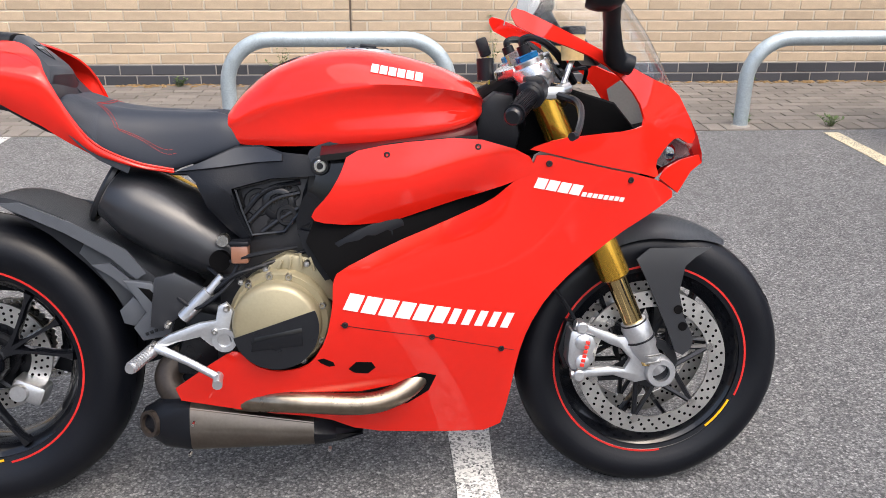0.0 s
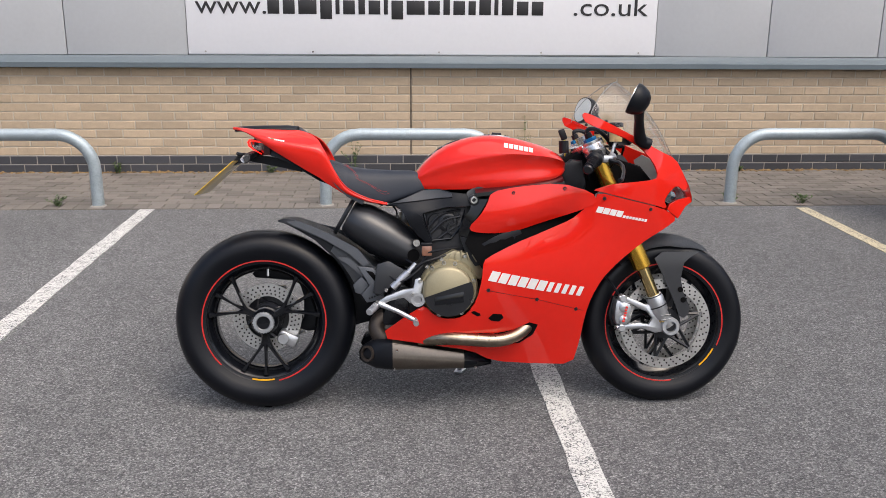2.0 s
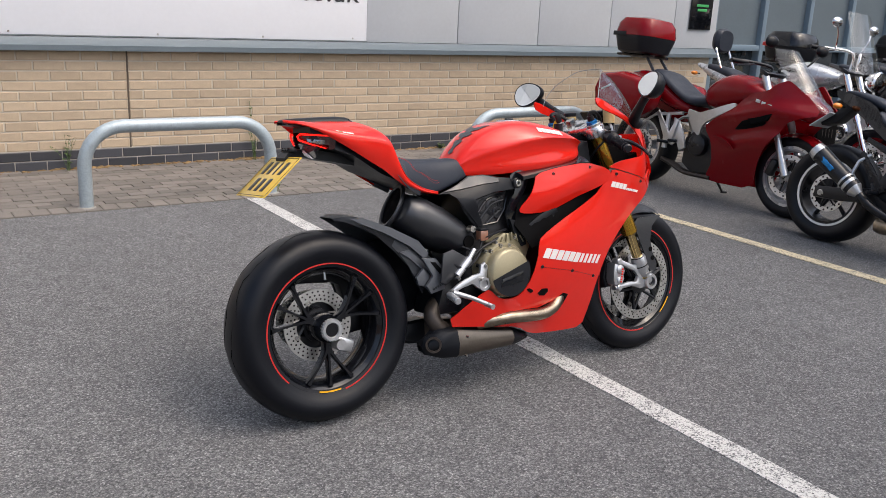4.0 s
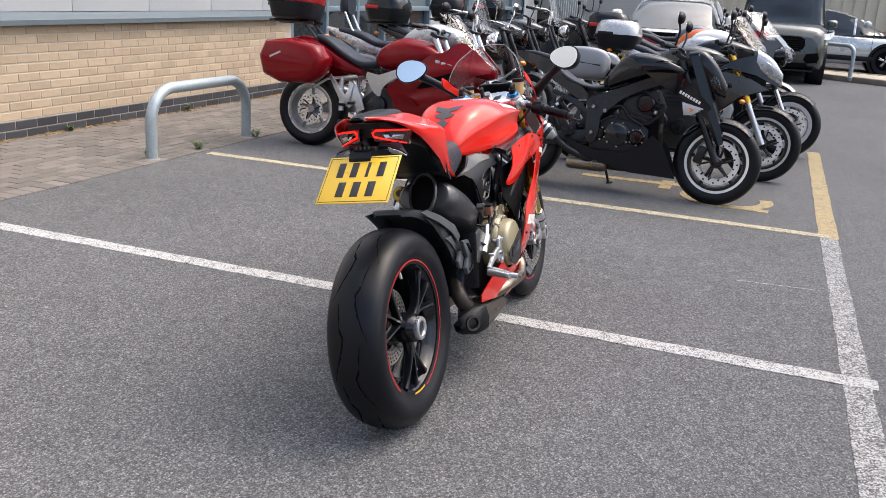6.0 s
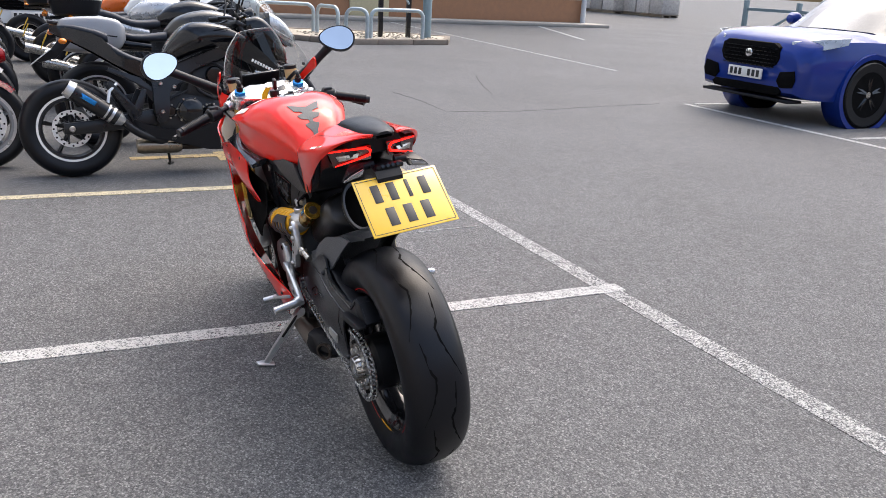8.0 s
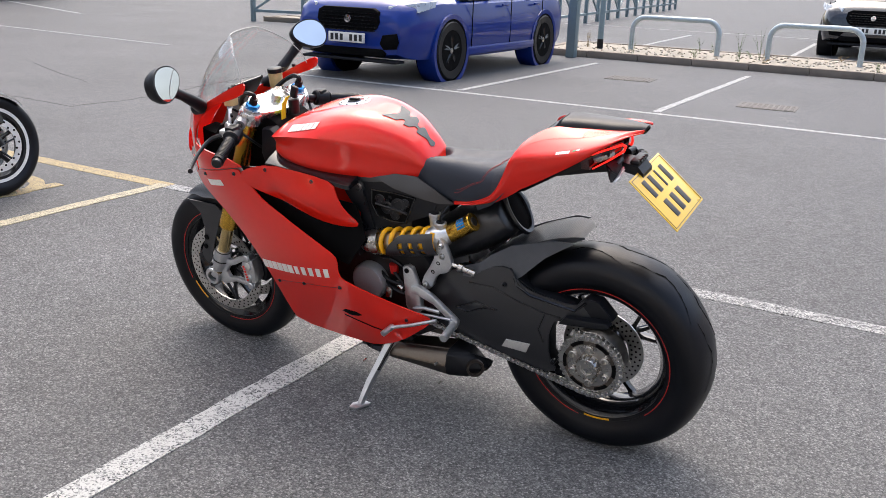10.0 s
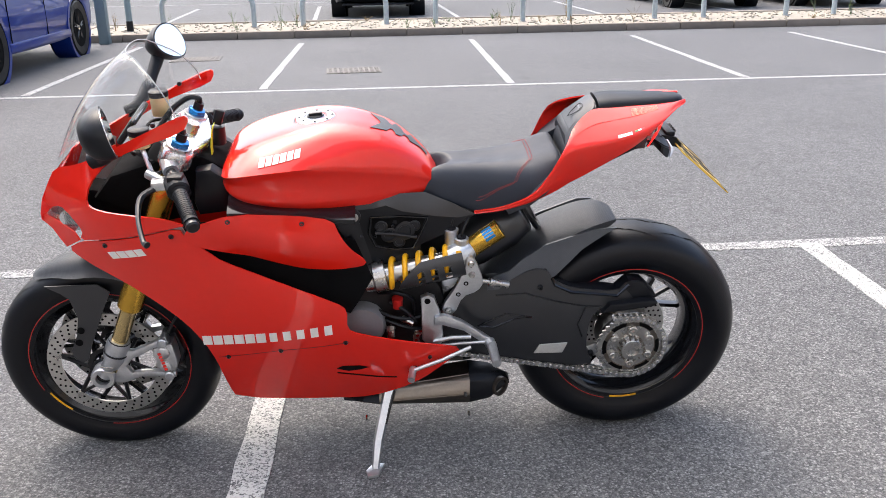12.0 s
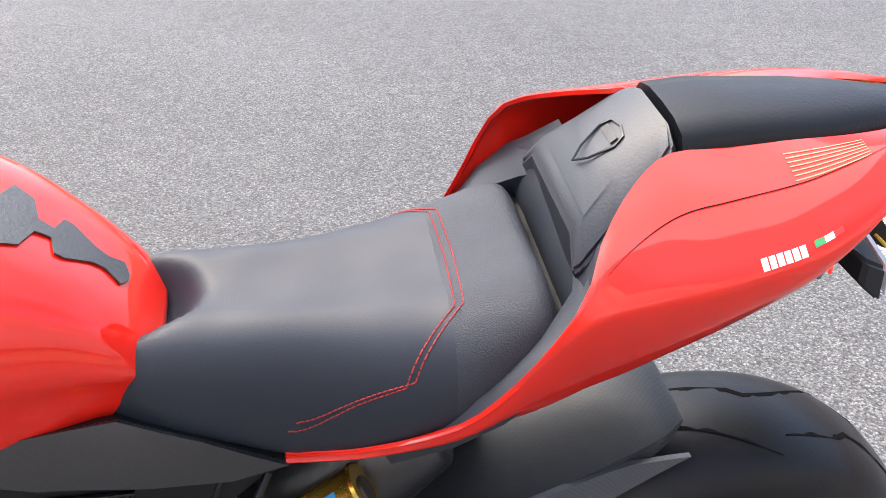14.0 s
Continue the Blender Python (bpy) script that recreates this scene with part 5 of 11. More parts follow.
for s in (-1, 1):
    bm = bmesh.new()
    rows = []
    for k in range(15):
        x = 0.735 + 0.300 * k / 14
        zu = float(np.interp(x, (0.735, 0.788, 0.871, 1.02, 1.04), (0.770, 0.776, 0.793, 0.806, 0.806)))
        a, b = V(x, s * T_W(x) * 0.90, T_BOT(x) + 0.003), V(x, s * (SIDE(x, zu) - 0.001), zu + 0.001)
        rows.append([a, a.lerp(b, 0.6) + V(0, 0, 0.003), b, b - V(0, 0, 0.012), a - V(0, 0, 0.02)])
    loft(bm, rows)
    part("tank_trim", bm, M_BLACK_GLOSS, bike, "gloss black strip between tank and fairing")

# ---- seat ----
SS = (0.212, 0.217, 0.228, 0.25, 0.30, 0.36, 0.42, 0.48, 0.53, 0.566)
S_TOP = curve1(SS, (0.846, 0.868, 0.883, 0.880, 0.862, 0.852, 0.848, 0.846, 0.846, 0.836))
S_BOT = curve1(SS, (0.836, 0.830, 0.822, 0.806, 0.778, 0.752, 0.738, 0.752, 0.768, 0.780))
S_W = curve1(SS, (0.094, 0.106, 0.113, 0.119, 0.120, 0.109, 0.096, 0.089, 0.085, 0.076))


def seat_ring(x):
    top, bot, w = S_TOP(x), S_BOT(x), S_W(x)
    half = [(0, 0.97), (0.25, 0.985), (0.5, 1.0), (0.74, 0.90), (0.90, 0.68), (0.985, 0.34), (1.0, 0.06), (0.95, -0.05)]
    half = [(q.x, q.y) for q in smooth_path([(a, b, 0) for a, b in half], 3)]
    # a smooth hollow at the nose, round the seat lock
    def hollow(y):
        k = max(0.0, 1 - math.hypot((x - 0.572) / 0.085, y / 0.058))
        k = min(1.0, k * 2.2)
        return 0.036 * k * k * (3 - 2 * k)
    pts = [V(x, -a * w, bot + b * (top - bot) - hollow(a * w)) for a, b in half]
    return pts + [V(p.x, -p.y, p.z) for p in pts[::-1][:-1]]


bm = bmesh.new()
loft(bm, [seat_ring(0.30 + (0.566 - 0.30) * k / 44) for k in range(45)])
SEAT = BVHTree.FromBMesh(bm)
seat = part("seat", bm, M_SEAT, bike, "black vinyl rider seat with red stitching", 60)
bm = bmesh.new()
loft(bm, [seat_ring(0.212 + 0.088 * (k / 18) ** 1.5) for k in range(19)])
REAR_PAD = BVHTree.FromBMesh(bm)
part("seat_rear_pad", bm, M_SEAT_GRIP, seat, "grained black rear of the seat")


for off in (0.0, 0.007):
    path = [(0.436 + off, -0.0925), (0.332 + off, -0.106), (0.289 + off, -0.066), (0.286 + off, 0.0), (0.289 + off, 0.066), (0.332 + off, 0.106), (0.436 + off, 0.0925)]
    pts = []
    for p0, p1 in zip(path, path[1:]):
        for k in range(12):
            px_, py_ = p0[0] + (p1[0] - p0[0]) * k / 12, p0[1] + (p1[1] - p0[1]) * k / 12
            hit = SEAT.ray_cast(V(px_, py_, 2), V(0, 0, -1)) if px_ > 0.301 else REAR_PAD.ray_cast(V(px_, py_, 2), V(0, 0, -1))
            if hit[0] is not None:
                pts.append(hit[0] + V(0, 0, 0.0006))
    bm = bmesh.new()
    for q0, q1 in zip(pts, pts[1:]):
        d = q1 - q0
        for k in range(max(1, int(d.length / 0.0045))):
            n = max(1, int(d.length / 0.0045))
            tube(bm, [q0 + d * (k / n) - V(0, 0, 0.0004), q0 + d * ((k + 0.35) / n) + V(0, 0, 0.0003), q0 + d * ((k + 0.75) / n) - V(0, 0, 0.0004)], 0.0007, 4)
    part("stitching", bm, M_STITCH, seat)

# ---- tail ----
TX = (-0.096, -0.06, -0.02, 0.04, 0.10, 0.142, 0.175, 0.203, 0.219, 0.235, 0.262, 0.30, 0.37, 0.436)
T_COLS = [curve1(TX, c) for c in (
    (0.030, 0.042, 0.048, 0.050, 0.052, 0.056, 0.080, 0.112, 0.140, 0.146, 0.138, 0.126, 0.107, 0.090),
    (0.995, 0.994, 0.992, 0.990, 0.988, 0.985, 0.972, 0.952, 0.928, 0.898, 0.842, 0.790, 0.752, 0.735),
    (0.034, 0.070, 0.106, 0.140, 0.152, 0.156, 0.157, 0.157, 0.156, 0.150, 0.140, 0.128, 0.109, 0.092),
    (0.994, 0.988, 0.975, 0.955, 0.942, 0.934, 0.928, 0.920, 0.910, 0.886, 0.834, 0.783, 0.747, 0.731),
    (0.034, 0.070, 0.108, 0.136, 0.140, 0.138, 0.136, 0.133, 0.131, 0.128, 0.122, 0.114, 0.099, 0.086),
    (0.992, 0.983, 0.964, 0.925, 0.888, 0.862, 0.842, 0.826, 0.814, 0.802, 0.784, 0.762, 0.738, 0.726))]


def tail_at(x, f):
    """The tail's skin: f from 0 (top edge) over 1 (shoulder) to 2 (lower edge)."""
    yt, zt, ys, zs, yb, zb = [c(x) for c in T_COLS]
    if f <= 1:
        g = f
        bulge = 0.004 * math.sin(math.pi * g)
        return V(x, yt + (ys - yt) * g, zt + (zs - zt) * g + bulge)
    g = f - 1
    return V(x, ys + (yb - ys) * g + 0.006 * math.sin(math.pi * g), zs + (zb - zs) * g)


for s in (-1, 1):
    bm = bmesh.new()
    fs = (0, 0.1, 0.25, 0.4, 0.55, 0.7, 0.85, 0.96, 1.04, 1.15, 1.3, 1.5, 1.7, 1.85, 2.0)
    loft(bm, [[V(1, s, 1) * tail_at(-0.096 + 0.532 * k / 46, f) for f in fs] for k in range(47)], False, False)
    bmesh.ops.recalc_face_normals(bm, faces=bm.faces)
    if sum(f.normal.y for f in bm.faces) * s < 0:
        bmesh.ops.reverse_faces(bm, faces=bm.faces)
    bmesh.ops.solidify(bm, geom=bm.faces[:], thickness=0.004)
    tp = part("tail_panel", bm, M_RED, bike, "glossy red tail side panel", 50)

    def tail_patch(x0, x1, f0, f1, name, material, over=0.0008, lean=0.0, slope=0.0):
        bm = bmesh.new()
        rows = []
        cuts = max(3, int(abs(x1 - x0) / 0.006))
        for i in range(cuts + 1):
            x = x0 + (x1 - x0) * i / cuts
            row = []
            for j in range(4):
                f = f0 + (f1 - f0) * j / 3 + slope * (x - x0)
                p = tail_at(x + lean * j / 3, f)
                q, r = tail_at(x + 0.002, f), tail_at(x, f + 0.02)
                n = (q - p).cross(r - p).normalized()
                n = n if n.y > 0 else -n
                row.append(V(1, s, 1) * (p + n * over))
            rows.append(row)
        loft(bm, rows, False, False)
        part(name, bm, material, tp)

    # seam line, small white blocks, three flag bars, faint printed notice
    tail_patch(0.205, -0.060, 0.50, 0.509, "seam", M_CAVITY, 0.0007, 0.0, 0.35)
    for k in range(6):
        x = (0.096 - k * 0.0060) if s > 0 else (0.062 + k * 0.0060)
        tail_patch(x, x - 0.0048, 0.90, 0.985, "letter_block", M_WHITE, 0.0008, 0.0)
    for k, mt in enumerate((paint("green_ink_bar", (0.03, 0.25, 0.08), 0.4), M_WHITE, M_RED_MARK)):
        tail_patch(0.054 - k * 0.0085, 0.0460 - k * 0.0085, 0.90, 0.950, "flag_bar", mt)
    if s > 0:
        for k in range(7):
            tail_patch(0.050, -0.018, 0.14 + k * 0.045, 0.152 + k * 0.045, "notice_line", M_PALE, 0.0005)
bm = bmesh.new()
rings = []
for x, z, w, d in ((-0.094, 0.997, 0.022, 0.006), (-0.080, 1.000, 0.031, 0.016), (-0.04, 1.002, 0.042, 0.025), (0.0, 1.003, 0.048, 0.03), (0.09, 1.004, 0.053, 0.035), (0.126, 1.000, 0.053, 0.05)):
    half = [(1.0, -d), (1.0, -0.014), (0.86, -0.004), (0.5, 0.001), (0.0, 0.002)]
    rings.append([V(x, -w * a, z + b) for a, b in half] + [V(x, w * a, z + b) for a, b in half[::-1][1:]])
loft(bm, rings)
part("tail_pad", bm, M_BLACK_PLASTIC, bike, "black pad along the tail top", 60)
bm = bmesh.new()
rings = []
for x, z, c, w, dz in ((0.130, 1.000, 0.030, 0.050, 0.010), (0.140, 0.994, 0.034, 0.058, 0.014), (0.174, 0.964, 0.050, 0.076, 0.024), (0.200, 0.937, 0.064, 0.086, 0.028), (0.207, 0.924, 0.060, 0.082, 0.024)):
    rings.append([V(x + 0.004, -w, z - dz), V(x, -c, z), V(x, c, z), V(x + 0.004, w, z - dz), V(x - 0.02, w, z - dz - 0.04), V(x - 0.02, -w, z - dz - 0.04)])
loft(bm, rings)
bmesh.ops.bevel(bm, geom=bm.edges[:], offset=0.003, segments=2, affect="EDGES", clamp_overlap=True)
hump = part("seat_hump", bm, M_TAIL_PLASTIC, bike, "faceted black hump behind the seat")
bm = bmesh.new()
ring = [V(0, y, z) for y, z in ((-0.018, 0.004), (-0.014, 0.014), (0.0, 0.017), (0.014, 0.014), (0.018, 0.004), (0.010, -0.018), (0.0, -0.030), (-0.010, -0.018))]
tube(bm, ring + ring[:1], 0.0011, 5)
box(bm, (0, 0, 0.006), (0.0016, 0.024, 0.007))
em = part("shield_outline", bm, M_BLACK_GLOSS, hump)
em.matrix_local = pose(0.1690, 0, 0.9700, 0, -50, 0)
for s in (-1, 1):
    bm = bmesh.new()
    pts = [(0.180, 0.045, 0.935, 0.080, 0.945), (0.198, 0.050, 0.908, 0.122, 0.904), (0.208, 0.085, 0.884, 0.142, 0.886), (0.236, 0.108, 0.858, 0.141, 0.862), (0.275, 0.112, 0.818, 0.132, 0.812), (0.31, 0.108, 0.786, 0.121, 0.778), (0.36, 0.100, 0.756, 0.108, 0.750)]
    loft(bm, [[V(x, s * a, z1), V(x, s * (a + b) / 2, (z1 + z2) / 2 + 0.004), V(x, s * b, z2), V(x - 0.01, s * b, z2 - 0.02), V(x - 0.01, s * a, z1 - 0.02)] for x, a, z1, b, z2 in pts])
    part("seat_surround", bm, M_TAIL_PLASTIC, bike, "matt black trim beside the seat")
bm = bmesh.new()
loft(bm, [[V(x, -w, z), V(x, -w * 0.4, z + 0.004), V(x, w * 0.4, z + 0.004), V(x, w, z), V(x - 0.01, w, z - 0.03), V(x - 0.01, -w, z - 0.03)] for x, z, w in ((0.168, 0.945, 0.066), (0.192, 0.922, 0.094), (0.204, 0.896, 0.116), (0.209, 0.858, 0.120))])
part("seat_bridge", bm, M_TAIL_PLASTIC, bike)
# tail underside and lamp unit
bm = bmesh.new()
loft(bm, [[V(x, -w, z0), V(x, w, z0), V(x, w * 0.9, z1), V(x, -w * 0.9, z1)] for x, w, z0, z1 in ((-0.020, 0.072, 0.930, 0.974), (0.02, 0.108, 0.908, 0.956), (0.10, 0.124, 0.878, 0.945), (0.20, 0.112, 0.815, 0.86), (0.42, 0.07, 0.722, 0.75))])
part("tail_underside", bm, M_BLACK_PLASTIC, bike)
for s in (-1, 1):
    lamp = sub("tail_light", bike, "glowing red bracket-shaped tail light")
    bm = bmesh.new()
    pts = [V(0.016, s * 0.122, 0.944), V(-0.042, s * 0.036, 0.953), V(-0.047, s * 0.026, 0.946), V(-0.044, s * 0.029, 0.934), V(-0.020, s * 0.070, 0.919), V(0.010, s * 0.110, 0.905)]
    tube(bm, pts, [0.0020, 0.0034, 0.0036, 0.0034, 0.0024, 0.0016], 8)
    part("light_guide", bm, M_TAIL_GLOW, lamp)
    bm = bmesh.new()
    loft(bm, [[V(0.018, s * 0.125, 0.949), V(-0.040, s * 0.022, 0.958), V(-0.036, s * 0.024, 0.921), V(0.018, s * 0.112, 0.901)], [V(0.04, s * 0.125, 0.949), V(0.01, s * 0.028, 0.958), V(0.01, s * 0.030, 0.921), V(0.04, s * 0.112, 0.901)]])
    part("lens", bm, M_TAIL_RED, lamp)
    bm = bmesh.new()
    loft(bm, [[V(-0.028, s * 0.052, 0.938), V(0.004, s * 0.106, 0.931), V(0.002, s * 0.100, 0.918), V(-0.028, s * 0.058, 0.927)], [V(0.0, s * 0.052, 0.938), V(0.03, s * 0.106, 0.931), V(0.03, s * 0.100, 0.918), V(0.0, s * 0.058, 0.927)]])
    part("reflector", bm, M_STEEL, lamp)
# plate carrier
hold = sub("plate_holder", bike, "black plate bracket under the tail")
bm = bmesh.new()
loft(bm, [[V(x, -w, z), V(x, w, z), V(x, w, z - d), V(x, -w, z - d)] for x, z, w, d in ((0.14, 0.872, 0.045, 0.03), (0.05, 0.892, 0.038, 0.03), (-0.04, 0.905, 0.032, 0.025), (-0.085, 0.897, 0.035, 0.025), (-0.100, 0.88, 0.035, 0.015))])
part("arm", bm, M_BLACK_PLASTIC, hold)
bm = bmesh.new()
box(bm, (-0.072, -0.01, 0.903), (0.025, 0.075, 0.013), 0.004)
part("cross_bar", bm, M_BLACK_PLASTIC, hold)
for k in range(4):
    bm = bmesh.new()
    cyl(bm, (-0.078, -0.030 + k * 0.014, 0.905), (-0.088, -0.030 + k * 0.014, 0.908), 0.0048, seg=10)
    part("plate_lamp", bm, M_BLACK_GLOSS, hold)
for s in (-1, 1):
    ind = sub("indicator", bike, "clear rear indicator on a short stalk")
    o = V(0, -0.010, 0)
    bm = bmesh.new()
    tube(bm, [V(-0.030, s * 0.030, 0.905) + o, V(-0.034, s * 0.070, 0.902) + o], [0.012, 0.010], 10)
    part("stalk", bm, M_BLACK_PLASTIC, ind)
    bm = bmesh.new()
    loft(bm, [[V(x, s * y, z) + o for x, y, z in ring] for ring in (((-0.006, 0.062, 0.914), (-0.006, 0.082, 0.916), (-0.012, 0.076, 0.896), (-0.010, 0.062, 0.898)), ((-0.030, 0.060, 0.916), (-0.032, 0.106, 0.902), (-0.030, 0.112, 0.880), (-0.030, 0.064, 0.886)), ((-0.050, 0.058, 0.905), (-0.054, 0.106, 0.892), (-0.042, 0.128, 0.872), (-0.044, 0.064, 0.882)))])
    bmesh.ops.bevel(bm, geom=bm.edges[:], offset=0.003, segments=2, affect="EDGES", clamp_overlap=True)
    part("housing", bm, M_BLACK_PLASTIC, ind)
    bm = bmesh.new()
    loft(bm, [[V(x, s * y, z) + o for x, y, z in ring] for ring in (((-0.048, 0.060, 0.904), (-0.052, 0.104, 0.891), (-0.041, 0.126, 0.873), (-0.043, 0.066, 0.884)), ((-0.060, 0.064, 0.902), (-0.066, 0.104, 0.889), (-0.054, 0.122, 0.874), (-0.054, 0.070, 0.884)))])
    bmesh.ops.bevel(bm, geom=bm.edges[:], offset=0.004, segments=2, affect="EDGES", clamp_overlap=True)
    part("lens", bm, M_SILVER, ind, "clear silvered lens")
plate = sub("number_plate", bike, "yellow rear number plate with dark bars")
pm = Matrix.Translation((-0.150, -0.015, 0.824)) @ Matrix.Rotation(radians(-90), 4, "Z") @ Matrix.Rotation(radians(-49), 4, "X")
bm = bmesh.new()
o = round_off([(-0.1165, -0.0875), (0.1165, -0.0875), (0.1165, 0.0875), (-0.1165, 0.0875)], 0)
prism(bm, o, -0.0015, 0.0015, 0.0008, "xz")
pl = part("plate", bm, M_PLATE, plate)
pl.matrix_local = pm
for row, n, w in ((0.036, 4, 0.036), (-0.037, 3, 0.040)):
    for k in range(n):
        bm = bmesh.new()
        box(bm, ((k - (n - 1) / 2) * (w + 0.008), -0.0022, row), (w * (0.28 if n == 4 and k == 2 else 0.62), 0.0016, 0.054), 0.0006)
        b = part("plate_bar", bm, M_BLACK_INK, plate)
        b.matrix_local = pm
bm = bmesh.new()
for a, b in (((-0.11, -0.081), (0.11, -0.081)), ((-0.11, 0.081), (0.11, 0.081)), ((-0.11, -0.081), (-0.11, 0.081)), ((0.11, -0.081), (0.11, 0.081))):
    tube(bm, [(a[0], -0.0018, a[1]), (b[0], -0.0018, b[1])], 0.0009, 4)
o = part("plate_border", bm, M_BLACK_INK, plate)
o.matrix_local = pm

# ---- running gear of the red motorcycle ----
# forks, yokes and front brakes
AX = V(0.285, 0, -0.660).normalized()
for s in (-1, 1):
    leg = sub("fork_leg", bike, "gold fork leg with bright slider")
    top = V(1.157, s * 0.112, 0.914)
    bm = bmesh.new()
    tube(bm, [top, top + AX * 0.425, top + AX * 0.432], [0.0285, 0.0285, 0.026], 24)
    part("fork_tube", bm, M_GOLD, leg, "gold anodised fork tube")
    bm = bmesh.new()
    tube(bm, [top + AX * 0.30, top + AX * 0.325, top + AX * 0.43, top + AX * 0.445, top + AX * 0.450], [0.0285, 0.0315, 0.0322, 0.0322, 0.027], 24)
    part("fork_collar", bm, M_GOLD, leg)
    bm = bmesh.new()
    tube(bm, [top + AX * 0.43, top + AX * 0.655], 0.0215, 24)
    part("slider", bm, M_GOLD_TUBE, leg, "polished golden slider")
    bm = bmesh.new()
    p = top + AX * 0.555
    tube(bm, [p, p + AX * 0.012, p + AX * 0.06, p + AX * 0.075, V(FX, s * 0.112, FZ)], [0.027, 0.031, 0.030, 0.025, 0.020], 20)
    lathe(bm, [(0.019, -0.022), (0.030, -0.022), (0.033, -0.016), (0.033, 0.016), (0.030, 0.022), (0.019, 0.022)], (FX, s * 0.112, FZ), "y", 28, True)
    # two forged arms and the web that joins them to the caliper lugs
    prism(bm, [(1.262, 0.392), (1.276, 0.402), (1.345, 0.372), (1.398, 0.372), (1.425, 0.330), (1.425, 0.275), (1.385, 0.268), (1.330, 0.288), (1.262, 0.280), (1.258, 0.297), (1.325, 0.306), (1.360, 0.300), (1.372, 0.322), (1.352, 0.345), (1.325, 0.356)], s * 0.104, s * 0.122, 0.005)
    for q in ((1.266, 0.394), (1.262, 0.288)):
        lathe(bm, [(0.0, s * 0.092), (0.013, s * 0.092), (0.013, s * 0.126), (0.010, s * 0.129), (0.0, s * 0.129)], (q[0], 0, q[1]), "y", 16)
    tube(bm, [V(1.252, s * 0.113, 0.398), V(1.33, s * 0.113, 0.368)], [0.010, 0.008], 10)
    tube(bm, [V(1.246, s * 0.113, 0.288), V(1.34, s * 0.113, 0.292)], [0.010, 0.008], 10)
    part("fork_foot", bm, M_ALLOY, leg, "cast alloy fork foot with caliper arms")
    bm = bmesh.new()
    tube(bm, [p + AX * 0.001, p + AX * 0.006], 0.0285, 20)
    tube(bm, [p + AX * 0.040, p + AX * 0.044], 0.0325, 20)
    part("foot_groove", bm, M_BLACK_SATIN, leg)
    bm = bmesh.new()
    for z in (0.320, 0.336):
        box(bm, (1.415, s * 0.1425, z), (0.034, 0.002, 0.004), 0.0005, (0, -8, 0))
    part("cast_mark", bm, M_STEEL, leg)
    bm = bmesh.new()
    cyl(bm, (FX, s * 0.06, FZ), (FX, s * 0.122, FZ), 0.0185, seg=20)
    part("axle_end", bm, M_BLACK_SATIN, leg)
    cal = sub("front_caliper", bike, "silver radial brake caliper")
    bm = bmesh.new()
    prism(bm, [(1.243, 0.388), (1.262, 0.386), (1.292, 0.374), (1.300, 0.352), (1.292, 0.338), (1.296, 0.322), (1.284, 0.304), (1.264, 0.298), (1.244, 0.300), (1.236, 0.32), (1.238, 0.36)], s * 0.074, s * 0.122, 0.007)
    lathe(bm, [(0.0, s * 0.118), (0.017, s * 0.118), (0.017, s * 0.126), (0.013, s * 0.129), (0.0, s * 0.129)], (1.268, 0, 0.362), "y", 22)
    lathe(bm, [(0.0, s * 0.118), (0.015, s * 0.118), (0.015, s * 0.126), (0.011, s * 0.129), (0.0, s * 0.129)], (1.268, 0, 0.318), "y", 22)
    part("caliper_body", bm, M_ALLOY, cal)
    bm = bmesh.new()
    prism(bm, [(1.243, 0.395), (1.285, 0.38), (1.295, 0.33), (1.28, 0.29), (1.240, 0.285), (1.225, 0.33)], s * 0.020, s * 0.072, 0.006)
    part("caliper_inner", bm, M_BLACK_SATIN, cal)
    bm = bmesh.new()
    for k in range(6):
        box(bm, (1.2665 + k * 0.0022, s * 0.1300, 0.314 + k * 0.0098), (0.0085, 0.0022, 0.0072), 0.0006, (0, 12, 0))
    part("name_bar", bm, paint("bright_red_print", (0.72, 0.03, 0.02), 0.4), cal)
    for z in (0.302, 0.325, 0.350, 0.372):
        bm = bmesh.new()
        cyl(bm, (1.262 + (0.01 if 0.31 < z < 0.36 else 0), s * 0.115, z), (1.262 + (0.01 if 0.31 < z < 0.36 else 0), s * 0.1255, z), 0.0062, seg=10)
        part("caliper_bolt", bm, M_STEEL, cal)
    bm = bmesh.new()
    tube(bm, [(1.262, s * 0.09, 0.395), (1.235, s * 0.085, 0.44), (1.20, s * 0.07, 0.49), (1.185, s * 0.05, 0.57)], 0.0042, 6, smooth=5)
    part("brake_hose", bm, M_BLACK_PLASTIC, bike)
    # yoke ends, blue caps, sensor leads
    yk = sub("fork_cap", bike, "blue anodised fork cap in an alloy clamp")
    bm = bmesh.new()
    up = -AX
    tube(bm, [top - up * 0.015, top + up * 0.0, top + up * 0.022, top + up * 0.026], [0.039, 0.039, 0.039, 0.036], 28)
    part("clamp", bm, M_YOKE, yk)
    bm = bmesh.new()
    tube(bm, [top + up * 0.02, top + up * 0.034, top + up * 0.036], [0.031, 0.031, 0.029], 28)
    part("cap_base", bm, M_STEEL, yk)
    bm = bmesh.new()
    tube(bm, [top + up * 0.03, top + up * 0.046, top + up * 0.048], [0.023, 0.023, 0.020], 6)
    part("cap_hex", bm, M_BLUE_ANOD, yk)
    bm = bmesh.new()
    tube(bm, [top + up * 0.045, top + up * 0.066], [0.0135, 0.0125], 14)
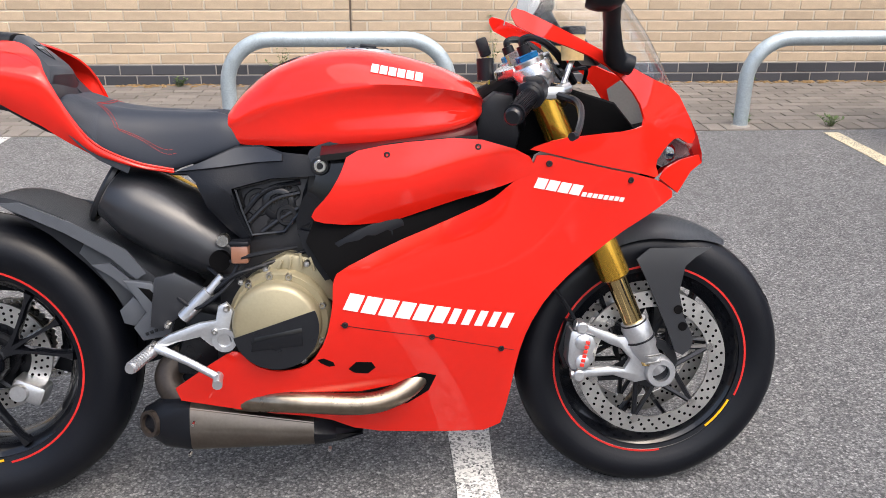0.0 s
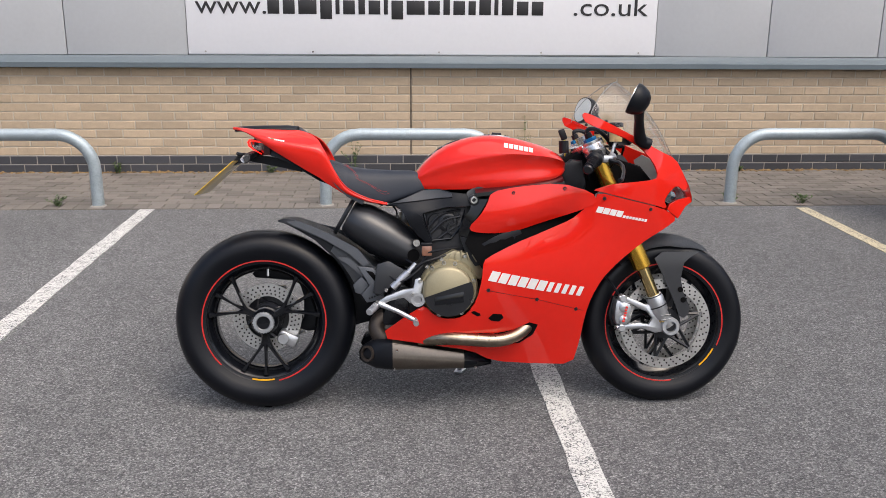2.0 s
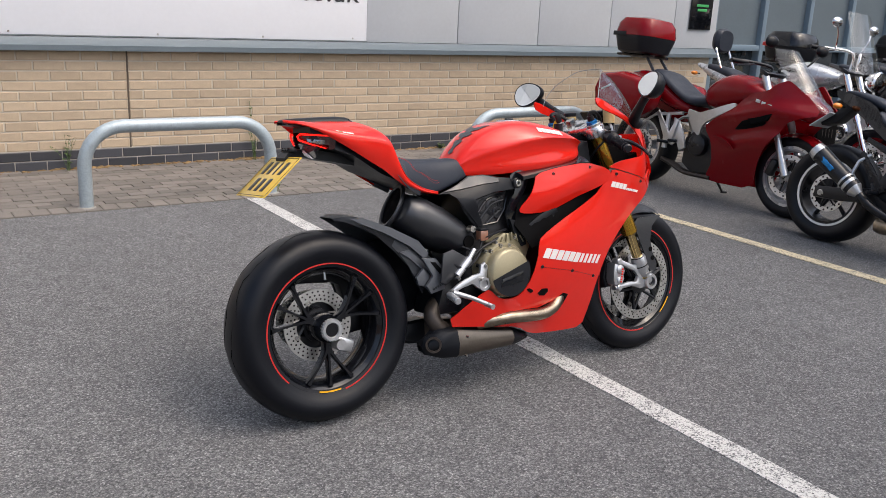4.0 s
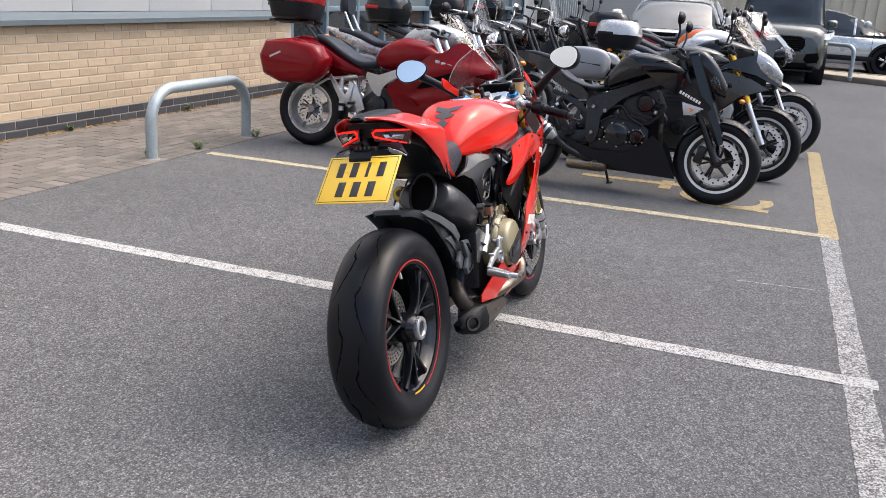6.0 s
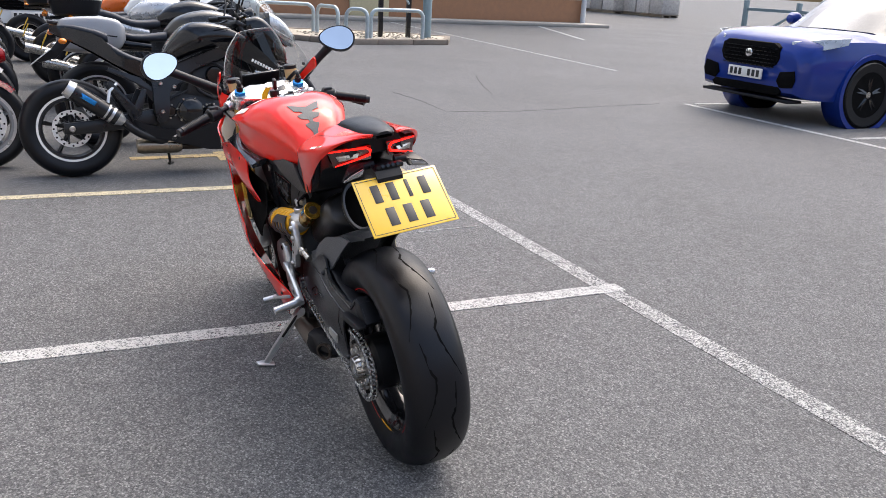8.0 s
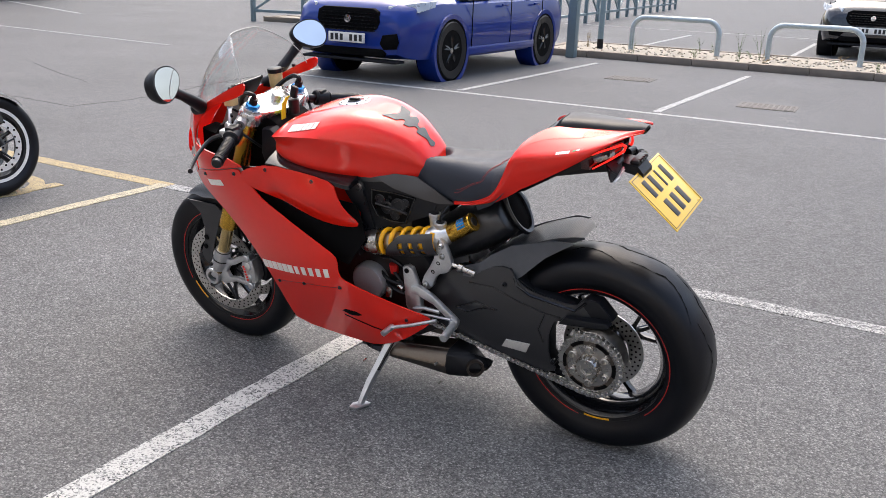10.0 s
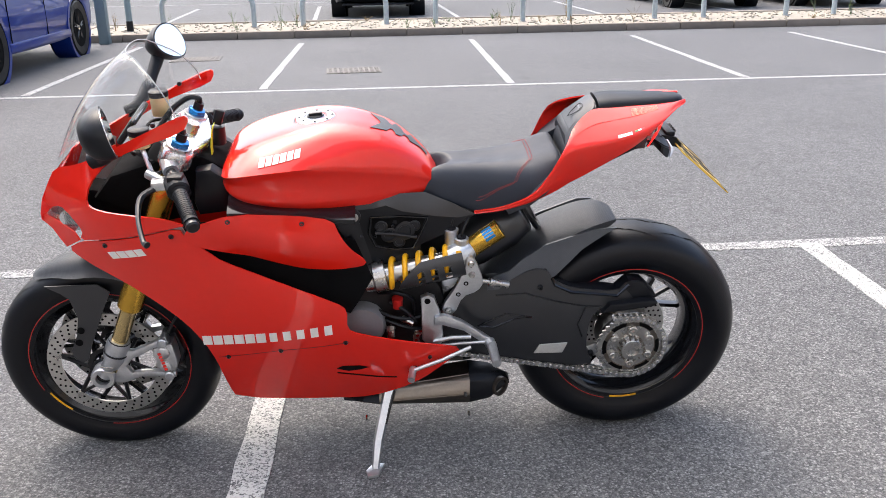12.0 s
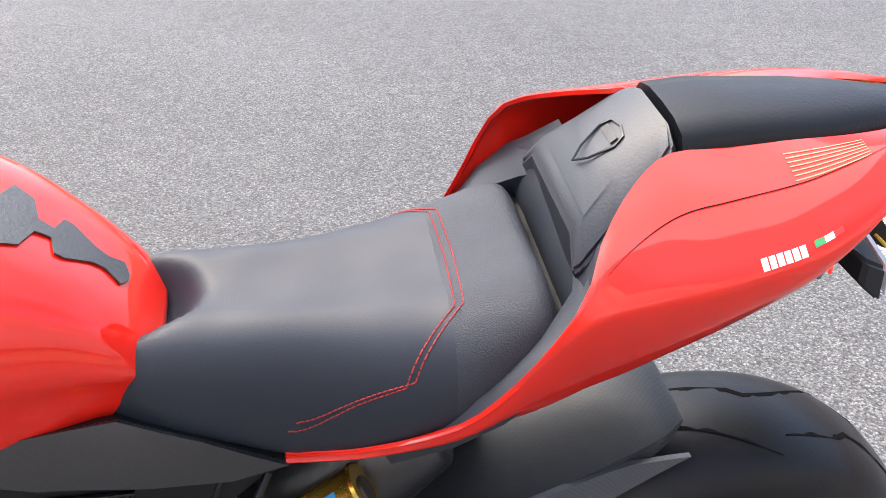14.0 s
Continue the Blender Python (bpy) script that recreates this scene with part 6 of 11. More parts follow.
    tube(bm, [top + up * 0.062, top + up * 0.078 + V(0.006, 0, 0), top + up * 0.080 + V(0.035, 0, 0), top + up * 0.06 + V(0.07, -s * 0.02, -0.01), V(1.25, s * 0.05, 0.90)], 0.0075, 8, smooth=5)
    part("sensor_lead", bm, M_BLACK_PLASTIC, yk)
    # clip-ons
    bar = sub("handlebar", bike, "black clip-on bar with rubber grip")
    a, b = V(1.165, s * 0.150, 0.905), V(1.078, s * 0.365, 0.852)
    d = (b - a).normalized()
    bm = bmesh.new()
    tube(bm, [a - d * 0.02, b - d * 0.01], 0.0115, 14)
    part("bar", bm, M_BLACK_SATIN, bar)
    bm = bmesh.new()
    tube(bm, [b - d * 0.130, b - d * 0.126, b - d * 0.018, b - d * 0.012], [0.022, 0.0172, 0.0165, 0.019], 18)
    part("grip", bm, M_RUBBER, bar, "black ribbed rubber grip")
    bm = bmesh.new()
    for k in range(14):
        q = b - d * (0.030 + k * 0.0068)
        tube(bm, [q, q + d * 0.002], 0.0180, 14)
    part("grip_rib", bm, M_RUBBER, bar)
    bm = bmesh.new()
    tube(bm, [b - d * 0.012, b, b + d * 0.004], [0.0155, 0.0155, 0.012], 16)
    part("bar_end", bm, M_BLACK_SATIN, bar)
    bm = bmesh.new()
    tube(bm, [b - d * 0.185, b - d * 0.18, b - d * 0.138, b - d * 0.134], [0.022, 0.027, 0.027, 0.022], 12)
    box(bm, b - d * 0.160 + V(0, 0, 0.016), (0.036, 0.034, 0.026), 0.005)
    part("switch_block", bm, M_BLACK_PLASTIC, bar)
    bm = bmesh.new()
    tube(bm, [a - d * 0.022, a + d * 0.02], [0.019, 0.019], 16)
    part("bar_clamp", bm, M_ALLOY, bar)
    piv = b - d * 0.17 + V(0.045, 0, -0.008)
    bm = bmesh.new()
    tube(bm, [piv, piv + V(0.03, s * 0.03, -0.012), piv + V(0.026, s * 0.09, -0.034), piv + V(0.006, s * 0.150, -0.060), piv + V(-0.006, s * 0.165, -0.064)], [0.008, 0.0075, 0.006, 0.006, 0.008], 8, smooth=5)
    part("lever", bm, M_BLACK_SATIN, bar, "folding control lever")
    bm = bmesh.new()
    box(bm, piv + V(-0.012, -s * 0.01, 0.004), (0.05, 0.035, 0.024), 0.006, (0, 0, 10))
    cyl(bm, piv + V(-0.01, -s * 0.03, 0.0), piv + V(0.03, -s * 0.055, 0.012), 0.012, seg=12)
    part("master_cylinder", bm, M_ALLOY, bar)
bm = bmesh.new()
prism(bm, [(1.090, -0.112), (1.078, -0.075), (1.066, -0.03), (1.066, 0.03), (1.078, 0.075), (1.090, 0.112), (1.152, 0.112), (1.178, 0.065), (1.168, 0.0), (1.178, -0.065), (1.152, -0.112)], 0.0, 0.026, 0.005, "xy")
bmesh.ops.transform(bm, matrix=Matrix.Translation((1.150, 0, 0.918)) @ Matrix.Rotation(radians(-23.4), 4, "Y") @ Matrix.Translation((-1.12, 0, 0)), verts=bm.verts)
yoke = part("top_yoke", bm, M_YOKE, bike, "machined alloy top yoke")
bm = bmesh.new()
cyl(bm, (1.142, 0, 0.935), (1.130, 0, 0.962), 0.020, seg=6)
part("stem_nut", bm, M_STEEL, yoke)
bm = bmesh.new()
prism(bm, [(1.105, -0.06), (1.10, -0.03), (1.13, -0.03), (1.14, -0.06)], 0.0, 0.0275, 0.002, "xy")
bmesh.ops.transform(bm, matrix=Matrix.Translation((1.150, 0, 0.918)) @ Matrix.Rotation(radians(-23.4), 4, "Y") @ Matrix.Translation((-1.12, 0, 0)), verts=bm.verts)
part("yoke_pocket", bm, M_BLACK_SATIN, yoke)
# ignition key with yellow tag, reservoirs, dash, dark steering head
bm = bmesh.new()
tube(bm, [(1.072, 0, 0.905), (1.070, 0, 0.950)], 0.018, 14)
box(bm, (1.066, -0.004, 0.972), (0.024, 0.014, 0.040), 0.005, (0, -20, 0))
key = part("ignition_key", bm, M_BLACK_PLASTIC, bike, "black ignition key in the lock")
bm = bmesh.new()
loft(bm, [[V(x, y - 0.011, z), V(x, y + 0.011, z), V(x + 0.002, y + 0.011, z), V(x + 0.002, y - 0.011, z)] for x, y, z in ((1.075, 0.018, 0.962), (1.079, 0.032, 0.945), (1.082, 0.040, 0.915), (1.082, 0.044, 0.880))])
part("key_tag", bm, paint("yellow_green_tag", (0.62, 0.66, 0.02), 0.4), key, "yellow-green key tag")
for s, h in ((-1, 0.045), (1, 0.026)):
    res = sub("fluid_reservoir", bike, "translucent amber fluid reservoir with black cap")
    bm = bmesh.new()
    tube(bm, [(1.232, s * 0.112, 0.945), (1.232, s * 0.112, 0.952 + h)], [0.022, 0.024], 20)
    part("cup", bm, paint("amber_fluid_cup", (0.62, 0.46, 0.22), 0.35, coat=0.4), res)
    bm = bmesh.new()
    tube(bm, [(1.232, s * 0.112, 0.950 + h), (1.232, s * 0.112, 0.963 + h), (1.232, s * 0.112, 0.966 + h)], [0.025, 0.025, 0.021], 20)
    part("cap", bm, M_BLACK_PLASTIC, res)
    bm = bmesh.new()
    tube(bm, [(1.232, s * 0.112, 0.947), (1.220, s * 0.135, 0.93), (1.205, s * 0.16, 0.90)], 0.006, 8)
    part("bracket", bm, M_ALLOY, res)
bm = bmesh.new()
box(bm, (1.275, 0, 0.965), (0.016, 0.15, 0.075), 0.008, (0, -38, 0))
dash = part("instrument_panel", bm, M_BLACK_PLASTIC, bike, "black digital instrument panel")
bm = bmesh.new()
box(bm, (1.2665, 0, 0.972), (0.004, 0.125, 0.055), 0.001, (0, -38, 0))
part("display", bm, M_CAR_GLASS, dash)
bm = bmesh.new()
prism(bm, [(1.02, 0.80), (1.05, 0.875), (1.10, 0.905), (1.20, 0.90), (1.33, 0.86), (1.38, 0.80), (1.30, 0.76), (1.05, 0.75)], -0.085, 0.085, 0.015)
part("steering_head_cover", bm, M_CAVITY, bike, "dark plastic steering head cover")
bm = bmesh.new()
prism(bm, [(1.03, 0.77), (1.048, 0.862), (1.078, 0.885), (1.115, 0.880), (1.13, 0.80), (1.12, 0.76)], -0.120, 0.120, 0.012)
part("air_duct_cover", bm, M_BLACK_PLASTIC, bike)
for s in (-1, 1):
    for pts in ([(1.18, s * 0.16, 0.90), (1.22, s * 0.13, 0.87), (1.18, s * 0.08, 0.83), (1.10, s * 0.06, 0.82)], [(1.16, s * 0.18, 0.89), (1.13, s * 0.15, 0.85), (1.14, s * 0.10, 0.81)], [(1.20, s * 0.15, 0.92), (1.26, s * 0.10, 0.93), (1.27, s * 0.05, 0.90)]):
        bm = bmesh.new()
        tube(bm, pts, 0.0045, 6, smooth=5)
        part("cable", bm, M_BLACK_PLASTIC, bike)

# front mudguard
bm = bmesh.new()
rings = []
for k in range(15):
    a = math.radians(58 + (128 - 58) * k / 14)
    q = 0.312 + 0.010 * math.sin(math.pi * k / 14)
    w = 0.030 + 0.045 * min(1, k / 5)
    ring = []
    for i in range(11):
        u = -1 + 2 * i / 10
        drop = 0.040 * abs(u) ** 2.6 * min(1, 0.3 + k / 6)
        ring.append(V(FX + (q - drop) * math.cos(a), u * w, FZ + (q - drop) * math.sin(a)))
    rings.append(ring)
loft(bm, rings, False, False)
bmesh.ops.solidify(bm, geom=bm.faces[:], thickness=0.003)
guard = part("front_mudguard", bm, M_HUGGER, bike, "matt carbon front mudguard", 60)
for s in (-1, 1):
    bm = bmesh.new()
    fin_edge = [(-0.049, 0.239), (-0.02, 0.262), (0.115, 0.262), (0.078, 0.240), (0.058, 0.222), (0.047, 0.165), (0.060, 0.110), (0.083, 0.062), (0.080, 0.038), (0.062, 0.022), (0.045, 0.030), (0.026, 0.080), (-0.023, 0.188)]
    shell(bm, [(FX + px, FZ + pz) for px, pz in fin_edge], lambda x, z: 0.083 - 0.10 * max(0, z - 0.52), s, 0.004, 0.03)
    fin = part("mudguard_fin", bm, M_CARBON, guard, "carbon fin beside the fork")
    for z in (0.380, 0.418):
        bm = bmesh.new()
        lathe(bm, [(0.0, 0.0), (0.010, 0.0), (0.010, 0.002), (0.0, 0.002)], (FX + 0.058 - (z - 0.380) * 0.3, s * 0.0835 if s > 0 else -0.0855, z), "y", 14)
        part("fin_hole", bm, M_CAVITY, fin)

# rear mudguard, swinging arm, chain
bm = bmesh.new()
rings = []
st = ((0.052, 0.674, 0.044, 0.006), (0.085, 0.680, 0.070, 0.020), (0.14, 0.670, 0.086, 0.036), (0.245, 0.624, 0.096, 0.050), (0.33, 0.566, 0.100, 0.075), (0.40, 0.508, 0.100, 0.10), (0.45, 0.465, 0.094, 0.10))
hug_cols = [curve1(range(len(st)), col) for col in zip(*st)]
for step in range((len(st) - 1) * 5 + 1):
    x, z, w, d = [f(step / 5) for f in hug_cols]
    n = (V(x - RX, 0, z - RZ).normalized() + V(-0.25, 0, 0.3)).normalized()
    ring = []
    for u, y, k in ((-1, 1.0, 1.0), (-0.8, 1.0, 0.5), (-0.7, 0.98, 0.04), (-0.4, 0.55, -0.06), (0, 0.0, -0.08), (0.4, 0.55, -0.06), (0.7, 0.98, 0.04), (0.8, 1.0, 0.5), (1, 1.0, 1.0)):
        ring.append(V(x, math.copysign(y * w, u), z) - n * d * k)
    rings.append(ring)
loft(bm, rings, False, False)
bmesh.ops.solidify(bm, geom=bm.faces[:], thickness=-0.004)
hug = part("rear_mudguard", bm, M_HUGGER, bike, "matt carbon rear mudguard over the tyre", 32)
# right: an upper blade with sky sheen in its colour, a dark channel, and a pierced heel plate
bm = bmesh.new()
shell(bm, [(0.088, 0.672), (0.130, 0.673), (0.233, 0.631), (0.334, 0.577), (0.372, 0.528), (0.352, 0.515), (0.300, 0.562), (0.215, 0.612), (0.120, 0.655)], lambda x, z: 0.102 + 0.05 * max(0.0, x - 0.12) - 0.10 * max(0.0, z - (0.735 - 0.46 * x)), -1, 0.005, 0.03)
part("mudguard_blade", bm, M_HUGGER, hug, "upper blade of the mudguard, sky sheen in its colour")
bm = bmesh.new()
shell(bm, [(0.115, 0.652), (0.215, 0.608), (0.300, 0.558), (0.350, 0.512), (0.375, 0.470), (0.348, 0.390), (0.322, 0.440), (0.300, 0.490), (0.247, 0.548), (0.185, 0.606)], lambda x, z: 0.096 + 0.02 * max(0.0, x - 0.2), -1, 0.005, 0.03)
part("mudguard_channel", bm, M_BLACK_PLASTIC, hug, "dark recessed channel of the mudguard")
bm = bmesh.new()
shell(bm, [(0.262, 0.545), (0.300, 0.520), (0.345, 0.478), (0.352, 0.500), (0.300, 0.548)], lambda x, z: 0.106, -1, 0.006, 0.03)
part("skirt_blade", bm, M_HUGGER, hug)
bm = bmesh.new()
heel = [(0.330, 0.520), (0.387, 0.513), (0.432, 0.455), (0.418, 0.402), (0.362, 0.392), (0.345, 0.420), (0.372, 0.452)]
prism(bm, heel, -0.138, -0.122, 0.004)
part("mudguard_skirt", bm, M_HUGGER, hug, "faceted heel plate")
bm = bmesh.new()
prism(bm, [(0.360, 0.505), (0.383, 0.500), (0.415, 0.462), (0.398, 0.458)], -0.1395, -0.1375, 0.0008)
part("skirt_window", bm, M_CAVITY, hug)
bm = bmesh.new()
prism(bm, [(0.315, 0.452), (0.345, 0.482), (0.372, 0.452), (0.345, 0.418), (0.322, 0.425)], -0.122, -0.108, 0.004)
part("skirt_blade", bm, M_HUGGER, hug)
bm = bmesh.new()
for k in range(5):
    box(bm, (0.372 + k * 0.009, -0.139, 0.408 + k * 0.0035), (0.006, 0.003, 0.007), 0.0006, (0, -20, 0))
part("cast_mark", bm, M_BLACK_SATIN, hug)
# left: the wing that runs down onto the swinging arm
bm = bmesh.new()
shell(bm, [(0.062, 0.672), (0.120, 0.668), (0.250, 0.634), (0.310, 0.598), (0.345, 0.568), (0.402, 0.545), (0.402, 0.515), (0.250, 0.520), (0.215, 0.548), (0.150, 0.612), (0.090, 0.654)], lambda x, z: 0.088 + 0.026 * min(1.0, max(0.0, (x - 0.14) / 0.20)) + 0.10 * max(0.0, 0.700 - 0.36 * x - z), 1, 0.006, 0.02)
part("mudguard_wing", bm, M_HUGGER, hug, "carbon wing running onto the swinging arm", 60)
arm = sub("swinging_arm", bike, "black single-sided swinging arm")
ARM = [(0.60, 0.33), (0.585, 0.43), (0.485, 0.500), (0.423, 0.532), (0.351, 0.538), (0.285, 0.572), (0.245, 0.569), (0.225, 0.538), (0.18, 0.514), (0.050, 0.490), (0.020, 0.520), (-0.018, 0.516), (-0.060, 0.470), (-0.048, 0.456), (0.086, 0.446), (0.112, 0.430), (0.126, 0.384), (0.125, 0.309), (0.100, 0.268), (0.139, 0.256), (0.30, 0.272), (0.47, 0.318)]
bm = bmesh.new()
prism(bm, ARM, 0.060, 0.108, 0.006)
part("arm_casting", bm, M_BLACK_PLASTIC, arm)
bm = bmesh.new()
belly = field([(0.60, 0.38, 0.110), (0.45, 0.42, 0.124), (0.42, 0.53, 0.112), (0.33, 0.48, 0.128), (0.35, 0.36, 0.128), (0.22, 0.40, 0.130), (0.20, 0.50, 0.124), (0.25, 0.565, 0.116), (0.05, 0.475, 0.112), (-0.05, 0.465, 0.104), (0.0, 0.515, 0.104), (0.14, 0.27, 0.118), (0.35, 0.29, 0.116), (0.47, 0.33, 0.114), (0.13, 0.36, 0.124)])
shell(bm, round_off(ARM, 1), belly, 1, 0.006, 0.02)
part("arm_shell", bm, M_CARBON, arm, "smooth carbon shell of the arm", 60)
# pressed edges: the upper ledge, the crease and a long slim triangle
for nm, pts, r in (("arm_ledge", [(0.232, 0.545), (0.222, 0.524), (0.18, 0.502), (0.05, 0.478), (0.018, 0.508)], 0.0045), ("arm_crease", [(0.38, 0.500), (0.30, 0.505), (0.22, 0.478), (0.135, 0.455), (0.09, 0.450)], 0.0022), ("arm_crease", [(0.135, 0.455), (0.155, 0.40), (0.140, 0.36)], 0.0018), ("arm_blade", [(0.427, 0.408), (0.352, 0.447), (0.282, 0.434), (0.330, 0.430), (0.385, 0.404), (0.427, 0.408)], 0.0022)):
    bm = bmesh.new()
    tube(bm, [V(x, belly(x, z) + 0.0005, z) for x, z in pts], r, 6)
    part(nm, bm, M_BLACK_GLOSS, arm)
bm = bmesh.new()
prism(bm, [(0.092, 0.437), (0.072, 0.462), (-0.046, 0.470), (-0.058, 0.462), (-0.046, 0.452), (0.04, 0.442)], 0.104, 0.134, 0.003)
part("chain_guard", bm, M_BLACK_PLASTIC, arm, "black guard lip over the chain")
bm = bmesh.new()
prism(bm, [(0.52, 0.30), (0.56, 0.42), (0.45, 0.45), (0.40, 0.30)], -0.10, 0.065, 0.02)
part("arm_pivot", bm, M_BLACK_SATIN, arm)
bm = bmesh.new()
lathe(bm, [(0.0, 0.03), (0.082, 0.03), (0.082, 0.085), (0.070, 0.098), (0.0, 0.098)], (RX, 0, RZ), "y", 40)
part("hub_carrier", bm, M_BLACK_SATIN, arm)
bm = bmesh.new()
prism(bm, [(0.271, 0.316), (0.257, 0.342), (0.180, 0.345), (0.193, 0.314)], 0.1275, 0.1325, 0.0006)
part("sticker", bm, paint("grey_sticker", (0.38, 0.38, 0.37), 0.5), arm, "small grey information sticker")
bolts([(0.262, 0.520), (0.110, 0.300)], 0.008, arm, M_BLACK_SATIN, 0.115, 0.130)
spr = sub("rear_sprocket", rw, "grey steel sprocket with six bolts")
SY = 0.118
bm = bmesh.new()
prof = []
for k in range(78):
    a = math.tau * k / 78
    q = 0.0975 if k % 2 else 0.0915
    prof.append((RX + q * math.cos(a), RZ + q * math.sin(a)))
prism(bm, prof, SY - 0.003, SY + 0.003, 0)
part("toothed_ring", bm, M_STEEL, spr)
bm = bmesh.new()
lathe(bm, [(0.0, SY), (0.062, SY), (0.068, SY + 0.004), (0.078, SY + 0.0045), (0.078, SY - 0.004), (0.0, SY - 0.004)], (RX, 0, RZ), "y", 48)
part("sprocket_plate", bm, M_TITANIUM, spr)
for k in range(6):
    a = math.tau * (k + 0.5) / 6
    c = (RX + 0.055 * math.cos(a), 0, RZ + 0.055 * math.sin(a))
    bm = bmesh.new()
    lathe(bm, [(0.0125, SY), (0.0125, SY + 0.011), (0.010, SY + 0.013), (0.006, SY + 0.013), (0.005, SY + 0.006), (0, SY + 0.006)], c, "y", 14)
    part("sprocket_bolt", bm, M_STEEL, spr)
    bm = bmesh.new()
    b2 = a + math.tau / 12
    arc_pts = [(RX + q * math.cos(e), RZ + q * math.sin(e)) for q, es in ((0.069, np.linspace(b2 - 0.26, b2 + 0.26, 7)), (0.0795, np.linspace(b2 + 0.30, b2 - 0.30, 7))) for e in es]
    prism(bm, [(float(u_), float(v_)) for u_, v_ in arc_pts], SY + 0.0030, SY + 0.0052, 0)
    part("lightening_slot", bm, M_CAVITY, spr)
bm = bmesh.new()
lathe(bm, [(0.019, SY + 0.02), (0.019, SY + 0.026), (0.030, SY + 0.026), (0.034, SY + 0.018), (0.037, SY + 0.004), (0.037, SY)], (RX, 0, RZ), "y", 32)
part("center_nut", bm, M_STEEL, spr)
for k in range(14):
    a = math.tau * k / 14
    bm = bmesh.new()
    box(bm, (RX + 0.034 * math.cos(a), SY + 0.014, RZ + 0.034 * math.sin(a)), (0.006, 0.02, 0.004), 0, (0, -math.degrees(a), 0))
    part("nut_lug", bm, M_TITANIUM, spr)
bm = bmesh.new()
lathe(bm, [(0, SY + 0.012), (0.019, SY + 0.012), (0.019, SY + 0.014), (0, SY + 0.014)], (RX, 0, RZ), "y", 24)
part("axle_bore", bm, M_CAVITY, spr)
# chain: alternate inner and outer links round both sprockets
FXS, FZS, FR, BR = 0.560, 0.372, 0.034, 0.095
path = [(RX + BR * math.cos(a), RZ + BR * math.sin(a)) for a in np.linspace(math.radians(97), math.radians(275), 30)]
path += [(FXS + FR * math.cos(a), FZS + FR * math.sin(a)) for a in np.linspace(math.radians(-80), math.radians(95), 10)]
path.append(path[0])
dist = np.r_[0, np.cumsum([math.dist(a, b) for a, b in zip(path, path[1:])])]
n = int(dist[-1] / 0.0159) // 2 * 2
at = [(float(np.interp(k * dist[-1] / n, dist, [p[0] for p in path])), float(np.interp(k * dist[-1] / n, dist, [p[1] for p in path]))) for k in range(n)]
bm = bmesh.new()
bm2 = bmesh.new()
for k in range(n):
    a, b = at[k], at[(k + 1) % n]
    if a[0] > 0.06 and a[1] > 0.392:
        continue
    mx, mz = (a[0] + b[0]) / 2, (a[1] + b[1]) / 2
    ang = -math.degrees(math.atan2(b[1] - a[1], b[0] - a[0]))
    oy = 0.0085 if k % 2 else 0.0062
    for s in (-1, 1):
        box(bm, (mx, SY + s * oy, mz), (0.0235, 0.0022, 0.0145), 0.0, (0, ang, 0))
    cyl(bm2, (a[0], SY - 0.011, a[1]), (a[0], SY + 0.011, a[1]), 0.0046, seg=8)
ch = part("chain", bm, M_STEEL, bike, "bright steel drive chain")
part("chain_roller", bm2, M_CHROME, ch)

# ---- engine and frame ----
eng = sub("engine", bike, "dark twin-cylinder engine block")
bm = bmesh.new()
prism(bm, [(0.50, 0.30), (0.52, 0.52), (0.58, 0.60), (0.56, 0.74), (0.74, 0.76), (0.78, 0.60), (0.86, 0.56), (0.90, 0.30), (0.80, 0.22), (0.60, 0.24)], -0.125, 0.11, 0.015)
part("crankcase", bm, M_ENGINE, eng)
bm = bmesh.new()
lathe(bm, [(0.101, -0.12), (0.101, -0.176), (0.094, -0.186), (0.08, -0.186)], (0.645, 0, 0.444), "y", 40)
part("clutch_housing", bm, M_BRONZE, eng, "olive-bronze clutch housing")
bm = bmesh.new()
prism(bm, [(0.60, 0.545), (0.66, 0.575), (0.745, 0.560), (0.78, 0.52), (0.755, 0.47), (0.70, 0.50), (0.62, 0.52)], -0.165, -0.12, 0.008)
for k in range(6):
    box(bm, (0.645 + k * 0.022, -0.168, 0.560 - abs(k - 2) * 0.006), (0.005, 0.012, 0.03), 0.001, (0, 25 - k * 14, 0))
part("cylinder_base", bm, M_BRONZE, eng)
bm = bmesh.new()
lathe(bm, [(0.0, -0.226), (0.074, -0.226), (0.082, -0.221), (0.087, -0.208), (0.087, -0.17)], (0.641, 0, 0.441), "y", 56)
cl = part("clutch_cover", bm, M_BRONZE, eng, "round olive-bronze clutch cover, lower half black")
bm = bmesh.new()
arc = [(0.641 + 0.084 * math.cos(a), 0.441 + 0.084 * math.sin(a)) for a in np.linspace(math.radians(193), math.radians(384), 30)]
prism(bm, [(float(x), float(z)) for x, z in arc], -0.2268, -0.2285, 0)
part("clutch_cover_inset", bm, M_BLACK_SATIN, cl)
bm = bmesh.new()
prism(bm, [(0.600, 0.423), (0.692, 0.442), (0.692, 0.405), (0.592, 0.395)], -0.2285, -0.2305, 0.001)
part("clutch_cover_panel", bm, M_BLACK_GLOSS, cl)
bolts([(0.641 + 0.094 * math.cos(math.radians(a)), 0.441 + 0.094 * math.sin(math.radians(a))) for a in (20, 75, 98, 125, 165, 205, 250, 300, 335)], 0.008, eng, M_STEEL, -0.172, -0.190)
bolts([(0.62, 0.545), (0.70, 0.555), (0.745, 0.565), (0.57, 0.52), (0.548, 0.47)], 0.0075, eng, M_STEEL, -0.150, -0.176)
